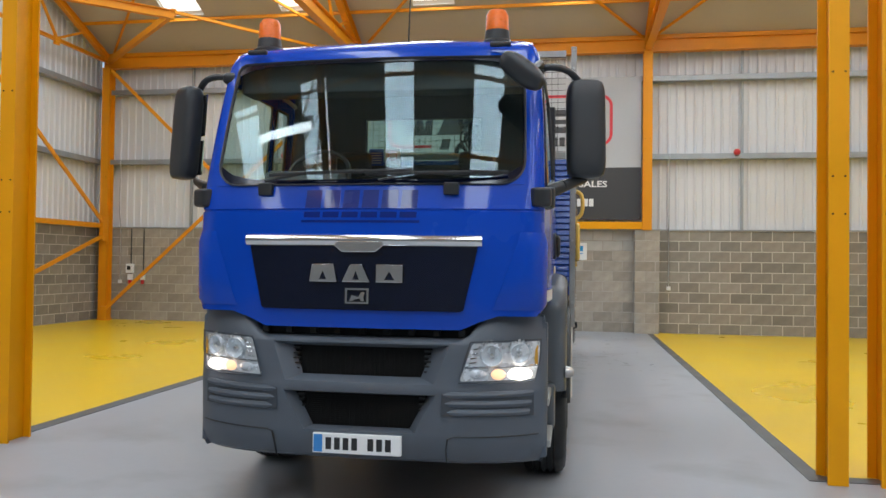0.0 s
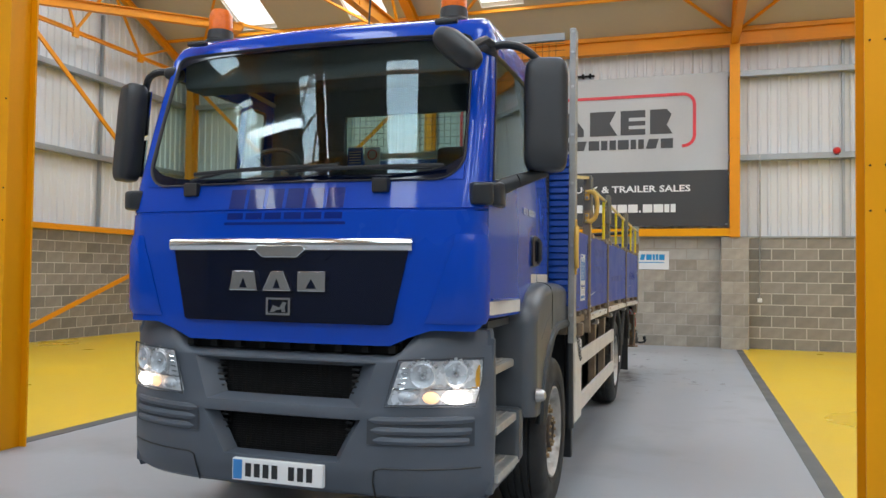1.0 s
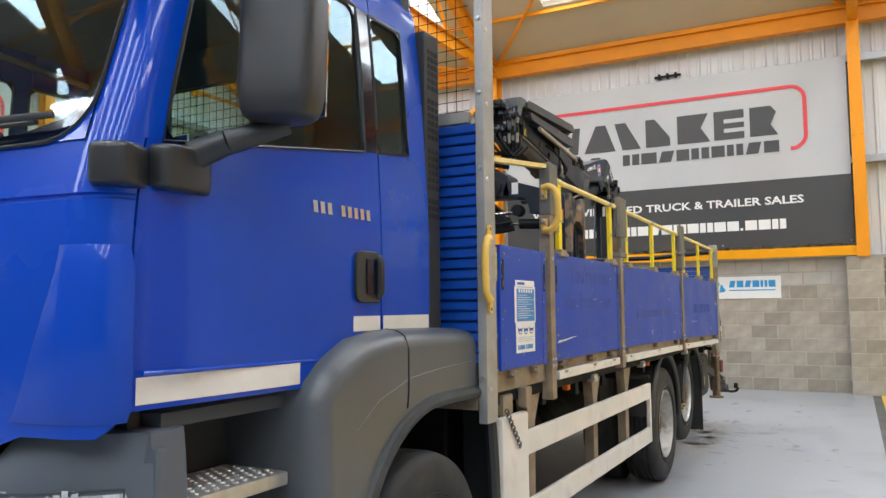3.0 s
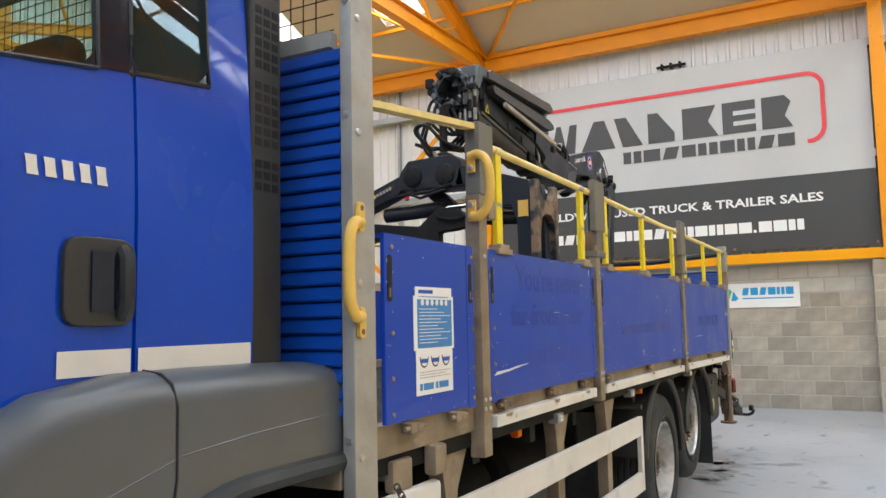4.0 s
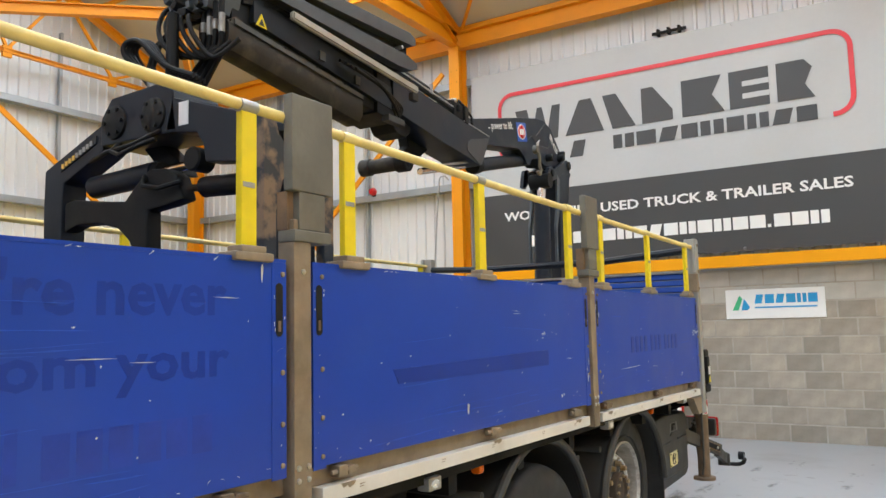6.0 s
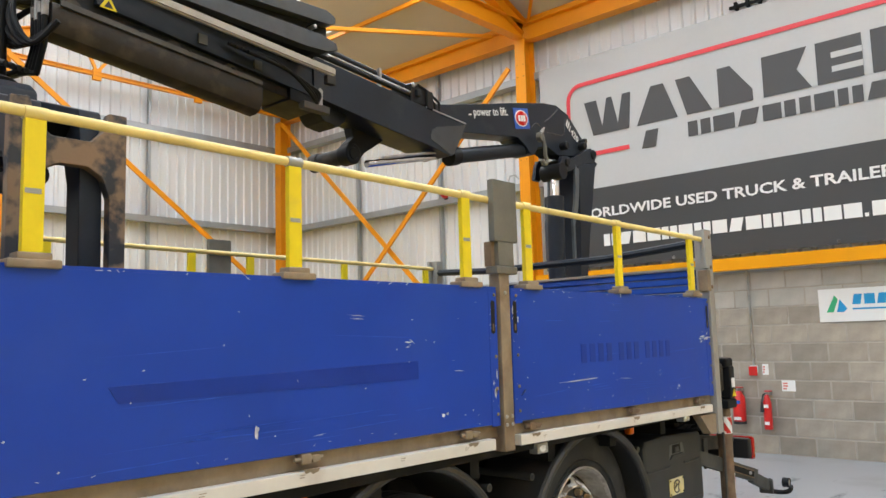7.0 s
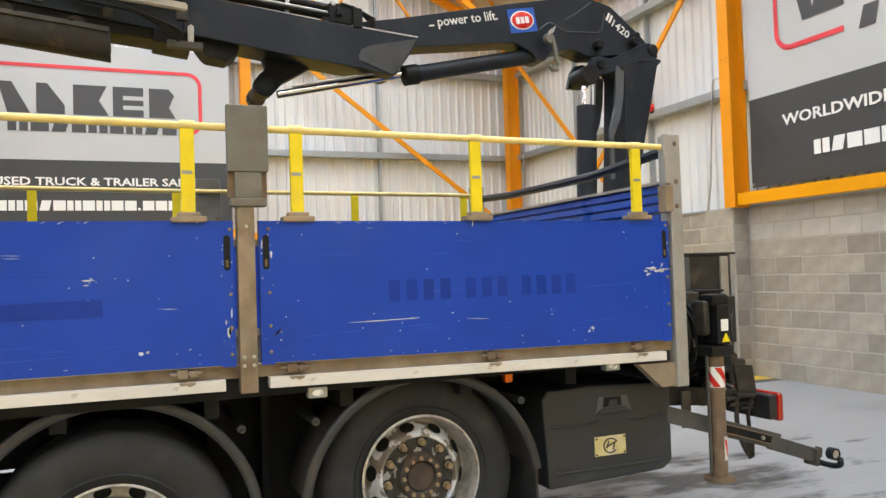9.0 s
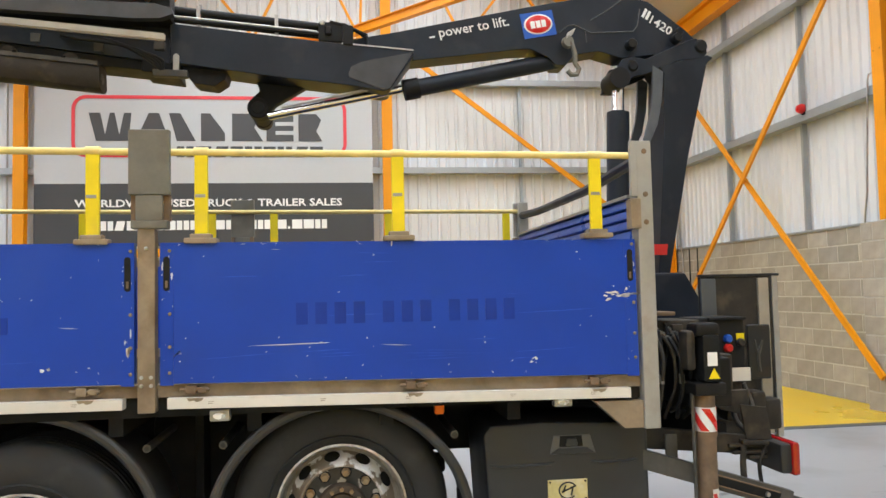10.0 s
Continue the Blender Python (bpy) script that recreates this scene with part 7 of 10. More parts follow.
for s in (1, -1):
    far = s < 0
    for n, (y0, y1) in enumerate(SECTIONS):
        bm = bmesh.new()
        xi = 1.228 if n == 0 else 1.205
        box(bm, min(s * xi, s * 1.245), max(s * xi, s * 1.245), y0, y1, 1.222, 1.808, 0.004)
        panel = part("side_panel", sag(bm), BLUE_BED, bed, "scuffed blue drop-side panel")
        if far:
            continue
        for ya, yb in ((y0, y0 + 0.055), (y1 - 0.055, y1)):
            if n or ya > y0:
                part("panel_end", sag(box(bmesh.new(), 1.244, 1.2465, ya, yb, 1.215, 1.80)), BLUE_BED, panel)
            yc = (ya + yb) / 2
            # a rounded slot with a small pin low down in it
            bm = bmesh.new()
            prism(bm, [(yc + 0.014 * math.cos(a), 1.672 + math.copysign(0.06, math.sin(a)) + 0.014 * math.sin(a)) for a in [(q + 0.5) * math.pi / 6 for q in range(12)]], "x", 1.2455, 1.2475)
            part("latch_slot", bm, CRANE_DARK, panel)
            part("latch_pin", box(bmesh.new(), 1.2475, 1.2495, yc - 0.006, yc + 0.005, 1.612, 1.642, 0.001), RUST, panel)
            for z in (1.77, 1.50, 1.36, 1.25):
                bolt(1.2465, yc + 0.012, z, s, 0.008, POST, panel)
        part("panel_edge", sag(box(bmesh.new(), 1.2, 1.2462, y0, y1, 1.803, 1.812)), BLUE_BED, panel)
    # side rail under the panels
    for n, (y0, y1) in enumerate(SECTIONS):
        if n:
            rave = part("side_rail", sag(box(bmesh.new(), min(s * 1.17, s * 1.255), max(s * 1.17, s * 1.255), y0 + 0.03, y1 - 0.045, 1.117, 1.163, 0.003)), CREAM, bed, "cream side rail along the deck edge")
        part("deck_edge", sag(box(bmesh.new(), min(s * 1.16, s * 1.215), max(s * 1.16, s * 1.215), y0 - 0.06, y1 + 0.06, 1.163 if n else 1.12, 1.217)), POST, bed)
        if n and not far:
            for q in range(int((y1 - y0) / 0.42)):
                ym = y0 + 0.2 + 0.42 * q + 0.05 * (q % 2)
                for dz, w in ((0.008, 0.012), (0.0, 0.009)):
                    part("rail_print", sag(box(bmesh.new(), 1.2545, 1.2565, ym, ym + w * 2, 1.137 + dz, 1.139 + dz)), POST, bed)
        if not far:
            hinges = [y0 + 0.12, (y0 + y1) / 2, y1 - 0.22] if n else [y0 + 0.15, y1 - 0.15]
            for y in hinges:
                bm = bmesh.new()
                box(bm, 1.215, 1.254, y - 0.015, y + 0.028, 1.178, 1.213, 0.005)
                box(bm, 1.22, 1.25, y + 0.034, y + 0.07, 1.18, 1.206, 0.005)
                tube(bm, [(1.243, y - 0.04, 1.196), (1.243, y + 0.08, 1.196)], 0.007, 8)
                part("hinge", sag(bm), RUST if n % 2 else POST, bed, "rusty panel hinge")
                bm = bmesh.new()
                prism(bm, [(y - 0.01, 1.162), (y + 0.06, 1.162), (y + 0.052, 1.15), (y + 0.03, 1.144), (y + 0.02, 1.152), (y, 1.148)], "x", 1.2552, 1.2562)
                part("rust_stain", sag(bm), POST, bed)
    # posts
    for n, y in enumerate(POSTS_Y):
        y += 0.08 if far else 0
        lo, hi = (y - 0.02, y + 0.05) if n == 0 else (y - 0.035, y + 0.037)
        bm = bmesh.new()
        box(bm, min(s * 1.195, s * 1.258), max(s * 1.195, s * 1.258), lo, hi, 1.02 if n == 0 else 1.085, 1.93, 0.005)
        post = part("side_post", bm, POST, bed, "dirty bare steel side post")
        if n == 0:
            bm = bmesh.new()
            box(bm, min(s * 1.2, s * 1.265), max(s * 1.2, s * 1.265), y - 0.02, y + 0.11, 2.02, 2.308, 0.006)
            part("post_head", bm, HEAD_GREY, post, "grey steel post head")
            part("head_neck", box(bmesh.new(), min(s * 1.2, s * 1.26), max(s * 1.2, s * 1.26), y - 0.02, y + 0.06, 1.93, 2.02), POST, post)
            part("head_clamp", box(bmesh.new(), min(s * 1.205, s * 1.268), max(s * 1.205, s * 1.268), y + 0.045, y + 0.115, 1.93, 2.02, 0.005), POST, post)
        else:
            h0, h1 = (-0.052, 0.126) if n == 1 else (-0.071, 0.100)
            hm = (h0 + h1) / 2
            bm = bmesh.new()
            box(bm, min(s * 1.232, s * 1.268), max(s * 1.232, s * 1.268), y + h0, y + h1, 2.01, 2.292, 0.006)
            part("post_head", bm, HEAD_GREY, post, "weathered grey steel post head")
            part("head_neck", box(bmesh.new(), min(s * 1.225, s * 1.264), max(s * 1.225, s * 1.264), y + hm - 0.056, y + hm + 0.056, 1.90, 2.01, 0.004), HEAD_GREY, post)
            for d in (-0.068, 0.068):
                part("neck_block", box(bmesh.new(), min(s * 1.2, s * 1.24), max(s * 1.2, s * 1.24), y + hm + d - 0.012, y + hm + d + 0.012, 1.90, 2.01), RUST, post, "rusty block in the post's notch")
            part("head_clamp", box(bmesh.new(), min(s * 1.2, s * 1.268), max(s * 1.2, s * 1.268), y + h0 + 0.01, y + h1 - 0.01, 1.865, 1.90, 0.006), HEAD_GREY, post)
        if not far:
            for dy, z in ((-0.02, 1.20), (0.02, 1.20), (-0.02, 1.235), (0.02, 1.235), (0.0, 1.78)):
                bolt(1.258, (lo + hi) / 2 + dy, z, s, 0.009, STEEL, post)
    # rear corner post
    bm = bmesh.new()
    box(bm, min(s * 1.17, s * 1.26), max(s * 1.17, s * 1.26), 8.69, 8.765, 0.925, 2.25, 0.006)
    cp = part("corner_post", bm, POST_GREY, bed, "weathered galvanised rear corner post")
    bm = bmesh.new()
    prism(bm, [(8.46, 1.056), (8.69, 1.052), (8.69, 0.93), (8.60, 0.93)], "x", min(s * 1.19, s * 1.245), max(s * 1.19, s * 1.245))
    part("post_gusset", bm, POST, cp)
    bm = bmesh.new()
    box(bm, min(s * 1.2, s * 1.268), max(s * 1.2, s * 1.268), 8.655, 8.705, 1.84, 1.98, 0.006)
    part("post_catch", bm, POST, cp)
    part("post_flange", box(bmesh.new(), min(s * 1.235, s * 1.262), max(s * 1.235, s * 1.262), 8.662, 8.692, 1.99, 2.25, 0.004), POST_GREY, cp)
    for z in (2.2, 2.0, 1.87):
        bolt(s * 1.26, 8.73, z, s, 0.013, RUST, cp)
    # top rail with its stanchions
    bm = bmesh.new()
    tube(bm, [(s * 1.225, 2.86, 2.235), (s * 1.225, 4.3, 2.225), (s * 1.225, 6.5, 2.20), (s * 1.225, 8.69, 2.185)], 0.0158, 18)
    rail = part("hand_rail", bm, RAIL_YELLOW, bed, "pale yellow tubular guard rail")
    for y in (3.02, 4.085, 4.515, 5.37, 6.28, 6.73, 7.585, 8.50):
        y += 0.1 if far else 0
        zt = 2.235 - 0.0085 * (y - 2.86)
        bm = bmesh.new()
        box(bm, s * 1.225 - 0.012, s * 1.225 + 0.012, y - 0.028, y + 0.028, 1.82, zt - 0.016, 0.004)
        st = part("stanchion", bm, YELLOW, rail, "yellow flat stanchion")
        if not far:
            bm = bmesh.new()
            box(bm, 1.19, 1.262, y - 0.07, y + 0.07, 1.80, 1.824, 0.006)
            box(bm, 1.2, 1.258, y - 0.045, y + 0.045, 1.82, 1.842, 0.005)
            part("stanchion_foot", bm, POST, rail)
            bm = bmesh.new()
            lathe(bm, [(-0.03, 0.0), (-0.03, 0.0195), (0.03, 0.0195), (0.03, 0.0)], (1.225, y, zt), "y", 12)
            part("rail_collar", bm, POST_GREY if round(y * 100) % 3 == 0 else RAIL_YELLOW, rail)
            part("sticker", box(bmesh.new(), 1.2375, 1.2395, y - 0.024, y + 0.018, 2.0, 2.014), POST_GREY, rail)
        else:
            part("stanchion_foot", box(bmesh.new(), -1.262, -1.19, y - 0.06, y + 0.06, 1.80, 1.85, 0.008), POST, rail)
    bm = bmesh.new()
    beam(bm, (s * 1.225, 2.06, 2.208), (s * 1.225, 2.78, 2.288), 0.045, 0.022)
    part("front_rail", bm, RAIL_YELLOW, bed, "flat yellow front rail")
    # grab handles
    bm = bmesh.new()
    tube(bm, eased([(s * 1.262, 1.975, 1.825), (s * 1.268, 1.94, 1.825), (s * 1.270, 1.912, 1.79), (s * 1.270, 1.905, 1.72), (s * 1.270, 1.905, 1.65), (s * 1.270, 1.912, 1.59), (s * 1.268, 1.94, 1.553), (s * 1.262, 1.975, 1.553)]), 0.017, 14)
    gh = part("grab_handle", bm, GRAB_YELLOW, bed, "yellow coated grab handle")
    for z in (1.535, 1.845):
        bm = bmesh.new()
        prism(bm, [(1.981 + 0.017 * math.copysign(abs(math.cos(a)) ** 0.6, math.cos(a)), z + 0.045 * math.copysign(abs(math.sin(a)) ** 0.6, math.sin(a))) for a in [q * math.pi / 8 for q in range(16)]], "x", min(s * 1.25, s * 1.264), max(s * 1.25, s * 1.264), 0.003)
        part("handle_foot", bm, GRAB_YELLOW, gh)
        bm = bmesh.new()
        lathe(bm, [(0.0, 0.009), (s * 0.0015, 0.008), (s * 0.0015, 0.0)], (s * 1.264, 1.981, z + (0.026 if z > 1.7 else -0.026)), "x", 10)
        part("foot_hole", bm, RUST, gh)
    bm = bmesh.new()
    tube(bm, eased([(s * 1.232, 2.768, 2.165), (s * 1.262, 2.762, 2.172), (s * 1.295, 2.762, 2.152), (s * 1.312, 2.762, 2.11), (s * 1.316, 2.762, 2.05), (s * 1.312, 2.762, 2.0), (s * 1.295, 2.762, 1.955), (s * 1.262, 2.762, 1.93), (s * 1.232, 2.768, 1.935)]), 0.018, 14)
    gh = part("grab_handle", bm, GRAB_YELLOW, bed, "yellow coated grab handle")
    for z in (1.955, 2.145):
        bm = bmesh.new()
        box(bm, s * 1.232 - 0.018, s * 1.232 + 0.018, 2.764, 2.779, z - 0.042, z + 0.042, 0.007)
        part("handle_foot", bm, GRAB_YELLOW, gh)
        for dz in (-0.022, 0.022):
            bm = bmesh.new()
            lathe(bm, [(-0.008, 0.0), (-0.006, 0.011), (0.0, 0.013)], (s * 1.232, 2.762, z + dz), "y", 8)
            part("rivet", bm, STEEL, gh)

# headboard: two posts, blue slats below, mesh above
head = part("headboard", box(bmesh.new(), -1.2, 1.2, 1.95, 2.02, 1.06, 1.12, 0.004), POST, truck, "blue slatted headboard with wire mesh over it")
for s in (1, -1):
    bm = bmesh.new()
    box(bm, min(s * 1.205, s * 1.25), max(s * 1.205, s * 1.25), 1.955, 2.07, 1.0, 3.28, 0.006)
    hp = part("head_post", bm, POST_GREY, head, "tall galvanised headboard post")
    for z in (1.15, 1.65, 2.1, 2.45, 2.8, 3.05, 3.2):
        bolt(s * 1.25, 1.985, z, s, 0.012, STEEL, hp)
        bm = bmesh.new()
        lathe(bm, [(-0.008, 0.0), (-0.006, 0.011), (0.0, 0.012)], (s * 1.228, 1.955, z + 0.05), "y", 8)
        part("rivet", bm, STEEL, hp)
for i in range(3, 26):
    z = 1.12 + i * 0.0478
    bm = bmesh.new()
    prism(bm, [(1.957, z + 0.002), (2.0, z + 0.002), (2.0, z + 0.046), (1.966, z + 0.046), (1.961, z + 0.038), (1.953, z + 0.008)], "x", -1.204, 1.204)
    part("slat", bm, BLUE_SLAT, head)
part("slat_back", box(bmesh.new(), -1.204, 1.204, 2.001, 2.012, 1.26, 2.362), BLUE_SLAT, head)
bm = bmesh.new()
for z in (3.2, 2.37):
    box(bm, -1.165, 1.165, 1.96, 2.0, z, z + 0.05)
part("mesh_rail", bm, POST_GREY, head)
bm = bmesh.new()
for i in range(46):
    x = -1.15 + i * 0.05
    box(bm, x - 0.0015, x + 0.0015, 1.979, 1.982, 2.42, 3.2)
for i in range(16):
    z = 2.43 + i * 0.05
    box(bm, -1.165, 1.165, 1.982, 1.985, z - 0.0015, z + 0.0015)
tagged(part("wire_mesh", bm, DARK, head, "dark square wire mesh"), kind="stuff")

# tailboard
tail = part("tailboard", box(bmesh.new(), -1.19, 1.19, 8.70, 8.76, 1.14, 1.19, 0.004), POST, truck, "blue ribbed tailboard inside the rear posts")
for i in range(16):
    z = 1.19 + i * 0.05
    bm = bmesh.new()
    prism(bm, [(8.69, z + 0.002), (8.735, z + 0.002), (8.735, z + 0.048), (8.697, z + 0.048), (8.69, z + 0.04), (8.683, z + 0.009)], "x", -1.165, 1.165)
    part("slat", bm, BLUE_SLAT, tail)
bm = bmesh.new()
tube(bm, [(-1.2, 8.72, 2.15), (-0.6, 8.70, 2.12), (0.5, 8.70, 2.12), (1.18, 8.72, 2.17)], 0.028, 8)
part("top_bar", bm, CRANE, tail, "dark top bar")
part("slat_cap", box(bmesh.new(), -1.165, 1.165, 8.675, 8.745, 1.992, 2.008), STEEL, tail)

# bed decals and marks
for text, y, z, w, h in (("You're never", 3.14, 1.655, 0.86, 0.115), ("far from your", 3.08, 1.475, 0.93, 0.125)):
    tagged(part("removed_slogan", placed(lettering(text, w, h, BLUE_BED_GHOST, 0.0001, 0.025), Matrix.Translation((1.2452, y, z)) @ UPRIGHT_E), None, bed, "darker blue ghost of removed slogan"), kind="stuff")
tagged(part("removed_slogan", placed(lettering("local", 0.33, 0.11, GHOST_RED, 0.0001, 0.025), Matrix.Translation((1.2452, 3.14, 1.325)) @ UPRIGHT_E), None, bed, "faint ghost of removed slogan"), kind="stuff")
for i in range(6):
    part("removed_letter", box(bmesh.new(), 1.2448, 1.2453, 3.52 + i * 0.075, 3.58 + i * 0.075, 1.325, 1.415), GHOST_RED, bed)
bm = bmesh.new()
prism(bm, [(4.72, 1.478), (4.75, 1.43), (5.95, 1.43), (5.95, 1.50)], "x", 1.245, 1.2465)
part("removed_stripe", bm, BLUE_BED_GHOST, bed)
x = 7.13
for i in range(11):
    gap = 0.045 if i in (4, 7) else 0
    x += gap
    part("removed_digit", box(bmesh.new(), 1.245, 1.2465, x, x + 0.05, 1.44, 1.535), BLUE_BED_GHOST, bed)
    x += 0.083


def scratches():
    rng = random.Random(11)
    bm = bmesh.new()
    for y0, y1 in SECTIONS:
        for _ in range(int(13 * (y1 - y0))):
            y, z = rng.uniform(y0 + 0.06, y1 - 0.1), rng.choice((rng.uniform(1.24, 1.77), rng.uniform(1.24, 1.45)))
            if rng.random() < 0.8:
                a, b = rng.uniform(0.0015, 0.006), rng.uniform(0.0015, 0.004)
            else:
                a, b = rng.uniform(0.015, 0.07), rng.uniform(0.0007, 0.0015)
            tilt = rng.uniform(-0.08, 0.08)
            vs = [bm.verts.new((1.2472, y + a * p, z + b * q + tilt * a * p)) for p, q in ((-1, -0.3), (0.2, -1), (1, 0.2), (0.1, 1))]
            bm.faces.new(vs)
    for pts in ([(2.90, 1.316), (2.93, 1.331), (3.04, 1.334), (3.13, 1.342), (3.27, 1.347), (3.14, 1.334), (3.05, 1.325)], [(6.915, 1.3545), (7.05, 1.3575), (7.275, 1.3605), (7.26, 1.357), (7.05, 1.3535)]):
        bm.faces.new([bm.verts.new((1.2474, p, q)) for p, q in pts])
    for y, z, a, b in ((8.18, 1.25, 0.02, 0.012), (6.1, 1.27, 0.03, 0.02), (5.9, 1.56, 0.02, 0.005), (8.60, 1.535, 0.06, 0.014), (8.615, 1.54, 0.09, 0.02), (8.60, 1.532, 0.10, 0.012), (6.42, 1.36, 0.02, 0.05), (6.6, 1.70, 0.012, 0.05), (8.55, 1.525, 0.035, 0.018), (8.63, 1.55, 0.02, 0.02)):
        for _ in range(3):
            dy, dz, k = rng.uniform(-0.8, 0.8) * a, rng.uniform(-0.8, 0.8) * b, rng.uniform(0.2, 0.7)
            vs = [bm.verts.new((1.2473, y + dy + k * a * math.cos(p) * rng.uniform(0.3, 1.0), z + dz + k * b * math.sin(p) * rng.uniform(0.3, 1.0) + 0.08 * dy)) for p in [q * math.pi / 5 for q in range(10)]]
            bm.faces.new(vs)
    return bm


tagged(part("paint_chip", scratches(), material("chipped_bare_paint", (0.66, 0.68, 0.72), 0.5, vary=0.15, scale=40), bed, "white chips and scratches in the paint"), kind="stuff")


def edge_wear():
    """Small bare chips round the latch slots, at the rivets and along the panels' edges."""
    rng = random.Random(29)
    bm = bmesh.new()

    def chip(y, z, a, b):
        tilt = rng.uniform(-0.6, 0.6)
        bm.faces.new([bm.verts.new((1.2479, y + a * math.cos(p) * rng.uniform(0.35, 1.0), z + b * math.sin(p) * rng.uniform(0.35, 1.0) + tilt * a * math.cos(p))) for p in [q * math.pi / 4 for q in range(8)]])

    for n, (y0, y1) in enumerate(SECTIONS):
        for yc in (y0 + 0.0275, y1 - 0.0275):
            for _ in range(5):
                side = rng.choice((-1, 1))
                chip(yc + side * rng.uniform(0.016, 0.021), 1.672 + rng.uniform(-0.075, 0.075), rng.uniform(0.001, 0.0025), rng.uniform(0.002, 0.010))
            for _ in range(5):
                chip(yc + rng.uniform(-0.024, 0.024), rng.uniform(1.23, 1.6), rng.uniform(0.001, 0.003), rng.uniform(0.001, 0.005))
        for _ in range(int(6 * (y1 - y0))):
            drop = 0.02 * max(0.0, (y0 - 5.4) / 3.3)
            chip(rng.uniform(y0 + 0.05, y1 - 0.05), 1.802 - drop, rng.uniform(0.003, 0.018), rng.uniform(0.0008, 0.002))
            low = rng.uniform(y0 + 0.05, y1 - 0.05)
            chip(low, 1.232 - 0.05 * max(0.0, (low - 5.4) / 3.3) + rng.uniform(0, 0.02), rng.uniform(0.002, 0.012), rng.uniform(0.0008, 0.002))
    for y, z, a, b in ((6.44, 1.42, 0.004, 0.03), (6.57, 1.70, 0.004, 0.03), (6.63, 1.33, 0.02, 0.002), (8.18, 1.262, 0.016, 0.004), (5.90, 1.575, 0.03, 0.004), (7.55, 1.785, 0.005, 0.02), (4.12, 1.77, 0.006, 0.03), (5.2, 1.30, 0.01, 0.03)):
        chip(y, z, a, b)
        chip(y + a * 0.6, z + b * 0.4, a * 0.6, b * 0.6)
    return bm


tagged(part("edge_chip", edge_wear(), MATS["chipped_bare_paint"], bed, "bare chips round slots and along panel edges"), kind="stuff")


def scuffs():
    """Long faint rubbed streaks along the panels."""
    rng = random.Random(21)
    bm = bmesh.new()
    for y0, y1 in SECTIONS[1:]:
        for _ in range(int(9 * (y1 - y0))):
            y, z = rng.uniform(y0 + 0.3, y1 - 0.3), rng.choice((rng.uniform(1.25, 1.33), rng.uniform(1.25, 1.76)))
            a, b, tilt = rng.uniform(0.06, 0.24), rng.uniform(0.001, 0.004), rng.uniform(-0.04, 0.05)
            n = 9
            top = [(y + a * (2 * k / n - 1), z + tilt * a * (2 * k / n - 1) + b * rng.uniform(0.1, 1.0) * math.sin(math.pi * k / n)) for k in range(n + 1)]
            low = [(y + a * (2 * k / n - 1), z + tilt * a * (2 * k / n - 1) - b * rng.uniform(0.1, 1.0) * math.sin(math.pi * k / n)) for k in range(n - 1, 0, -1)]
            bm.faces.new([bm.verts.new((1.2463, p, q)) for p, q in top + low])
    return bm


tagged(part("paint_scuff", scuffs(), material("rubbed_blue_paint", (0.022, 0.095, 0.56), 0.45, vary=0.2, scale=30, bump=0.0, spec=0.25), bed, "paler rubbed streaks in the blue paint"), kind="stuff")
note = part("notice_sticker", box(bmesh.new(), 1.2455, 1.248, 2.305, 2.555, 1.293, 1.65), WHITE, bed, "white and blue instruction notice")
part("notice_flare", box(bmesh.new(), 1.2455, 1.2478, 2.293, 2.568, 1.44, 1.62, 0.0), WHITE, note)
part("notice_head", box(bmesh.new(), 1.2475, 1.249, 2.325, 2.42, 1.628, 1.640), SIGN_BLUE, note)
part("notice_line", box(bmesh.new(), 1.2475, 1.249, 2.325, 2.53, 1.616, 1.6185), BLUE_PRINT, note)
part("notice_field", box(bmesh.new(), 1.2475, 1.249, 2.315, 2.552, 1.447, 1.608), BLUE_PRINT, note)
for i in range(6):
    bm = bmesh.new()
    lathe(bm, [(0.0, 0.0105), (0.0008, 0.0)], (1.249, 2.348 + i * 0.033, 1.598), "x", 10)
    part("notice_dot", bm, WHITE, note)
for i in range(11):
    part("notice_line", box(bmesh.new(), 1.2488, 1.2496, 2.325, 2.45 + 0.09 * ((i * 7) % 5) / 4, 1.575 - i * 0.0112, 1.5775 - i * 0.0112), WHITE, note)
for i in range(3):
    yc = 2.355 + i * 0.075
    for name, r, mat, xo in (("notice_tub", 0.029, BLACK, 1.249), ("tub_inside", 0.025, WHITE, 1.2496)):
        bm = bmesh.new()
        prism(bm, [(yc + r * math.cos(a), 1.418 + 1.25 * r * math.sin(a)) for a in [math.pi + q * math.pi / 8 for q in range(9)]], "x", 1.2475, xo)
        part(name, bm, mat, note)
    part("tub_fill", box(bmesh.new(), 1.2492, 1.2502, yc - 0.023, yc + 0.023, 1.398, 1.412), SIGN_BLUE, note)
for q, z in enumerate((1.368, 1.359, 1.350)):
    part("notice_text", box(bmesh.new(), 1.2475, 1.249, 2.325, 2.535 - 0.03 * (q % 2), z - 0.001, z + 0.001), POST_GREY, note)
for y0, y1 in ((2.325, 2.342), (2.35, 2.415), (2.43, 2.447), (2.455, 2.52)):
    part("notice_mark", box(bmesh.new(), 1.2475, 1.249, y0, y1, 1.309, 1.331), BLUE_PRINT, note)

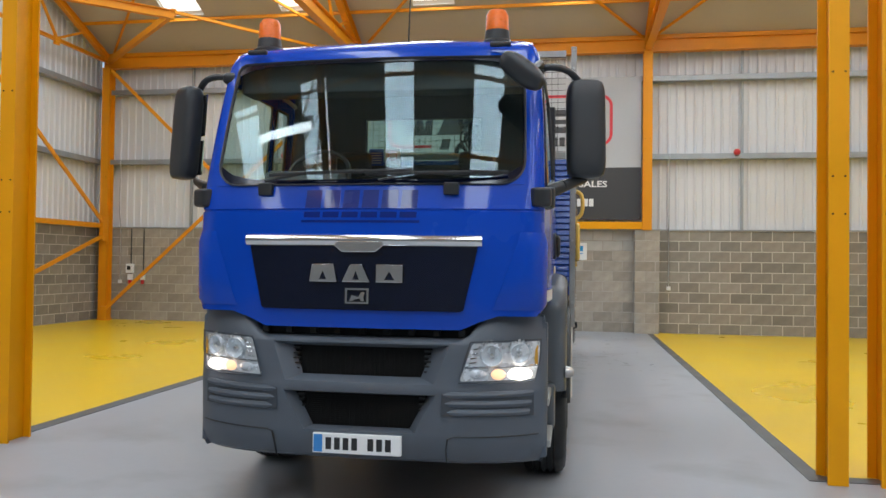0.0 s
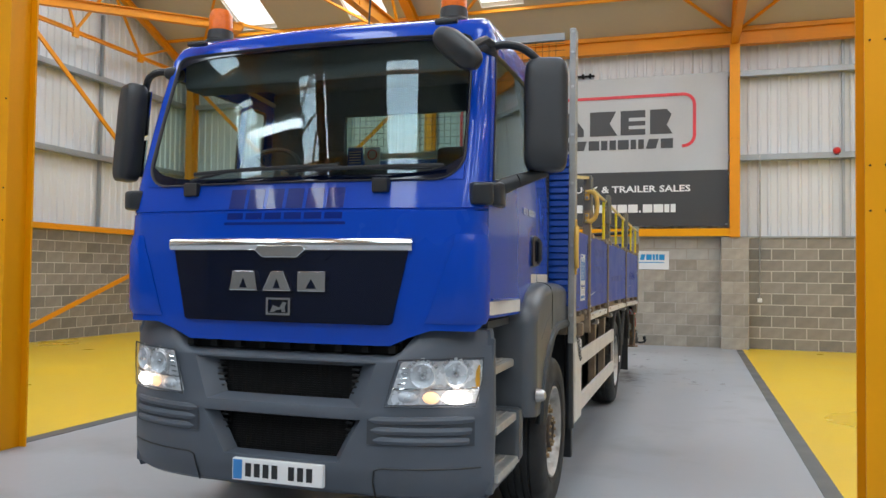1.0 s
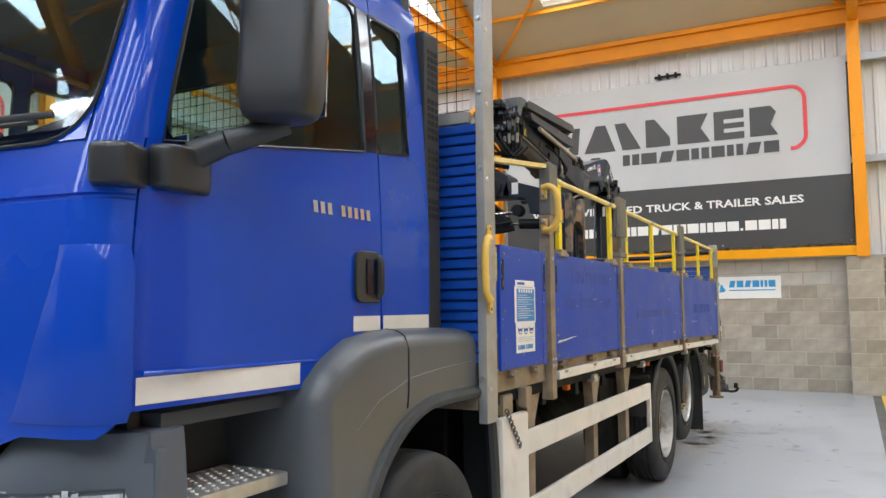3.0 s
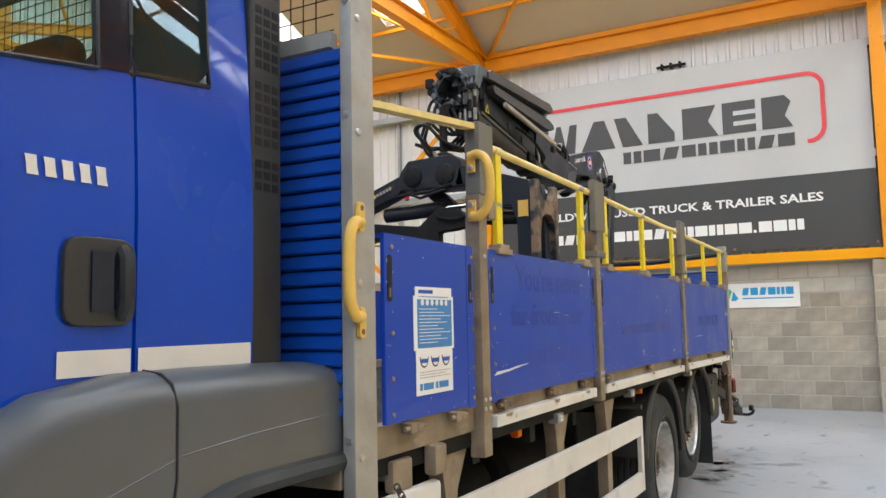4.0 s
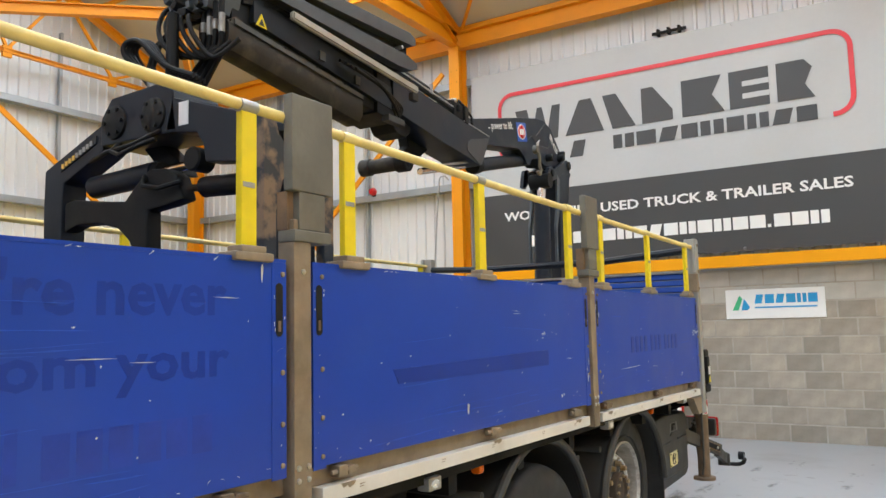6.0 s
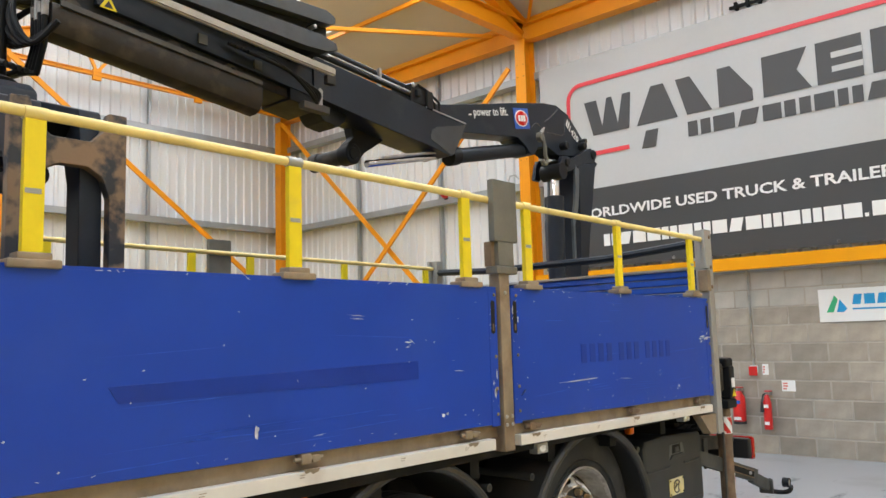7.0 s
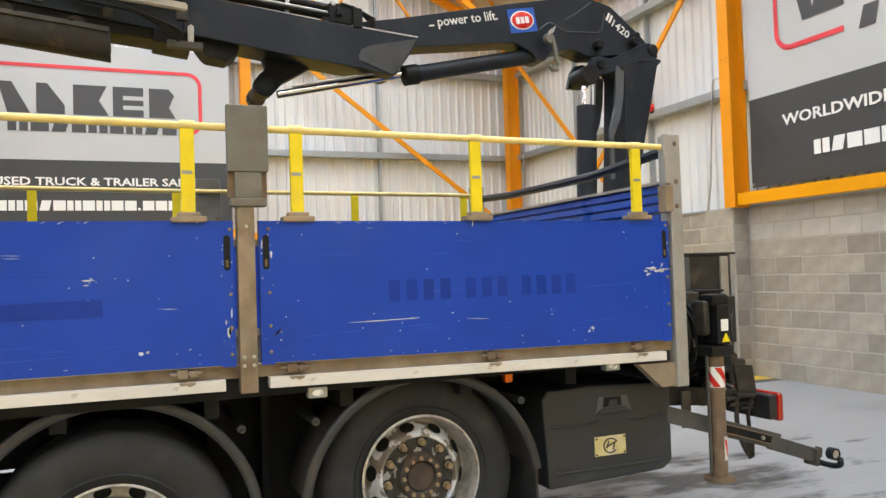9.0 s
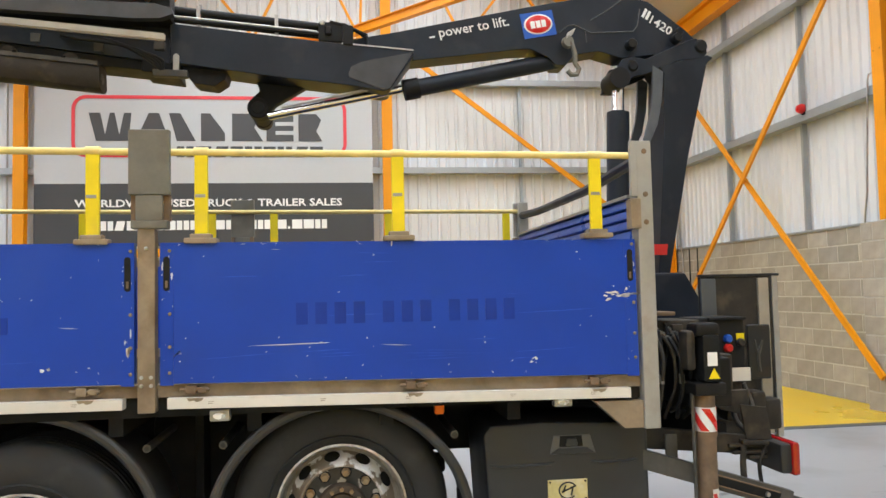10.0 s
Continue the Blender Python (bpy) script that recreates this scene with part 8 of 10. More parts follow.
# lamps under the deck edge
for y in (3.35, 5.45, 7.76):
    part("side_lamp", box(bmesh.new(), 1.115, 1.16, y - 0.023, y + 0.023, 1.012, 1.07, 0.012), AMBER_LENS, bed, "amber side lamp")
for y in (3.7, 5.0, 6.80, 8.32):
    m_ob = part("work_lamp", box(bmesh.new(), 1.17, 1.222, y - 0.042, y + 0.042, 1.035, 1.083, 0.006), POST_GREY, bed, "small grey deck lamp")
    bm = bmesh.new()
    lathe(bm, [(0.0, 1.0), (0.004, 0.9), (0.008, 0.5), (0.009, 0.0)], (0, 0, 0), "x", 16)
    bmesh.ops.transform(bm, matrix=Matrix.Translation((1.2215, y, 1.058)) @ Matrix.Diagonal((1, 0.028, 0.016, 1)), verts=bm.verts)
    part("lamp_lens", bm, LAMP_BOWL, m_ob)

# side guard and white board
guard = part("side_guard", box(bmesh.new(), 1.185, 1.235, 2.155, 2.49, 0.39, 1.0, 0.02), CREAM, truck, "cream side guard with a board and two rails")
for z0, z1 in ((0.775, 0.895), (0.43, 0.55)):
    part("guard_rail", box(bmesh.new(), 1.195, 1.225, 2.49, 5.14, z0, z1, 0.006), CREAM, guard, "cream guard rail")
part("guard_end", box(bmesh.new(), 1.195, 1.225, 5.14, 5.19, 0.43, 0.895, 0.006), CREAM, guard)
for y in (2.62, 3.75, 4.55):
    bm = bmesh.new()
    prism(bm, [(y - 0.06, 1.06), (y + 0.14, 1.06), (y + 0.06, 0.92), (y + 0.05, 0.42), (y - 0.03, 0.42), (y - 0.03, 0.92)], "x", 1.13, 1.19)
    part("guard_bracket", bm, POST, guard, "rusty guard bracket")
bm = bmesh.new()
for k in range(14):
    a = Vector((1.245, 2.18 + 0.012 * k, 1.03 - 0.014 * k))
    tube(bm, [a + Vector((0.0, 0.011 * math.cos(t), 0.011 * math.sin(t))) if k % 2 else a + Vector((0.011 * math.cos(t), 0, 0.011 * math.sin(t))) for t in [q * math.pi / 4 for q in range(8)]], 0.003, 5, closed=True)
part("safety_chain", bm, GRIMY, guard)
part("front_bracket", box(bmesh.new(), 1.15, 1.22, 2.2, 2.32, 1.0, 1.1, 0.01), POST, guard)
part("front_bracket", box(bmesh.new(), 1.2, 1.25, 2.42, 2.5, 1.02, 1.12, 0.01), POST, guard)

# far side guard
bm = bmesh.new()
for z0, z1 in ((0.775, 0.895), (0.43, 0.55)):
    box(bm, -1.225, -1.195, 2.47, 5.14, z0, z1)
for y in (2.6, 4.9):
    box(bm, -1.195, -1.15, y, y + 0.06, 0.43, 1.06)
part("far_side_guard", bm, CREAM, truck)

# tool box behind the rear axle
bm = bmesh.new()
prism(bm, [(7.99, 0.44), (7.965, 0.90), (8.0, 0.945), (8.24, 0.952), (8.73, 0.935), (8.765, 0.905), (8.765, 0.50), (8.70, 0.46)], "x", 0.62, 1.105, 0.028)
tool = part("tool_box", bm, TOOLBOX, truck, "black moulded plastic tool box behind the rear wheel")
bm = bmesh.new()
prism(bm, [(8.28, 0.80), (8.50, 0.80), (8.475, 0.885), (8.30, 0.885)], "x", 1.101, 1.107, 0.002)
part("latch", bm, ARCH, tool)
# dark plate laid on the latch: the well's shade is painted, not hollowed out
bm = bmesh.new()
prism(bm, [(8.325, 0.832), (8.44, 0.832), (8.435, 0.882), (8.33, 0.882)], "x", 1.105, 1.109, 0.001)
part("latch_well", bm, DARK, tool)
bm = bmesh.new()
prism(bm, [(8.28, 0.80), (8.50, 0.80), (8.46, 0.826), (8.32, 0.826)], "x", 1.105, 1.117, 0.004)
part("latch_lip", bm, TOOLBOX, tool)
bm = bmesh.new()
prism(bm, [(8.355, 0.836), (8.415, 0.836), (8.408, 0.868), (8.362, 0.868)], "x", 1.107, 1.114, 0.003)
part("latch_grip", bm, TOOLBOX, tool)
for z, y0, y1 in ((0.755, 8.0, 8.30), (0.755, 8.48, 8.70), (0.52, 8.02, 8.7)):
    bm = bmesh.new()
    tube(bm, [(1.104, y0, z + 0.008), (1.106, y0 + 0.04, z), (1.106, y1 - 0.04, z), (1.104, y1, z + 0.006)], 0.007, 8)
    part("moulded_line", bm, TOOLBOX, tool)
pl = part("maker_plate", box(bmesh.new(), 1.105, 1.110, 8.265, 8.455, 0.582, 0.682, 0.002), material("yellowed_plate", (0.62, 0.52, 0.22), 0.5, vary=0.15, scale=20, dirt=(0.66, 0.64, 0.55), dirt_amount=0.6, dirt_scale=9), tool, "yellowed plate with a black round mark")
bm = bmesh.new()
tube(bm, [(1.1105, 8.36 + 0.042 * math.cos(a), 0.632 + 0.037 * math.sin(a)) for a in [0.5 + k * math.pi / 10 for k in range(17)]], 0.004, 6)
beam(bm, (1.1105, 8.33, 0.625), (1.1105, 8.40, 0.652), 0.003, 0.008)
beam(bm, (1.1105, 8.375, 0.608), (1.1105, 8.385, 0.648), 0.003, 0.007)
beam(bm, (1.1105, 8.335, 0.62), (1.1105, 8.35, 0.655), 0.003, 0.007)
part("plate_mark", bm, BLACK, pl)
for yy in (8.275, 8.445):
    for zz in (0.592, 0.672):
        bolt(1.110, yy, zz, 1, 0.005, DARK, pl)

# ---- truck: crane ----
LEAN_X, CRANE_X = 0.085, -0.33


def skew(bm):
    """The boom runs a few degrees off the truck's axis."""
    for v in bm.verts:
        v.co.x += CRANE_X + (9.6 - v.co.y) * LEAN_X
    return bm


def yz(name, pts, half, mat, parent, label="", bevel=0.012, off=0.0):
    bm = bmesh.new()
    prism(bm, pts, "x", off - half, off + half, bevel)
    return part(name, skew(bm), mat, parent, label)


def rod(name, a, b, r, mat, parent, label="", off=0.0, n=16):
    bm = bmesh.new()
    tube(bm, [(off, *a), (off, *b)], r, n)
    return part(name, skew(bm), mat, parent, label)


bm = bmesh.new()
prism(bm, [(9.0, 0.8), (9.78, 0.8), (9.78, 1.2), (9.62, 1.45), (9.50, 1.66), (9.15, 1.66), (9.0, 1.35)], "x", -0.30, 0.30, 0.02)
crane = part("loader_crane", skew(bm), CRANE, truck, "folded charcoal hydraulic loader crane with its boom over the load bed")
yz("column", [(9.40, 1.6), (9.465, 1.6), (9.47, 1.674), (9.628, 2.428), (9.795, 3.07), (9.845, 3.115), (9.80, 3.13), (9.55, 3.07), (9.435, 3.05), (9.478, 2.99), (9.45, 2.425), (9.388, 1.675)], 0.14, CRANE, crane, "tapered crane column", 0.008)
for s in (1, -1):
    yz("column_plate", [(9.394, 3.04), (9.47, 3.0), (9.45, 2.798), (9.415, 2.646), (9.35, 2.512), (9.345, 2.2), (9.312, 2.2), (9.313, 2.549), (9.366, 2.72), (9.383, 2.834)], 0.012, HEAD_PAINT, crane, off=s * 0.135, bevel=0.004)
inner = yz("main_boom", [(7.3, 2.99), (7.3, 3.115), (7.68, 3.195), (8.55, 3.405), (9.0, 3.505), (9.2, 3.53), (9.40, 3.49), (9.67, 3.305), (9.76, 3.225), (9.67, 3.225), (9.52, 3.14), (9.19, 3.095), (9.03, 3.135), (8.86, 3.10), (8.80, 3.03), (8.73, 3.03), (8.68, 3.08), (8.56, 3.128), (8.49, 3.122), (8.04, 3.055), (7.8, 3.02)], 0.095, CRANE, crane, "charcoal main boom", 0.006)
for pts in ([(8.764, 3.246), (8.824, 3.294), (8.863, 3.303), (8.922, 3.28), (8.98, 3.254), (9.282, 3.28), (9.316, 3.32), (9.337, 3.435)], [(8.983, 3.34), (9.085, 3.40), (9.168, 3.46), (9.22, 3.50)], [(8.941, 3.262), (8.95, 3.19)]):
    bm = bmesh.new()
    tube(bm, [(0.096, y, z) for y, z in pts], 0.0042, 6)
    part("boom_weld", skew(bm), JIB, inner)
for off in (0.125, -0.125):
    yz("link_plate", [(9.115, 2.90), (9.148, 3.02), (9.182, 3.075), (9.263, 3.095), (9.343, 3.08), (9.50, 3.15), (9.655, 3.22), (9.72, 3.24), (9.787, 3.195), (9.80, 3.14), (9.757, 3.105), (9.589, 3.08), (9.464, 3.035), (9.339, 2.978), (9.25, 2.955), (9.20, 2.90)], 0.018, CRANE, crane, "crane link plate", 0.005, off)
for y, z, r in ((9.254, 3.18, 0.036), (9.252, 3.032, 0.036), (9.752, 3.185, 0.046), (9.585, 3.238, 0.034), (9.60, 3.28, 0.026)):
    bm = bmesh.new()
    lathe(bm, [(-0.16, 0.0), (-0.16, r), (0.15, r), (0.16, r * 0.8), (0.16, 0.0)], (0, y, z), "x", 20)
    part("pivot_pin", skew(bm), CRANE_DARK, crane)
# lift cylinder beside the column
rod("lift_cylinder", (9.13, 1.75), (9.168, 2.735), 0.076, CRANE, crane, "upright lift cylinder", 0.06)
rod("cylinder_rod", (9.168, 2.735), (9.175, 2.96), 0.042, CHROME, crane, "bright piston rod", 0.06)
bm = bmesh.new()
lathe(bm, [(-0.1, 0.0), (-0.1, 0.07), (0.1, 0.07), (0.1, 0.0)], (0.06, 9.155, 2.945), "x", 18)
part("rod_eye", skew(bm), CRANE_DARK, crane)
# outer boom
outer = yz("outer_boom", [(6.36, 2.935), (6.36, 3.165), (7.2, 3.10), (7.79, 3.066), (7.792, 3.035), (7.64, 2.82), (7.60, 2.805), (7.40, 2.835), (7.0, 2.866)], 0.125, CRANE, crane, "outer boom box section", 0.006, 0.025)
yz("boom_edge", [(7.35, 3.095), (7.79, 3.072), (7.79, 3.064), (7.35, 3.087)], 0.004, STEEL, outer, "bright worn boom edge", 0.0, 0.150)
yz("wear_plate", [(7.391, 2.883), (7.388, 2.908), (7.406, 2.95), (7.468, 2.981), (7.785, 3.055), (7.64, 2.825), (7.60, 2.815)], 0.003, JIB, outer, "worn grey end plate", 0.001, 0.151)
yz("boom_belly", [(6.40, 2.94), (6.465, 2.85), (6.49, 2.83), (6.60, 2.818), (6.66, 2.86), (6.68, 2.93)], 0.09, CRANE_DARK, outer, "", 0.006)
yz("boom_lug", [(6.82, 2.90), (7.14, 2.87), (7.03, 2.80), (6.94, 2.745), (6.90, 2.695), (6.86, 2.662), (6.81, 2.662), (6.775, 2.70), (6.775, 2.745), (6.80, 2.79), (6.846, 2.83)], 0.04, CRANE_DARK, outer, "", 0.012, -0.075)
bm = bmesh.new()
lathe(bm, [(-0.43, 0.0), (-0.43, 0.05), (-0.42, 0.059), (-0.345, 0.059), (-0.34, 0.051), (-0.115, 0.051), (-0.115, 0.0)], (0, 6.835, 2.724), "x", 20)
part("lug_pin", skew(bm), BROWN_DUST, outer, "long grimy pin through the boom lug")
bm = bmesh.new()
lathe(bm, [(-0.118, 0.0), (-0.118, 0.066), (-0.034, 0.066), (-0.028, 0.058), (-0.028, 0.04), (-0.022, 0.036), (-0.022, 0.0)], (0, 6.835, 2.724), "x", 20)
part("lug_eye", skew(bm), CRANE_DARK, outer)
rod("jib_cylinder", (7.75, 2.85), (8.78, 3.085), 0.055, CRANE, crane, "jib cylinder", 0.02)
rod("cylinder_collar", (7.735, 2.846), (7.83, 2.868), 0.066, CRANE_DARK, crane, "", 0.02)
rod("jib_rod", (6.90, 2.66), (7.76, 2.865), 0.024, CHROME, crane, "bright jib piston rod", 0.02)
rod("jib_pipe", (6.98, 2.70), (7.6, 2.85), 0.011, STEEL, crane, "", 0.09)
rod("hose_pipe", (6.30, 3.275), (7.26, 3.21), 0.027, CRANE_DARK, outer, "", 0.06)
rod("hose_pipe", (6.30, 3.20), (7.25, 3.145), 0.013, CRANE_DARK, outer, "", 0.12)
rod("hose_pipe", (6.30, 3.215), (7.2, 3.16), 0.006, STEEL, outer, "", 0.14)
rod("hose_pipe", (6.30, 3.26), (7.3, 3.19), 0.02, CRANE_DARK, outer, "", -0.05)
for y in (6.5, 6.95):
    yz("pipe_clip", [(y, 3.18 - 0.06 * (y - 6.36)), (y + 0.02, 3.18 - 0.06 * (y - 6.36)), (y + 0.02, 3.30 - 0.06 * (y - 6.36)), (y, 3.30 - 0.06 * (y - 6.36))], 0.012, STEEL, outer, "", 0.0, 0.09)
bm = bmesh.new()
box(bm, -0.08, 0.14, 7.21, 7.38, 3.10, 3.225, 0.012)
valve = part("valve_block", skew(bm), CRANE_DARK, outer, "hydraulic valve block with hoses")
for y0, y1, z0, z1, x1 in ((7.355, 7.42, 3.08, 3.205, 0.16), (7.22, 7.25, 3.20, 3.232, 0.15), (7.25, 7.29, 3.14, 3.19, 0.165)):
    bm = bmesh.new()
    box(bm, x1 - 0.08, x1, y0, y1, z0, z1, 0.01)
    part("valve_cap", skew(bm), CRANE_DARK if z0 < 3.2 else STEEL, valve)
for k, dx in enumerate((0.06, 0.1, 0.14)):
    bm = bmesh.new()
    tube(bm, [(dx, 7.28, 3.225), (dx, 7.38, 3.225 - 0.01 * k), (dx, 7.46, 3.19 - 0.01 * k), (dx, 7.50, 3.155), (dx, 7.505, 3.085)], 0.009, 8)
    part("valve_hose", skew(bm), CRANE_DARK, valve)
bm = bmesh.new()
box(bm, 0.12, 0.172, 6.27, 6.46, 2.845, 2.885, 0.004)
part("boom_catch", skew(bm), GRIMY, outer, "worn steel boom catch")
bm = bmesh.new()
prism(bm, [(6.38, 2.86), (6.41, 2.86), (6.415, 2.97), (6.398, 2.985), (6.38, 2.97)], "x", 0.152, 0.166, 0.003)
part("catch_lever", skew(bm), POST_GREY, outer)
# extension sections towards the cab, rising slightly
tele = yz("extension_boom", [(5.0, 2.98), (5.0, 3.26), (6.38, 3.19), (6.38, 2.88)], 0.11, CRANE_DARK, crane, "black telescopic boom sections", 0.008)
yz("extension_side", [(5.12, 3.05), (5.12, 3.18), (6.36, 3.07), (6.36, 2.93)], 0.02, CRANE, tele, "", 0.004, 0.12)
yz("extension_clamp", [(6.2, 2.88), (6.2, 3.16), (6.36, 3.14), (6.40, 2.86)], 0.135, CRANE_DARK, tele, "", 0.008)
for y, z in ((5.62, 3.06), (5.95, 3.02)):
    bm = bmesh.new()
    box(bm, 0.14, 0.152, y, y + 0.05, z - 0.04, z + 0.01, 0.002)
    part("tape_mark", skew(bm), GRIMY, tele, "dirty tape mark")
bm = bmesh.new()
prism(bm, [(5.06, 3.12), (5.08, 3.30), (5.16, 3.345), (6.32, 3.37), (6.38, 3.35), (6.38, 3.16), (6.30, 3.14), (5.3, 3.17)], "x", 0.05, 0.185, 0.004)
upper = part("upper_jib", bm, CRANE_DARK, tele, "folded upper jib with two grey side bars")
for pts in ([(5.10, 3.27), (5.10, 3.32), (5.14, 3.345), (6.34, 3.372), (6.395, 3.345), (6.395, 3.31), (6.36, 3.295)], [(5.20, 3.185), (5.17, 3.215), (5.18, 3.245), (6.30, 3.225), (6.40, 3.20), (6.41, 3.165), (6.34, 3.14), (6.2, 3.135)]):
    bm = bmesh.new()
    prism(bm, pts, "x", 0.185, 0.245, 0.003)
    part("jib_bar", bm, JIB, upper, "worn grey jib bar")
bm = bmesh.new()
lathe(bm, [(0.185, 0.0), (0.185, 0.012), (0.24, 0.012), (0.242, 0.0)], (0, 6.26, 3.262), "x", 10)
part("jib_pin", bm, STEEL, upper)
# sloping cover over the hoses at the jib's end
bm = bmesh.new()
prism(bm, [(4.90, 3.19), (4.98, 3.345), (5.12, 3.345), (5.10, 3.28), (5.04, 3.27), (4.98, 3.17)], "x", 0.04, 0.225, 0.004)
part("jib_end_cover", bm, HEAD_PAINT, upper, "blue-grey jib end cover")
bm = bmesh.new()
beam(bm, (0.285, 5.27, 3.112), (0.262, 6.37, 3.022), 0.03, 0.045)
bmesh.ops.bevel(bm, geom=list(bm.edges), offset=0.008, segments=2, affect="EDGES")
part("guide_bar", bm, GUIDE, tele, "pale bare steel guide bar")
for k in range(4):
    bm = bmesh.new()
    tube(bm, eased([(0.16 + 0.012 * k, 5.78 + 0.03 * k, 3.06 - 0.01 * k), (0.175, 6.0 + 0.03 * k, 3.04 - 0.01 * k), (0.18, 6.15 + 0.03 * k, 2.99 - 0.01 * k), (0.175, 6.26 + 0.025 * k, 2.92), (0.16, 6.33, 2.87)]), 0.010, 8)
    part("joint_hose", bm, CRANE_DARK, tele)
part("guide_hook", box(bmesh.new(), 0.24, 0.275, 6.31, 6.37, 2.95, 3.0, 0.006), BROWN_DUST, tele)
lower = []
for y, zt, zb in ((4.92, 2.985, 2.855), (5.985, 2.90, 2.755)):
    h = zt - zb
    lower.append([(0.03, y, zt), (0.165, y, zt), (0.175, y, zt - 0.02), (0.175, y, zb + 0.35 * h), (0.15, y, zb + 0.08 * h), (0.11, y, zb), (0.06, y, zb), (0.02, y, zb + 0.2 * h)])
bm = bmesh.new()
ends = [[bm.verts.new(p) for p in ring] for ring in lower]
for k in range(8):
    bm.faces.new((ends[0][k], ends[0][(k + 1) % 8], ends[1][(k + 1) % 8], ends[1][k]))
bm.faces.new(list(reversed(ends[0]))), bm.faces.new(ends[1])
part("lower_tube", skew(bm), BROWN_DUST, tele, "grimy flat-sided lower tube")
rod("tube_bore", (5.984, 2.83), (5.988, 2.83), 0.03, BLACK, tele, "", 0.11)
yz("tube_cover", [(4.95, 2.998), (5.98, 2.915), (5.98, 2.89), (4.95, 2.972)], 0.006, GRIMY, tele, "grimy steel cover strip", 0.002, 0.179)
for y in (5.02, 5.5, 5.82):
    bm = bmesh.new()
    lathe(bm, [(-0.03, 0.0), (-0.03, 0.045), (0.03, 0.045), (0.03, 0.0)], (0.10, y, 3.0 - 0.08 * (y - 4.95)), "x", 14)
    part("tube_roller", skew(bm), BROWN_DUST, tele)
for y in (5.3, 5.55, 5.8):
    bm = bmesh.new()
    lathe(bm, [(0.0, 0.0), (0.0, 0.012), (0.01, 0.012), (0.01, 0.0)], (0.178, y, 2.994 - 0.08 * (y - 4.95)), "z", 8)
    part("cover_bolt", skew(bm), DARK, tele)
# open boom head
ring = [(-0.14, 3.04), (-0.18, 3.17), (-0.10, 3.285), (0.06, 3.285), (0.13, 3.17), (0.10, 3.04)]
bm = bmesh.new()
lo = [[bm.verts.new((x * k, y, 3.165 + (z - 3.165) * k)) for x, z in ring] for k, y in ((1.0, 4.86), (1.0, 5.05), (0.74, 5.05), (0.74, 4.86))]
for a, b in zip(lo, lo[1:] + lo[:1]):
    for q in range(6):
        bm.faces.new((a[q], a[(q + 1) % 6], b[(q + 1) % 6], b[q]))
part("boom_head", skew(bm), HEAD_PAINT, tele, "open blue-grey boom head", 20)
for a in ((-0.12, 0.02, 4.86, 4.92, 3.285, 3.32), (-0.22, -0.16, 4.84, 4.90, 3.19, 3.26), (0.04, 0.15, 4.92, 5.08, 3.24, 3.33)):
    bm = bmesh.new()
    box(bm, a[0], a[1], a[2], a[3], a[4], a[5], 0.01)
    part("head_bracket", skew(bm), HEAD_PAINT if a[0] > 0 else CRANE_DARK, tele)
for k, dx in enumerate((0.03, 0.07, 0.105, 0.145)):
    bm = bmesh.new()
    tube(bm, [(dx + 0.02, 5.04, 3.27), (dx + 0.06, 4.93, 3.25), (dx + 0.075, 4.90, 3.15), (dx + 0.075, 4.90, 2.92), (dx + 0.05, 4.91, 2.82), (dx - 0.05, 4.92, 2.755 - 0.012 * k), (dx - 0.18, 4.90, 2.76), (dx - 0.27, 4.85, 2.80 - 0.02 * k)], 0.013, 8)
    hose = part("hydraulic_hose", bm, CRANE_DARK, tele, "looping black hydraulic hose")
    for z in ((3.12, 2.99, 2.95) if k % 2 else (3.10, 2.97)):
        bm = bmesh.new()
        tube(bm, [(dx + 0.075, 4.90, z + 0.02), (dx + 0.075, 4.90, z - 0.025)], 0.0152, 8)
        part("hose_coupling", bm, HOSE_END, hose, "grey hose coupling")
rng = random.Random(8)
for k in range(14):
    a = 2 * math.pi * k / 14 + rng.uniform(-0.15, 0.15)
    r = rng.uniform(0.105, 0.15)
    bm = bmesh.new()
    w = rng.uniform(0.012, 0.03)
    box(bm, -w, w, -0.04, rng.uniform(0.02, 0.12), -0.018, rng.uniform(0.012, 0.035), 0.006, Matrix.Translation((-0.02 + r * math.cos(a), 4.87, 3.165 + 0.9 * r * math.sin(a))) @ pose(0, 0, 0, 0, math.degrees(-a) + 90, 0))
    part("head_fitting", skew(bm), rng.choice((CRANE_DARK, CRANE_DARK, BROWN_DUST, HEAD_PAINT)), tele)
for k in range(5):
    x0 = -0.16 + 0.05 * k
    bm = bmesh.new()
    tube(bm, eased([(x0, 5.0, 3.12), (x0 - 0.02, 4.88, 3.10 - 0.02 * k), (x0 - 0.03, 4.83, 3.0), (x0 + 0.02, 4.82, 2.90), (x0 + 0.10, 4.86, 2.84 - 0.01 * k), (x0 + 0.2, 4.92, 2.88)], 5), 0.012, 8)
    part("head_hose", skew(bm), CRANE_DARK, tele)
for k, dx in enumerate((-0.13, -0.16)):
    bm = bmesh.new()
    tube(bm, [(dx + 0.18, 4.92, 3.02), (dx + 0.06, 4.88, 2.99), (dx, 4.85, 2.92), (dx - 0.02, 4.83, 2.82), (dx + 0.03, 4.82, 2.72), (dx + 0.09, 4.80, 2.66)], 0.012, 8)
    part("grab_hose", bm, CRANE_DARK, tele)
bm = bmesh.new()
prism(bm, [(5.13, 3.04), (5.21, 3.04), (5.17, 3.105)], "x", 0.141, 0.144)
part("warning_triangle", skew(bm), YELLOW, tele, "yellow warning triangle")
bm = bmesh.new()
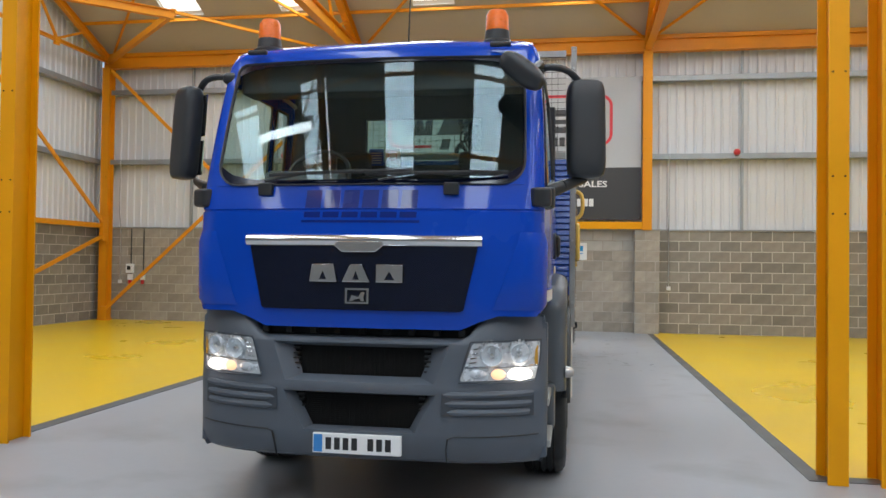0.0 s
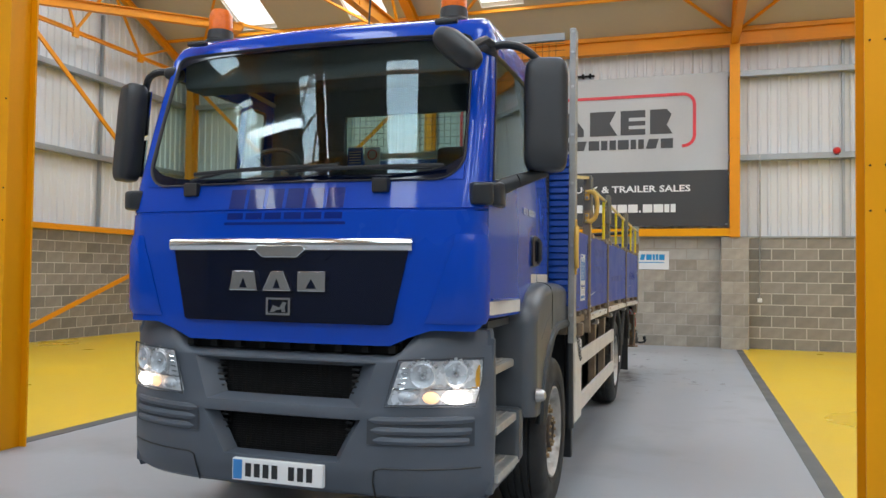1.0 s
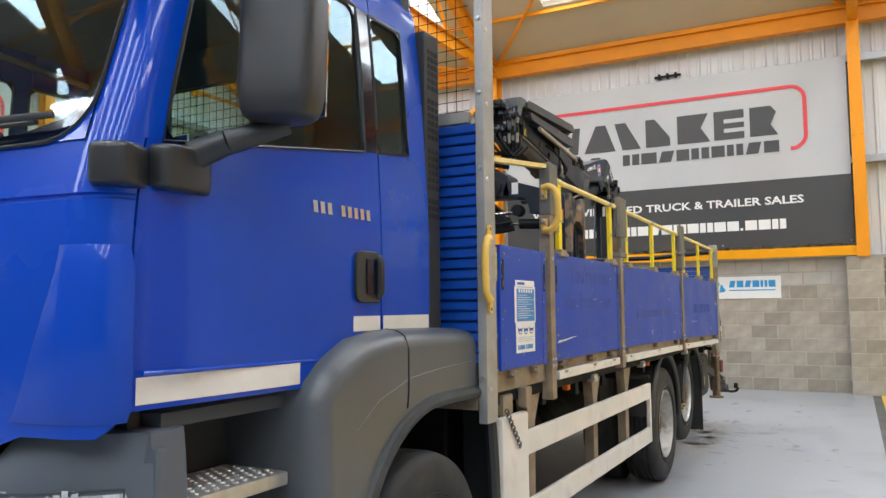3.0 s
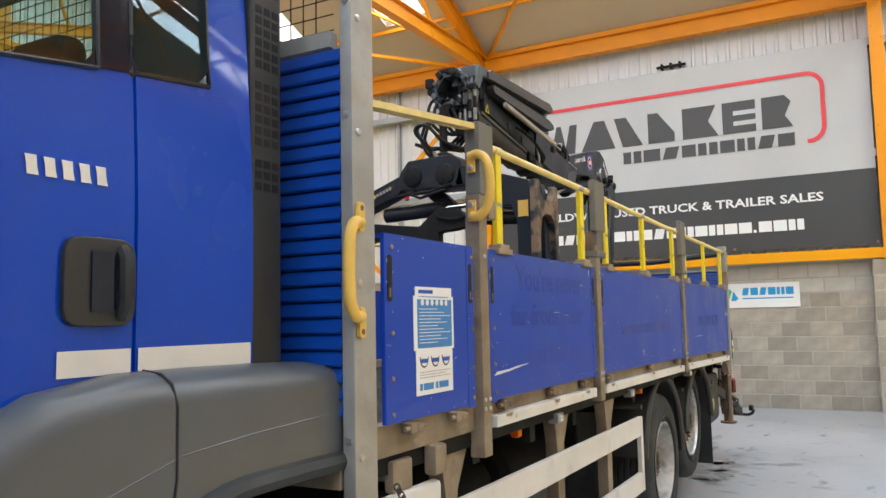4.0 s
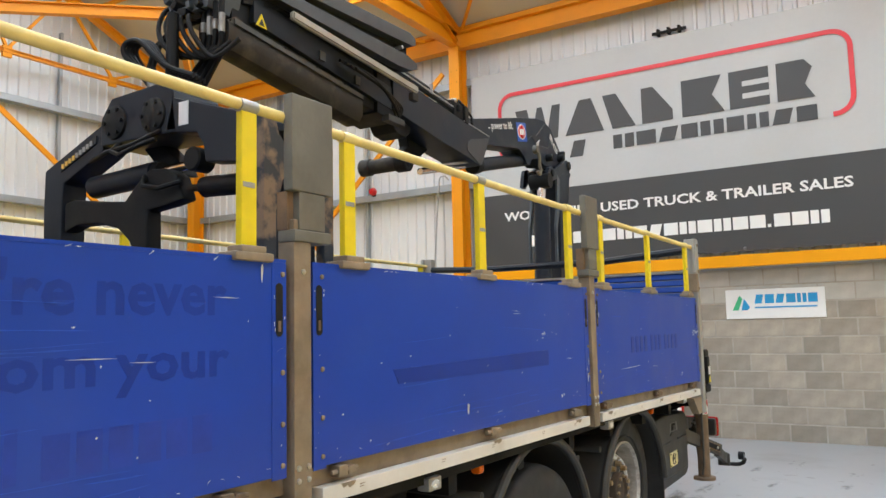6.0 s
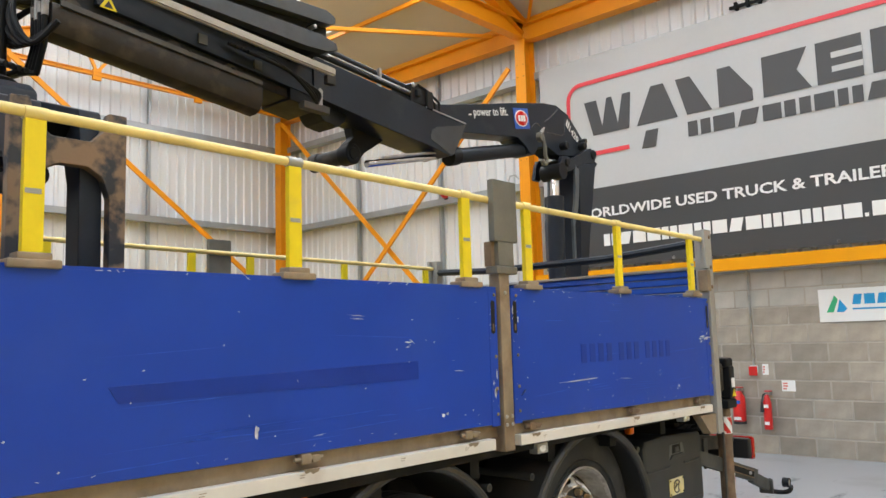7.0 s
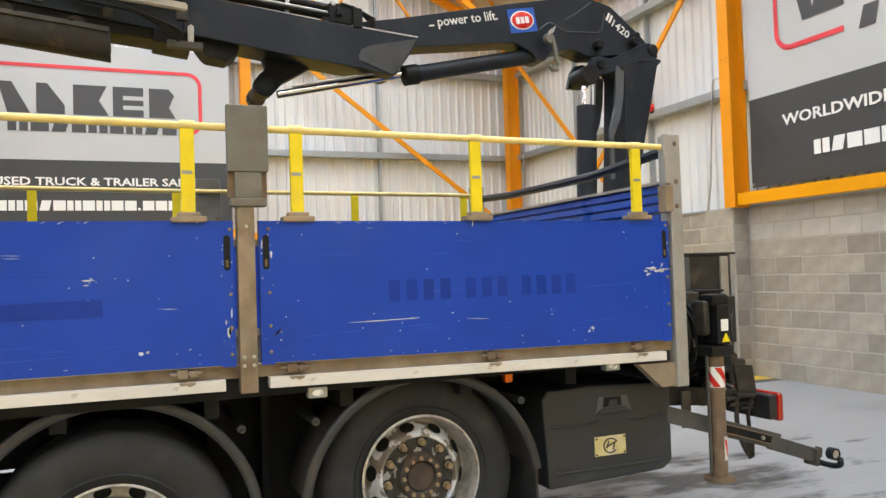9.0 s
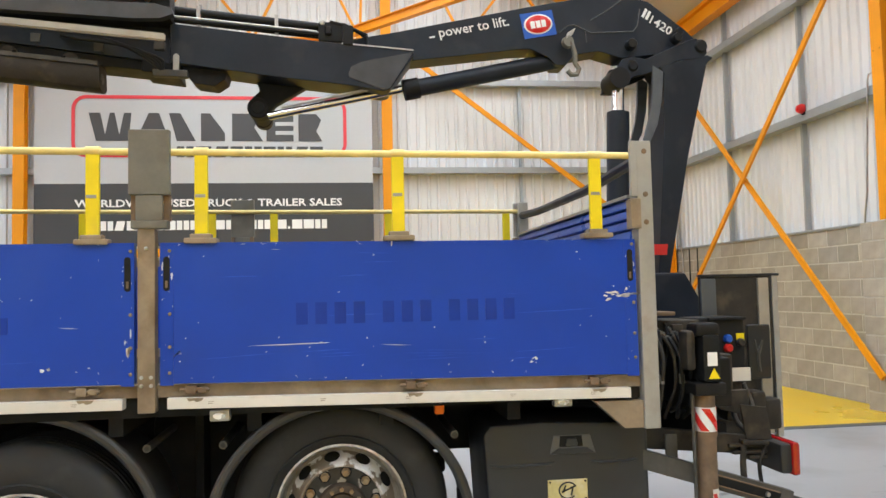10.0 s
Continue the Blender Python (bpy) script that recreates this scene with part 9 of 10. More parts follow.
prism(bm, [(5.15, 3.047), (5.19, 3.047), (5.17, 3.08)], "x", 0.1435, 0.146)
part("triangle_mark", skew(bm), BLACK, tele)


def on_boom(y, z, tilt, off=0.0955):
    """A plane on the main boom's near face, reading along the boom."""
    return Matrix.Translation((CRANE_X + (9.6 - y) * LEAN_X + off, y, z)) @ pose(0, 0, 0, 0, 0, math.degrees(math.atan(LEAN_X))) @ UPRIGHT_E @ pose(0, 0, 0, 0, 0, tilt)


# boom markings
part("boom_lettering", placed(lettering("power to lift.", 0.47, 0.082, TEXT_WHITE, 0.001, 0.006), on_boom(7.97, 3.155, 12.3, 0.0975)), None, inner, "white lettering")
bm = bmesh.new()
prism(bm, [(0, 0), (0.035, 0), (0.035, 0.010), (0, 0.010)], "z", 0.0, 0.001)
part("lettering_dash", placed(meshed("dash", bm, TEXT_WHITE), on_boom(7.90, 3.165, 12.3, 0.0975)), None, inner)
ms = on_boom(8.525, 3.19, 11.0, 0.0965)
bm = bmesh.new()
prism(bm, [(0, 0), (0.225, 0), (0.225, 0.165), (0, 0.165)], "z", 0.0, 0.002)
part("maker_sign", placed(meshed("sign", bm, SIGN_BLUE), ms), None, inner, "blue sign with a red oval")
for z0, r, mat in ((0.002, 0.066, WHITE), (0.0035, 0.058, RED)):
    bm = bmesh.new()
    lathe(bm, [(z0, r), (z0 + 0.001, r * 0.97), (z0 + 0.001, 0.0)], (0, 0, 0), "z", 28)
    bmesh.ops.transform(bm, matrix=ms @ Matrix.Translation((0.112, 0.083, 0)) @ Matrix.Diagonal((1.5, 1.0, 1, 1)), verts=bm.verts)
    part("sign_oval", bm, mat, inner)
for k in range(3):
    bm = bmesh.new()
    prism(bm, [(0.058 + k * 0.038, 0.060), (0.088 + k * 0.038, 0.060), (0.088 + k * 0.038, 0.106), (0.058 + k * 0.038, 0.106)], "z", 0.0047, 0.006)
    part("sign_bar", placed(meshed("bar", bm, WHITE), ms), None, inner)
part("size_lettering", placed(lettering("1420", 0.17, 0.06, TEXT_WHITE, 0.001, 0.01), on_boom(9.40, 3.345, -29, 0.0975)), None, inner, "white number")
for k in range(2):
    bm = bmesh.new()
    prism(bm, [(0, 0), (0.02, 0), (0.02, 0.065), (0, 0.065)], "z", 0.0, 0.001)
    part("size_bar", placed(meshed("bar", bm, TEXT_WHITE), on_boom(9.345 + 0.026 * k, 3.385 - 0.014 * k, -29, 0.0975)), None, inner)
hook = part("load_hook", skew(lathe(bmesh.new(), [(0.14, 0.0), (0.14, 0.04), (0.18, 0.035), (0.18, 0.0)], (0, 8.80, 3.165), "x", 16)), HEAD_GREY, crane, "small steel load hook")
bm = bmesh.new()
tube(bm, [(0.17, 8.82, 3.16), (0.175, 8.84, 3.09), (0.175, 8.84, 3.02), (0.175, 8.865, 2.985), (0.175, 8.85, 2.95), (0.175, 8.81, 2.945), (0.175, 8.785, 2.97)], 0.017, 8)
part("hook_bow", skew(bm), HEAD_GREY, hook)
bm = bmesh.new()
prism(bm, [(8.775, 3.17), (8.795, 3.22), (8.85, 3.255), (8.83, 3.21)], "x", 0.165, 0.18, 0.003)
part("hook_latch", skew(bm), STEEL, hook)
yz("warning_mark", [(9.33, 1.78), (9.44, 1.78), (9.45, 1.85), (9.34, 1.85)], 0.002, RED, crane, "red reflective mark", 0.0, 0.152)

# grab standing in the bed, hung from the boom head
bm = bmesh.new()
prism(bm, [(-0.25, 2.43), (-0.25, 2.55), (-0.18, 2.635), (0.16, 2.645), (0.23, 2.60), (0.26, 2.42), (0.07, 2.425)], "y", 4.64, 4.88, 0.012)
grab = part("brick_grab", bm, CRANE, truck, "charcoal hydraulic brick grab resting in the load bed")
for x, z in ((-0.14, 2.52), (0.11, 2.51)):
    bm = bmesh.new()
    lathe(bm, [(4.622, 0.0), (4.622, 0.05), (4.63, 0.072), (4.64, 0.075), (4.88, 0.075), (4.89, 0.0)], (x, 0, z), "y", 20)
    pin = part("grab_pin", bm, CRANE_DARK, grab)
    for q in range(6):
        a = q * math.pi / 3
        bm = bmesh.new()
        lathe(bm, [(4.616, 0.0), (4.616, 0.009), (4.63, 0.009)], (x + 0.056 * math.cos(a), 0, z + 0.056 * math.sin(a)), "y", 6)
        part("pin_bolt", bm, CRANE_DARK, pin)
bm = bmesh.new()
prism(bm, [(-0.22, 2.555), (-0.695, 2.38), (-0.70, 2.2), (-0.68, 1.62), (-0.56, 1.62), (-0.555, 2.18), (-0.545, 2.305), (-0.26, 2.415)], "y", 4.66, 4.78, 0.008)
arm = part("grab_arm", bm, CRANE, grab, "angular grab arm with a maker strip")
bm = bmesh.new()
prism(bm, [(-0.56, 2.36), (-0.56, 2.395), (-0.30, 2.49), (-0.30, 2.455)], "y", 4.654, 4.66)
part("maker_strip", bm, BLACK, arm)
for i in range(9):
    x = -0.55 + i * 0.026
    bm = bmesh.new()
    box(bm, x, x + 0.018, 4.651, 4.654, 2.372 + i * 0.0095, 2.394 + i * 0.0095)
    part("maker_bar", bm, GRAB_YELLOW if i < 4 else POST_GREY, arm)
for y0, y1 in ((4.64, 4.72), (4.84, 4.92)):
    bm = bmesh.new()
    prism(bm, [(0.18, 2.43), (0.22, 2.568), (0.71, 2.415), (0.73, 2.30), (0.74, 1.62), (0.63, 1.62), (0.62, 2.16), (0.585, 2.255), (0.42, 2.275), (0.405, 2.35), (0.37, 2.40)], "y", y0, y1, 0.008)
    part("grab_arm", bm, CRANE, grab, "boxed right grab arm")
bm = bmesh.new()
prism(bm, [(0.36, 2.50), (0.52, 2.45), (0.68, 2.39), (0.60, 2.33), (0.45, 2.38)], "y", 4.72, 4.84)
part("arm_web", bm, CRANE_DARK, grab)
# H-shaped worn side plate
bm = bmesh.new()
prism(bm, [(4.60, 1.2), (4.60, 2.405), (4.66, 2.41), (4.68, 2.34), (4.73, 2.29), (4.86, 2.29), (4.90, 2.33), (4.92, 2.40), (4.985, 2.40), (4.985, 1.2), (4.93, 1.2), (4.925, 2.10), (4.90, 2.17), (4.85, 2.20), (4.76, 2.20), (4.70, 2.17), (4.665, 2.05), (4.66, 1.2)], "x", 0.73, 0.775, 0.006)
part("grab_side_plate", bm, PLATE_WORN, grab, "worn rusty H-shaped grab side plate")
bm = bmesh.new()
tube(bm, [(-0.41, 4.73, 2.28), (-0.38, 4.73, 2.281), (0.02, 4.73, 2.295)], 0.050, 20)
part("grab_cylinder", bm, CRANE, grab, "charcoal grab cylinder")
bm = bmesh.new()
tube(bm, [(0.015, 4.73, 2.295), (0.06, 4.73, 2.297)], 0.042, 16)
part("cylinder_gland", bm, CRANE_DARK, grab)
bm = bmesh.new()
tube(bm, [(0.05, 4.73, 2.297), (0.26, 4.73, 2.305)], 0.019, 12)
part("grab_rod", bm, CHROME, grab, "bright piston rod")
bm = bmesh.new()
lathe(bm, [(4.685, 0.0), (4.685, 0.044), (4.692, 0.050), (4.77, 0.050), (4.77, 0.0)], (0.285, 0, 2.315), "y", 18)
part("grab_trunnion", bm, CRANE_DARK, grab)
bm = bmesh.new()
tube(bm, [(0.295, 4.75, 2.204), (0.32, 4.75, 2.205), (0.60, 4.75, 2.19)], 0.043, 14)
part("lower_cylinder", bm, CRANE_DARK, grab)
bm = bmesh.new()
tube(bm, [(0.15, 4.75, 2.213), (0.30, 4.75, 2.204)], 0.016, 10)
part("lower_rod", bm, CHROME, grab)
bm = bmesh.new()
prism(bm, [(-0.55, 2.215), (-0.487, 2.226), (-0.30, 2.20), (-0.116, 2.18), (-0.054, 2.233), (0.044, 2.300), (0.15, 2.29), (0.215, 2.255), (0.26, 2.15), (0.16, 2.135), (0.036, 2.125), (0.045, 1.62), (-0.045, 1.62), (-0.06, 1.96), (-0.085, 2.006), (-0.165, 2.068), (-0.299, 2.101), (-0.453, 2.105), (-0.55, 2.08)], "y", 4.67, 4.745, 0.012)
part("inner_arm", bm, CRANE_DARK, grab, "inner grab link with an arched underside")
bm = bmesh.new()
prism(bm, [(-0.14, 2.43), (-0.02, 2.44), (0.10, 2.34), (0.13, 2.28), (0.02, 2.29), (-0.08, 2.37)], "y", 4.78, 4.86, 0.008)
part("link_plate", bm, CRANE_DARK, grab)
for pts in ([(-0.12, 4.66, 2.44), (-0.14, 4.62, 2.39), (-0.06, 4.60, 2.36), (0.04, 4.61, 2.385), (0.12, 4.64, 2.41)], [(0.02, 4.67, 2.27), (0.06, 4.63, 2.22), (0.16, 4.63, 2.20), (0.26, 4.66, 2.22)], [(-0.40, 4.68, 2.38), (-0.2, 4.64, 2.40), (0.0, 4.62, 2.40), (0.16, 4.64, 2.44)]):
    bm = bmesh.new()
    tube(bm, pts, 0.011, 8)
    part("grab_hose", bm, CRANE_DARK, grab)
part("yellow_label", box(bmesh.new(), 0.635, 0.705, 4.634, 4.6375, 2.18, 2.285), GRAB_YELLOW, grab)
part("white_label", box(bmesh.new(), 0.27, 0.325, 4.634, 4.6375, 2.44, 2.535), WHITE, grab)
bm = bmesh.new()
lathe(bm, [(2.63, 0.0), (2.63, 0.075), (2.68, 0.07), (2.70, 0.03), (3.02, 0.026), (3.02, 0.0)], (0.02, 4.80, 0), "z", 18)
part("rotator", bm, CRANE_DARK, grab)

for k in range(4):
    x0, y0 = -0.125 - 0.012 * k, 4.68 + 0.03 * k
    bm = bmesh.new()
    tube(bm, eased([(x0 + 0.14, y0 + 0.04, 2.64), (x0 + 0.07, y0, 2.745), (x0 + 0.005, y0 - 0.02, 2.82 + 0.008 * k), (x0 + 0.012, y0 - 0.02, 2.87 + 0.008 * k), (x0 + 0.075, y0, 2.875 + 0.008 * k), (x0 + 0.15, y0 + 0.02, 2.80), (x0 + 0.21, y0 + 0.05, 2.745), (x0 + 0.32, y0 + 0.09, 2.70)], 5), 0.012, 8)
    loop = part("rotator_hose", bm, CRANE_DARK, grab, "looped black rotator hose")
    bm = bmesh.new()
    tube(bm, [(x0 + 0.145, y0 + 0.042, 2.63), (x0 + 0.112, y0 + 0.025, 2.69)], 0.0155, 8)
    part("hose_coupling", bm, HOSE_END, loop)

# ---- truck: crane base, stabiliser and rear fittings ----
def leg_patch(lx, ly, r, z0, z1, a0, width, turn):
    """A patch of film round an upright cylinder, from angle a0 on, twisted by turn on its way up."""
    bm = bmesh.new()
    rows = [[bm.verts.new((lx + r * math.cos(radians(a0 + turn * i / 6 + width * q / 6)), ly + r * math.sin(radians(a0 + turn * i / 6 + width * q / 6)), z0 + (z1 - z0) * i / 6)) for q in range(7)] for i in range(7)]
    for lo, hi in zip(rows, rows[1:]):
        for q in range(6):
            bm.faces.new((lo[q], lo[q + 1], hi[q + 1], hi[q]))
    return bm


bm = bmesh.new()
box(bm, -1.15, 1.10, 8.98, 9.2, 0.98, 1.22, 0.015)
stab = part("stabiliser_beam", bm, CRANE_DARK, truck, "black stabiliser beam across the rear")
for s in (1, -1):
    lx, ly = s * 1.15, 9.03
    bm = bmesh.new()
    lathe(bm, [(0.40, 0.0), (0.40, 0.047), (1.06, 0.047), (1.06, 0.0)], (lx, ly, 0), "z", 20)
    leg = part("stabiliser_leg", bm, RUST, stab, "rusty raised stabiliser leg with red and white warning marks")
    bm = bmesh.new()
    lathe(bm, [(0.375, 0.0), (0.375, 0.085), (0.395, 0.085), (0.40, 0.045), (0.40, 0.0)], (lx, ly, 0), "z", 20)
    part("foot_plate", bm, RUST, leg)
    bm = bmesh.new()
    lathe(bm, [(0.885, 0.0), (0.885, 0.050), (0.998, 0.050), (0.998, 0.0)], (lx, ly, 0), "z", 24)
    part("white_band", bm, WHITE, leg)
    for k in range(4):
        part("red_chevron", leg_patch(lx, ly, 0.0515, 0.889, 0.994, (40 if s > 0 else 220) + k * 90, 42, -85), RED, leg)
    part("lower_patch", leg_patch(lx, ly, 0.0485, 0.49, 0.62, 0 if s > 0 else 180, 50, 0), CREAM, leg, "worn white patch")
    part("lower_chevron", leg_patch(lx, ly, 0.0492, 0.51, 0.60, 25 if s > 0 else 205, 26, -25), RED, leg)
    bm = bmesh.new()
    box(bm, min(lx - s * 0.05, lx + s * 0.078), max(lx - s * 0.05, lx + s * 0.078), ly - 0.035, ly + 0.052, 1.12, 1.34, 0.014)
    head_ob = part("leg_head", bm, CRANE_DARK, leg, "black leg head with warning labels")
    part("head_cap", box(bmesh.new(), lx - 0.05, lx + 0.07, ly - 0.062, ly + 0.062, 1.33, 1.395, 0.02), CRANE_DARK, head_ob)
    part("head_shoulder", box(bmesh.new(), lx - 0.06, lx + 0.045, ly - 0.10, ly - 0.05, 1.17, 1.36, 0.02), BROWN_DUST, head_ob)
    part("head_collar", box(bmesh.new(), lx - 0.07, lx + 0.07, ly - 0.075, ly + 0.08, 1.055, 1.115, 0.01), CRANE_DARK, head_ob)
    bm = bmesh.new()
    tube(bm, [(lx, ly - 0.05, 1.10), (lx + 0.02, ly - 0.07, 1.06), (lx + 0.02, ly - 0.07, 0.5), (lx + 0.0, ly - 0.055, 0.42)], 0.009, 8)
    part("leg_rod", bm, GRIMY, leg)
    part("leg_collar", lathe(bmesh.new(), [(0.86, 0.0), (0.86, 0.052), (0.884, 0.053), (0.884, 0.0)], (lx, ly, 0), "z", 20), RUST, leg)
    part("warning_label", box(bmesh.new(), lx + s * 0.080 - 0.002, lx + s * 0.080 + 0.002, ly - 0.015, ly + 0.032, 1.195, 1.258), WHITE, leg)
    bm = bmesh.new()
    prism(bm, [(ly - 0.012, 1.135), (ly + 0.042, 1.135), (ly + 0.015, 1.185)], "x", lx + s * 0.080 - 0.002, lx + s * 0.080 + 0.002)
    part("warning_triangle", bm, YELLOW, leg)
# hoses, levers and valve bank at the near corner
rng = random.Random(3)
for k in range(12):
    y, z, x = 8.80 + 0.017 * k, 1.38 - 0.02 * (k % 4), 0.93 + 0.035 * (k % 4)
    bm = bmesh.new()
    sway = rng.uniform(-0.05, 0.05)
    tube(bm, eased([(x - 0.05, y, z), (x + 0.04, y - 0.01, z - rng.uniform(0.0, 0.03)), (x + 0.08, y + sway * 0.5, z - 0.10), (x + 0.07, y + sway, z - rng.uniform(0.2, 0.26)), (x + 0.01, y + sway * 0.6, z - 0.34), (x - 0.12, y + 0.04, z - rng.uniform(0.36, 0.44))], 5), rng.choice((0.007, 0.009, 0.012)), 8)
    hose = part("hydraulic_hose", bm, CRANE_DARK if k % 3 else BROWN_DUST, stab, "black hydraulic hose")
    bm = bmesh.new()
    tube(bm, [(x - 0.055, y, z), (x + 0.0, y - 0.004, z - 0.006)], 0.0145, 8)
    part("hose_ferrule", bm, HOSE_END, hose)
    if k % 2:
        bm = bmesh.new()
        tube(bm, [(x + 0.072, y + sway * 0.9, z - 0.17), (x + 0.071, y + sway, z - 0.215)], 0.0142, 8)
        part("hose_ferrule", bm, HOSE_END, hose)
bank = part("valve_bank", box(bmesh.new(), 0.62, 0.95, 8.82, 9.12, 1.22, 1.40, 0.012), BROWN_DUST, stab, "black crane valve bank with levers")
part("bank_foot", box(bmesh.new(), 0.60, 0.92, 9.0, 9.3, 1.02, 1.22, 0.012), BROWN_DUST, bank)
for y0, y1, z0, z1, x1 in ((8.84, 8.93, 1.25, 1.33, 0.985), (8.96, 9.02, 1.30, 1.38, 0.975), (9.03, 9.10, 1.24, 1.31, 0.98), (9.14, 9.20, 1.05, 1.18, 0.96), (9.06, 9.11, 1.06, 1.14, 0.98)):
    part("valve_body", box(bmesh.new(), x1 - 0.06, x1, y0, y1, z0, z1, 0.008), BROWN_DUST, bank)
for k in range(6):
    bm = bmesh.new()
    tube(bm, [(0.70 + 0.045 * k, 8.86 + 0.03 * (k % 2), 1.4), (0.70 + 0.045 * k, 8.84 + 0.03 * (k % 2), 1.47), (0.72 + 0.045 * k, 8.86 + 0.03 * (k % 2), 1.50)], 0.007, 6)
    part("lever", bm, POST if k % 2 else CRANE_DARK, bank)
    bm = bmesh.new()
    lathe(bm, [(0.0, 0.014), (0.04, 0.014), (0.045, 0.009), (0.07, 0.009), (0.07, 0.0)], (0.95, 8.85 + 0.042 * k, 1.33 - 0.05 * (k % 2)), "x", 8)
    part("hose_union", bm, POST if k % 3 == 0 else CRANE_DARK, bank)
part("tan_cap", box(bmesh.new(), 0.75, 1.0, 8.82, 8.97, 1.425, 1.445, 0.006), RUST, bank, "rusty top plate")
ctrl = part("control_box", box(bmesh.new(), 0.5, 0.735, 9.20, 9.47, 1.05, 1.40, 0.012), CRANE_DARK, stab, "crane control box with coloured knobs")
part("box_visor", box(bmesh.new(), 0.70, 0.76, 9.26, 9.47, 1.385, 1.40, 0.004), CRANE_DARK, ctrl)
for y, z, mat, r in ((9.37, 1.285, SIGN_BLUE, 0.024), (9.37, 1.235, RED, 0.024), (9.44, 1.265, BLACK, 0.022)):
    bm = bmesh.new()
    lathe(bm, [(0.0, r), (0.015, r), (0.026, r * 0.7), (0.026, 0.0)], (0.735, y, z), "x", 16)
    part("control_knob", bm, mat, ctrl)
part("yellow_tag", box(bmesh.new(), 0.7355, 0.738, 9.42, 9.465, 1.27, 1.312), YELLOW, ctrl)
part("pale_label", box(bmesh.new(), 0.74, 0.752, 9.30, 9.485, 1.06, 1.13), CREAM, ctrl, "pale dirty label strip")
part("side_plate", box(bmesh.new(), 0.60, 0.62, 9.55, 9.685, 1.05, 1.35, 0.01), BLACK, ctrl, "small black side plate")
flap = part("rear_board", box(bmesh.new(), 0.43, 0.46, 9.36, 9.79, 0.72, 1.62, 0.004), BROWN_DUST, stab, "upright dark grey rear board with worn edges")
part("board_cap", box(bmesh.new(), 0.42, 0.47, 9.36, 9.84, 1.62, 1.635, 0.002), BLACK, flap)
part("board_edge", box(bmesh.new(), 0.425, 0.468, 9.795, 9.83, 0.7, 1.63, 0.004), POST_GREY, flap, "bare steel board edge")
part("board_post", box(bmesh.new(), 0.44, 0.475, 9.705, 9.77, 0.72, 1.61, 0.004), GUIDE, flap, "tan worn board strip")
part("board_leaf", box(bmesh.new(), 0.455, 0.475, 9.36, 9.45, 0.9, 1.61, 0.004), ARCH, flap)
bm = bmesh.new()
prism(bm, [(8.72, 0.90), (9.31, 0.825), (9.31, 0.735), (8.72, 0.79)], "x", 0.97, 1.02, 0.008)
part("lamp_arm", bm, BROWN_DUST, stab, "dark rear lamp arm")
bm = bmesh.new()
tube(bm, eased([(1.04, 9.277, 0.80), (1.04, 9.268, 0.70), (1.04, 9.275, 0.60), (1.04, 9.31, 0.51), (1.04, 9.36, 0.435)]), 0.017, 8, flat=0.6)
tube(bm, eased([(1.04, 9.395, 0.79), (1.04, 9.355, 0.70), (1.04, 9.358, 0.61), (1.04, 9.375, 0.54), (1.04, 9.372, 0.44)]), 0.014, 8, flat=0.6)
prism(bm, [(9.30, 0.555), (9.37, 0.56), (9.388, 0.50), (9.378, 0.435), (9.352, 0.43), (9.315, 0.50)], "x", 1.03, 1.046, 0.004)
prism(bm, [(9.262, 0.812), (9.41, 0.80), (9.405, 0.782), (9.262, 0.79)], "x", 1.0, 1.06, 0.004)
part("rear_bracket", bm, BROWN_DUST, stab, "dusty curled rear bracket")
bm = bmesh.new()
prism(bm, [(9.27, 0.981), (9.407, 0.962), (9.431, 0.80), (9.294, 0.812)], "x", 1.02, 1.035, 0.004)
part("hanging_plate", bm, BROWN_DUST, stab, "slanted dusty steel plate")
for z0, y0, y1 in ((0.775, 9.20, 9.50), (0.74, 9.22, 9.44), (0.715, 9.30, 9.46)):
    part("lamp_bracket_bar", box(bmesh.new(), 1.0, 1.045, y0, y1, z0, z0 + 0.018, 0.004), BROWN_DUST, stab)
bm = bmesh.new()
prism(bm, [(9.20, 0.95), (9.25, 1.04), (9.36, 1.04), (9.37, 0.90)], "x", 0.92, 0.95, 0.006)
part("bracket_plate", bm, BROWN_DUST, stab)
for pts, r in (([(0.78, 9.30, 1.06), (0.80, 9.34, 0.98), (0.82, 9.36, 0.86), (0.86, 9.42, 0.80)], 0.014), ([(0.76, 9.44, 1.05), (0.78, 9.47, 0.95), (0.84, 9.46, 0.84)], 0.011), ([(0.70, 9.58, 1.24), (0.70, 9.565, 1.19), (0.70, 9.57, 1.10)], 0.008), ([(0.70, 9.545, 1.27), (0.70, 9.565, 1.19), (0.70, 9.59, 1.27)], 0.006)):
    part("rear_pipe", tube(bmesh.new(), eased(pts), r, 8), GRIMY, stab)
for x0, x1, y0, y1, z0, z1 in ((0.55, 0.72, 9.36, 9.46, 0.84, 1.06), (0.60, 0.70, 9.20, 9.30, 0.82, 1.02), (0.62, 0.74, 9.50, 9.58, 0.80, 1.0), (0.58, 0.68, 9.60, 9.70, 0.78, 0.95)):
    part("rear_casting", box(bmesh.new(), x0, x1, y0, y1, z0, z1, 0.02), BROWN_DUST, stab)
bm = bmesh.new()
box(bm, -1.05, 0.95, 9.10, 9.24, 0.74, 0.88, 0.01)
under = part("rear_cross_bar", bm, DARK, truck, "dark rear cross bar between the lamps")
part("strap", box(bmesh.new(), 1.06, 1.075, 8.86, 8.92, 0.66, 0.86, 0.004), GRIMY, under)
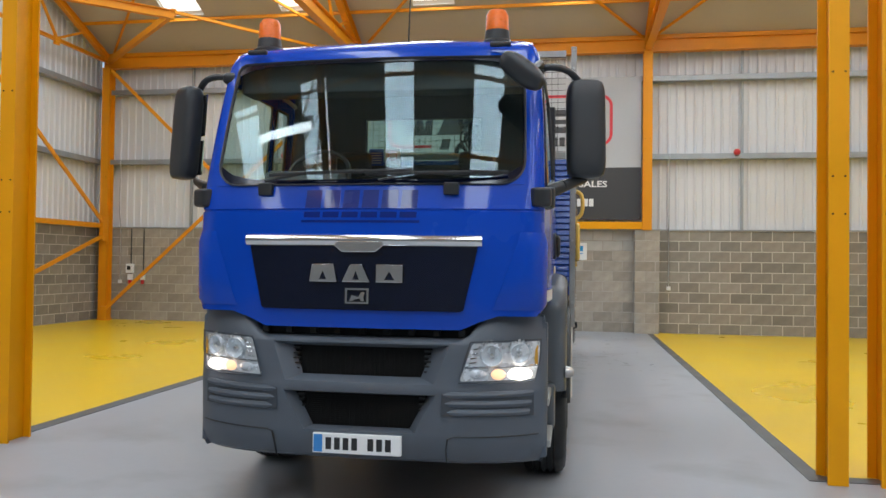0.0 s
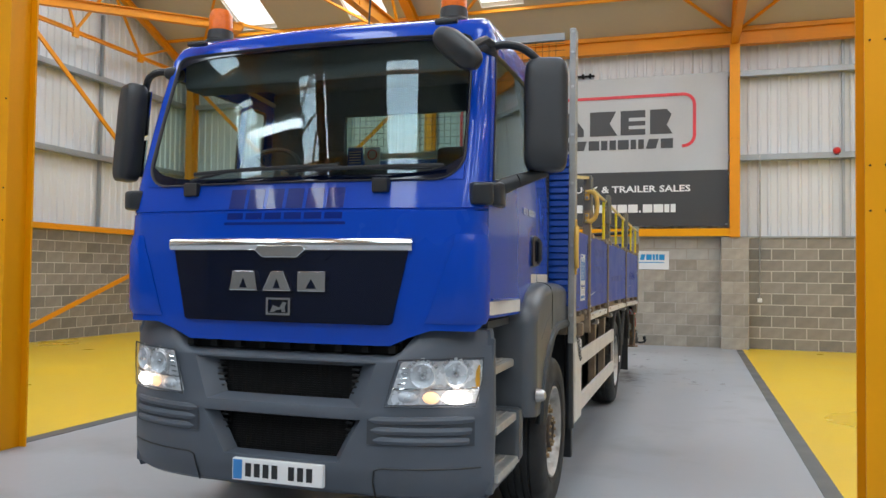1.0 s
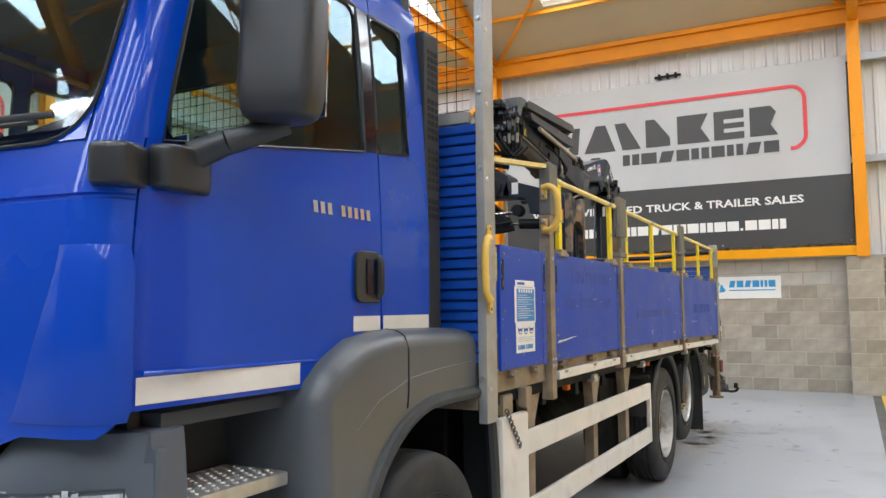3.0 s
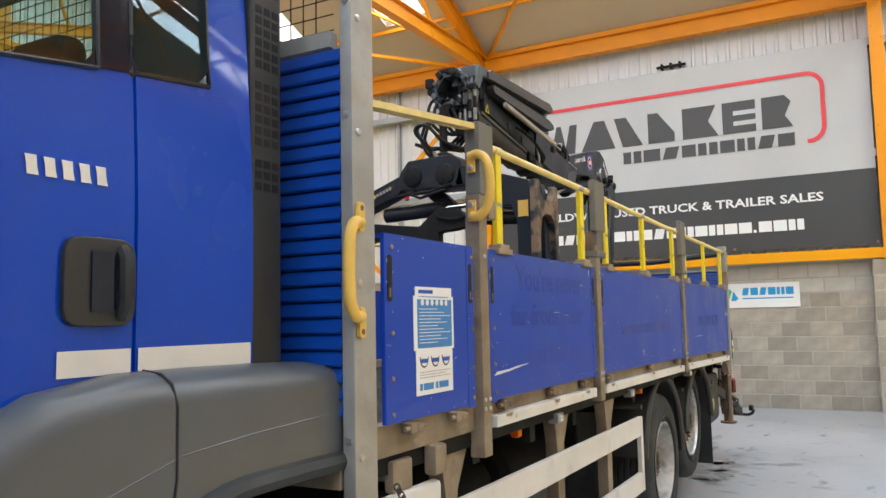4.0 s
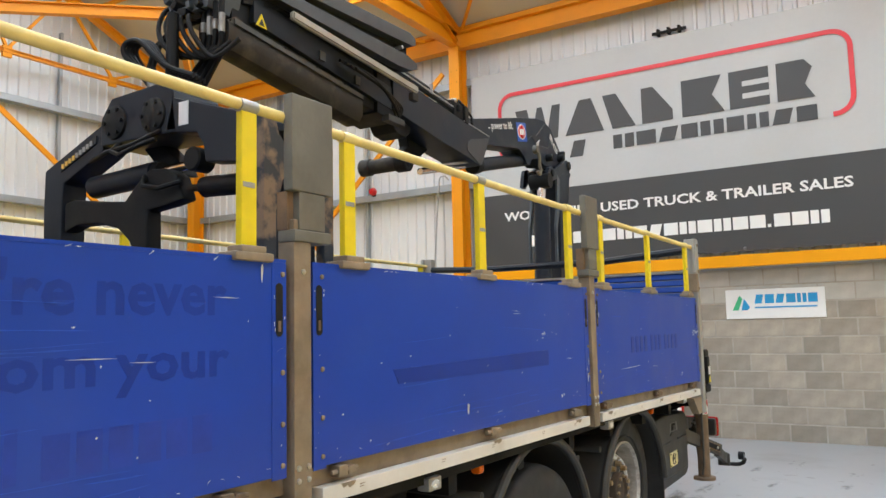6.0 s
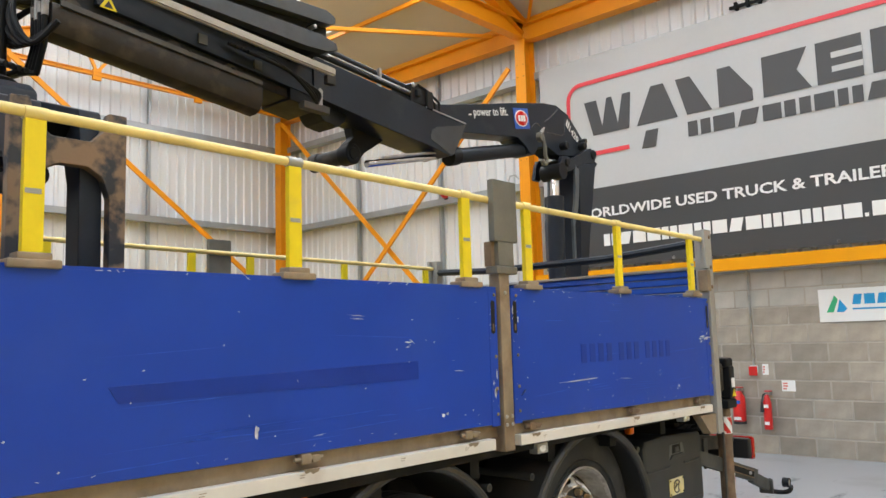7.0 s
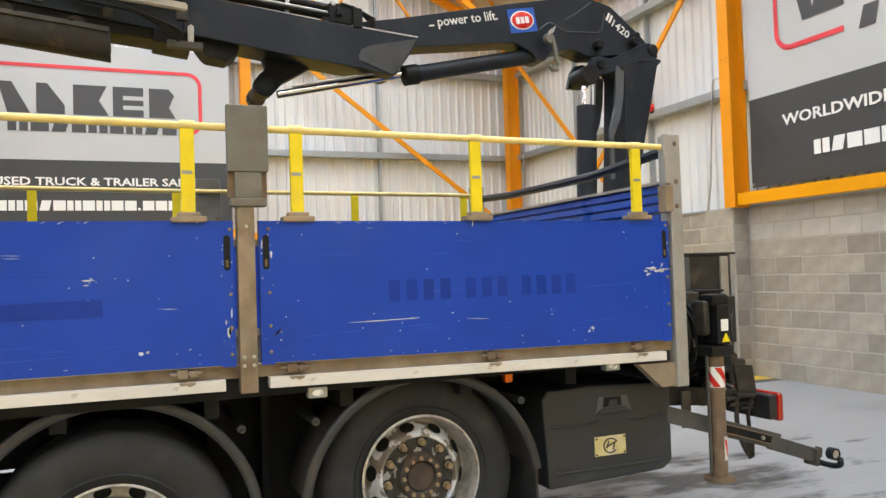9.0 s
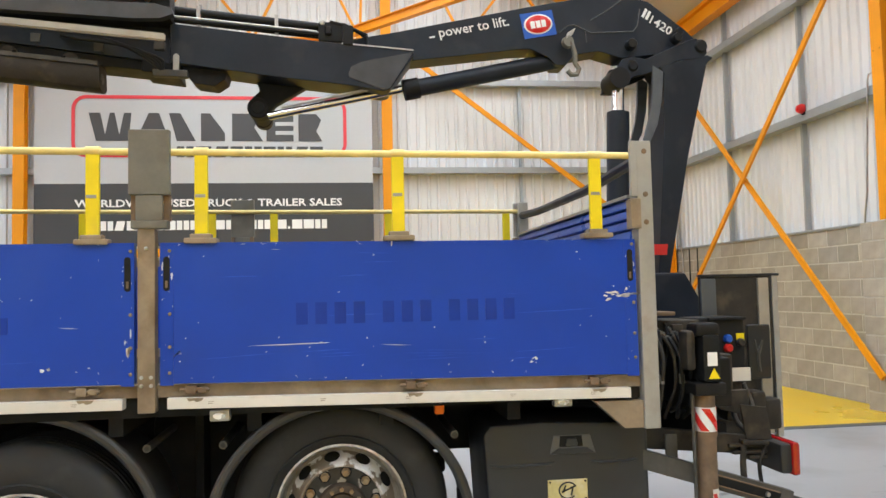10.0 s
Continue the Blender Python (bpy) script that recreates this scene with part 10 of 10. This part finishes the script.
arm_case = part("tow_arm_case", beam(bmesh.new(), (1.075, 8.70, 0.765), (1.18, 9.42, 0.548), 0.05, 0.088), GRIMY, under, "grimy steel arm case with a long slot")
bm = bmesh.new()
for dz in (0.024, -0.024):
    tube(bm, [(1.160, 9.05, 0.660 + dz), (1.2025, 9.36, 0.566 + dz)], 0.004, 6)
part("slot_edge", bm, RUST, arm_case)
part("slot", beam(bmesh.new(), (1.157, 9.05, 0.660), (1.199, 9.36, 0.566), 0.008, 0.042), DARK, arm_case)
part("slot_pin", lathe(bmesh.new(), [(0.0, 0.012), (0.012, 0.010), (0.014, 0.0)], (1.196, 9.30, 0.584), "x", 10), STEEL, arm_case)
part("tow_arm", beam(bmesh.new(), (1.17, 9.38, 0.545), (1.16, 9.70, 0.437), 0.04, 0.078), GRIMY, under, "grimy steel arm with a curled hook")
bm = bmesh.new()
box(bm, 1.10, 1.20, 9.695, 9.72, 0.375, 0.475, 0.005)
prism(bm, [(9.72, 0.40), (9.76, 0.42), (9.765, 0.47), (9.72, 0.485)], "x", 1.165, 1.18, 0.003)
part("hook_plate", bm, GRIMY, under)
bm = bmesh.new()
tube(bm, eased([(1.15, 9.71, 0.405), (1.19, 9.755, 0.385), (1.25, 9.775, 0.382), (1.295, 9.768, 0.40), (1.315, 9.745, 0.435)]), 0.017, 10)
part("rope_hook", bm, CRANE_DARK, under)
part("hook_roller", lathe(bmesh.new(), [(-0.028, 0.0), (-0.028, 0.034), (0.016, 0.034), (0.018, 0.026), (0.012, 0.024)], (1.30, 9.715, 0.466), "x", 20), CRANE_DARK, under)
part("roller_pin", lathe(bmesh.new(), [(0.010, 0.025), (0.014, 0.022), (0.015, 0.0)], (1.30, 9.715, 0.466), "x", 16), STEEL, under)
for s in (1, -1):
    bm = bmesh.new()
    box(bm, min(s * 0.80, s * 1.165), max(s * 0.80, s * 1.165), 9.395, 9.458, 0.662, 0.806, 0.018)
    tl = part("tail_lamp", bm, BLACK, under, "black tail lamp box with a red lens")
    bm = bmesh.new()
    box(bm, min(s * 0.80, s * 1.176), max(s * 0.80, s * 1.176), 9.450, 9.492, 0.652, 0.814, 0.018)
    part("red_lens", bm, RED_LENS, tl, "red lens")
    bm = bmesh.new()
    beam(bm, (s * 1.0, 9.26, 0.775), (s * 1.0, 9.40, 0.745), 0.06, 0.05)
    part("lamp_bracket", bm, CRANE_DARK, tl)
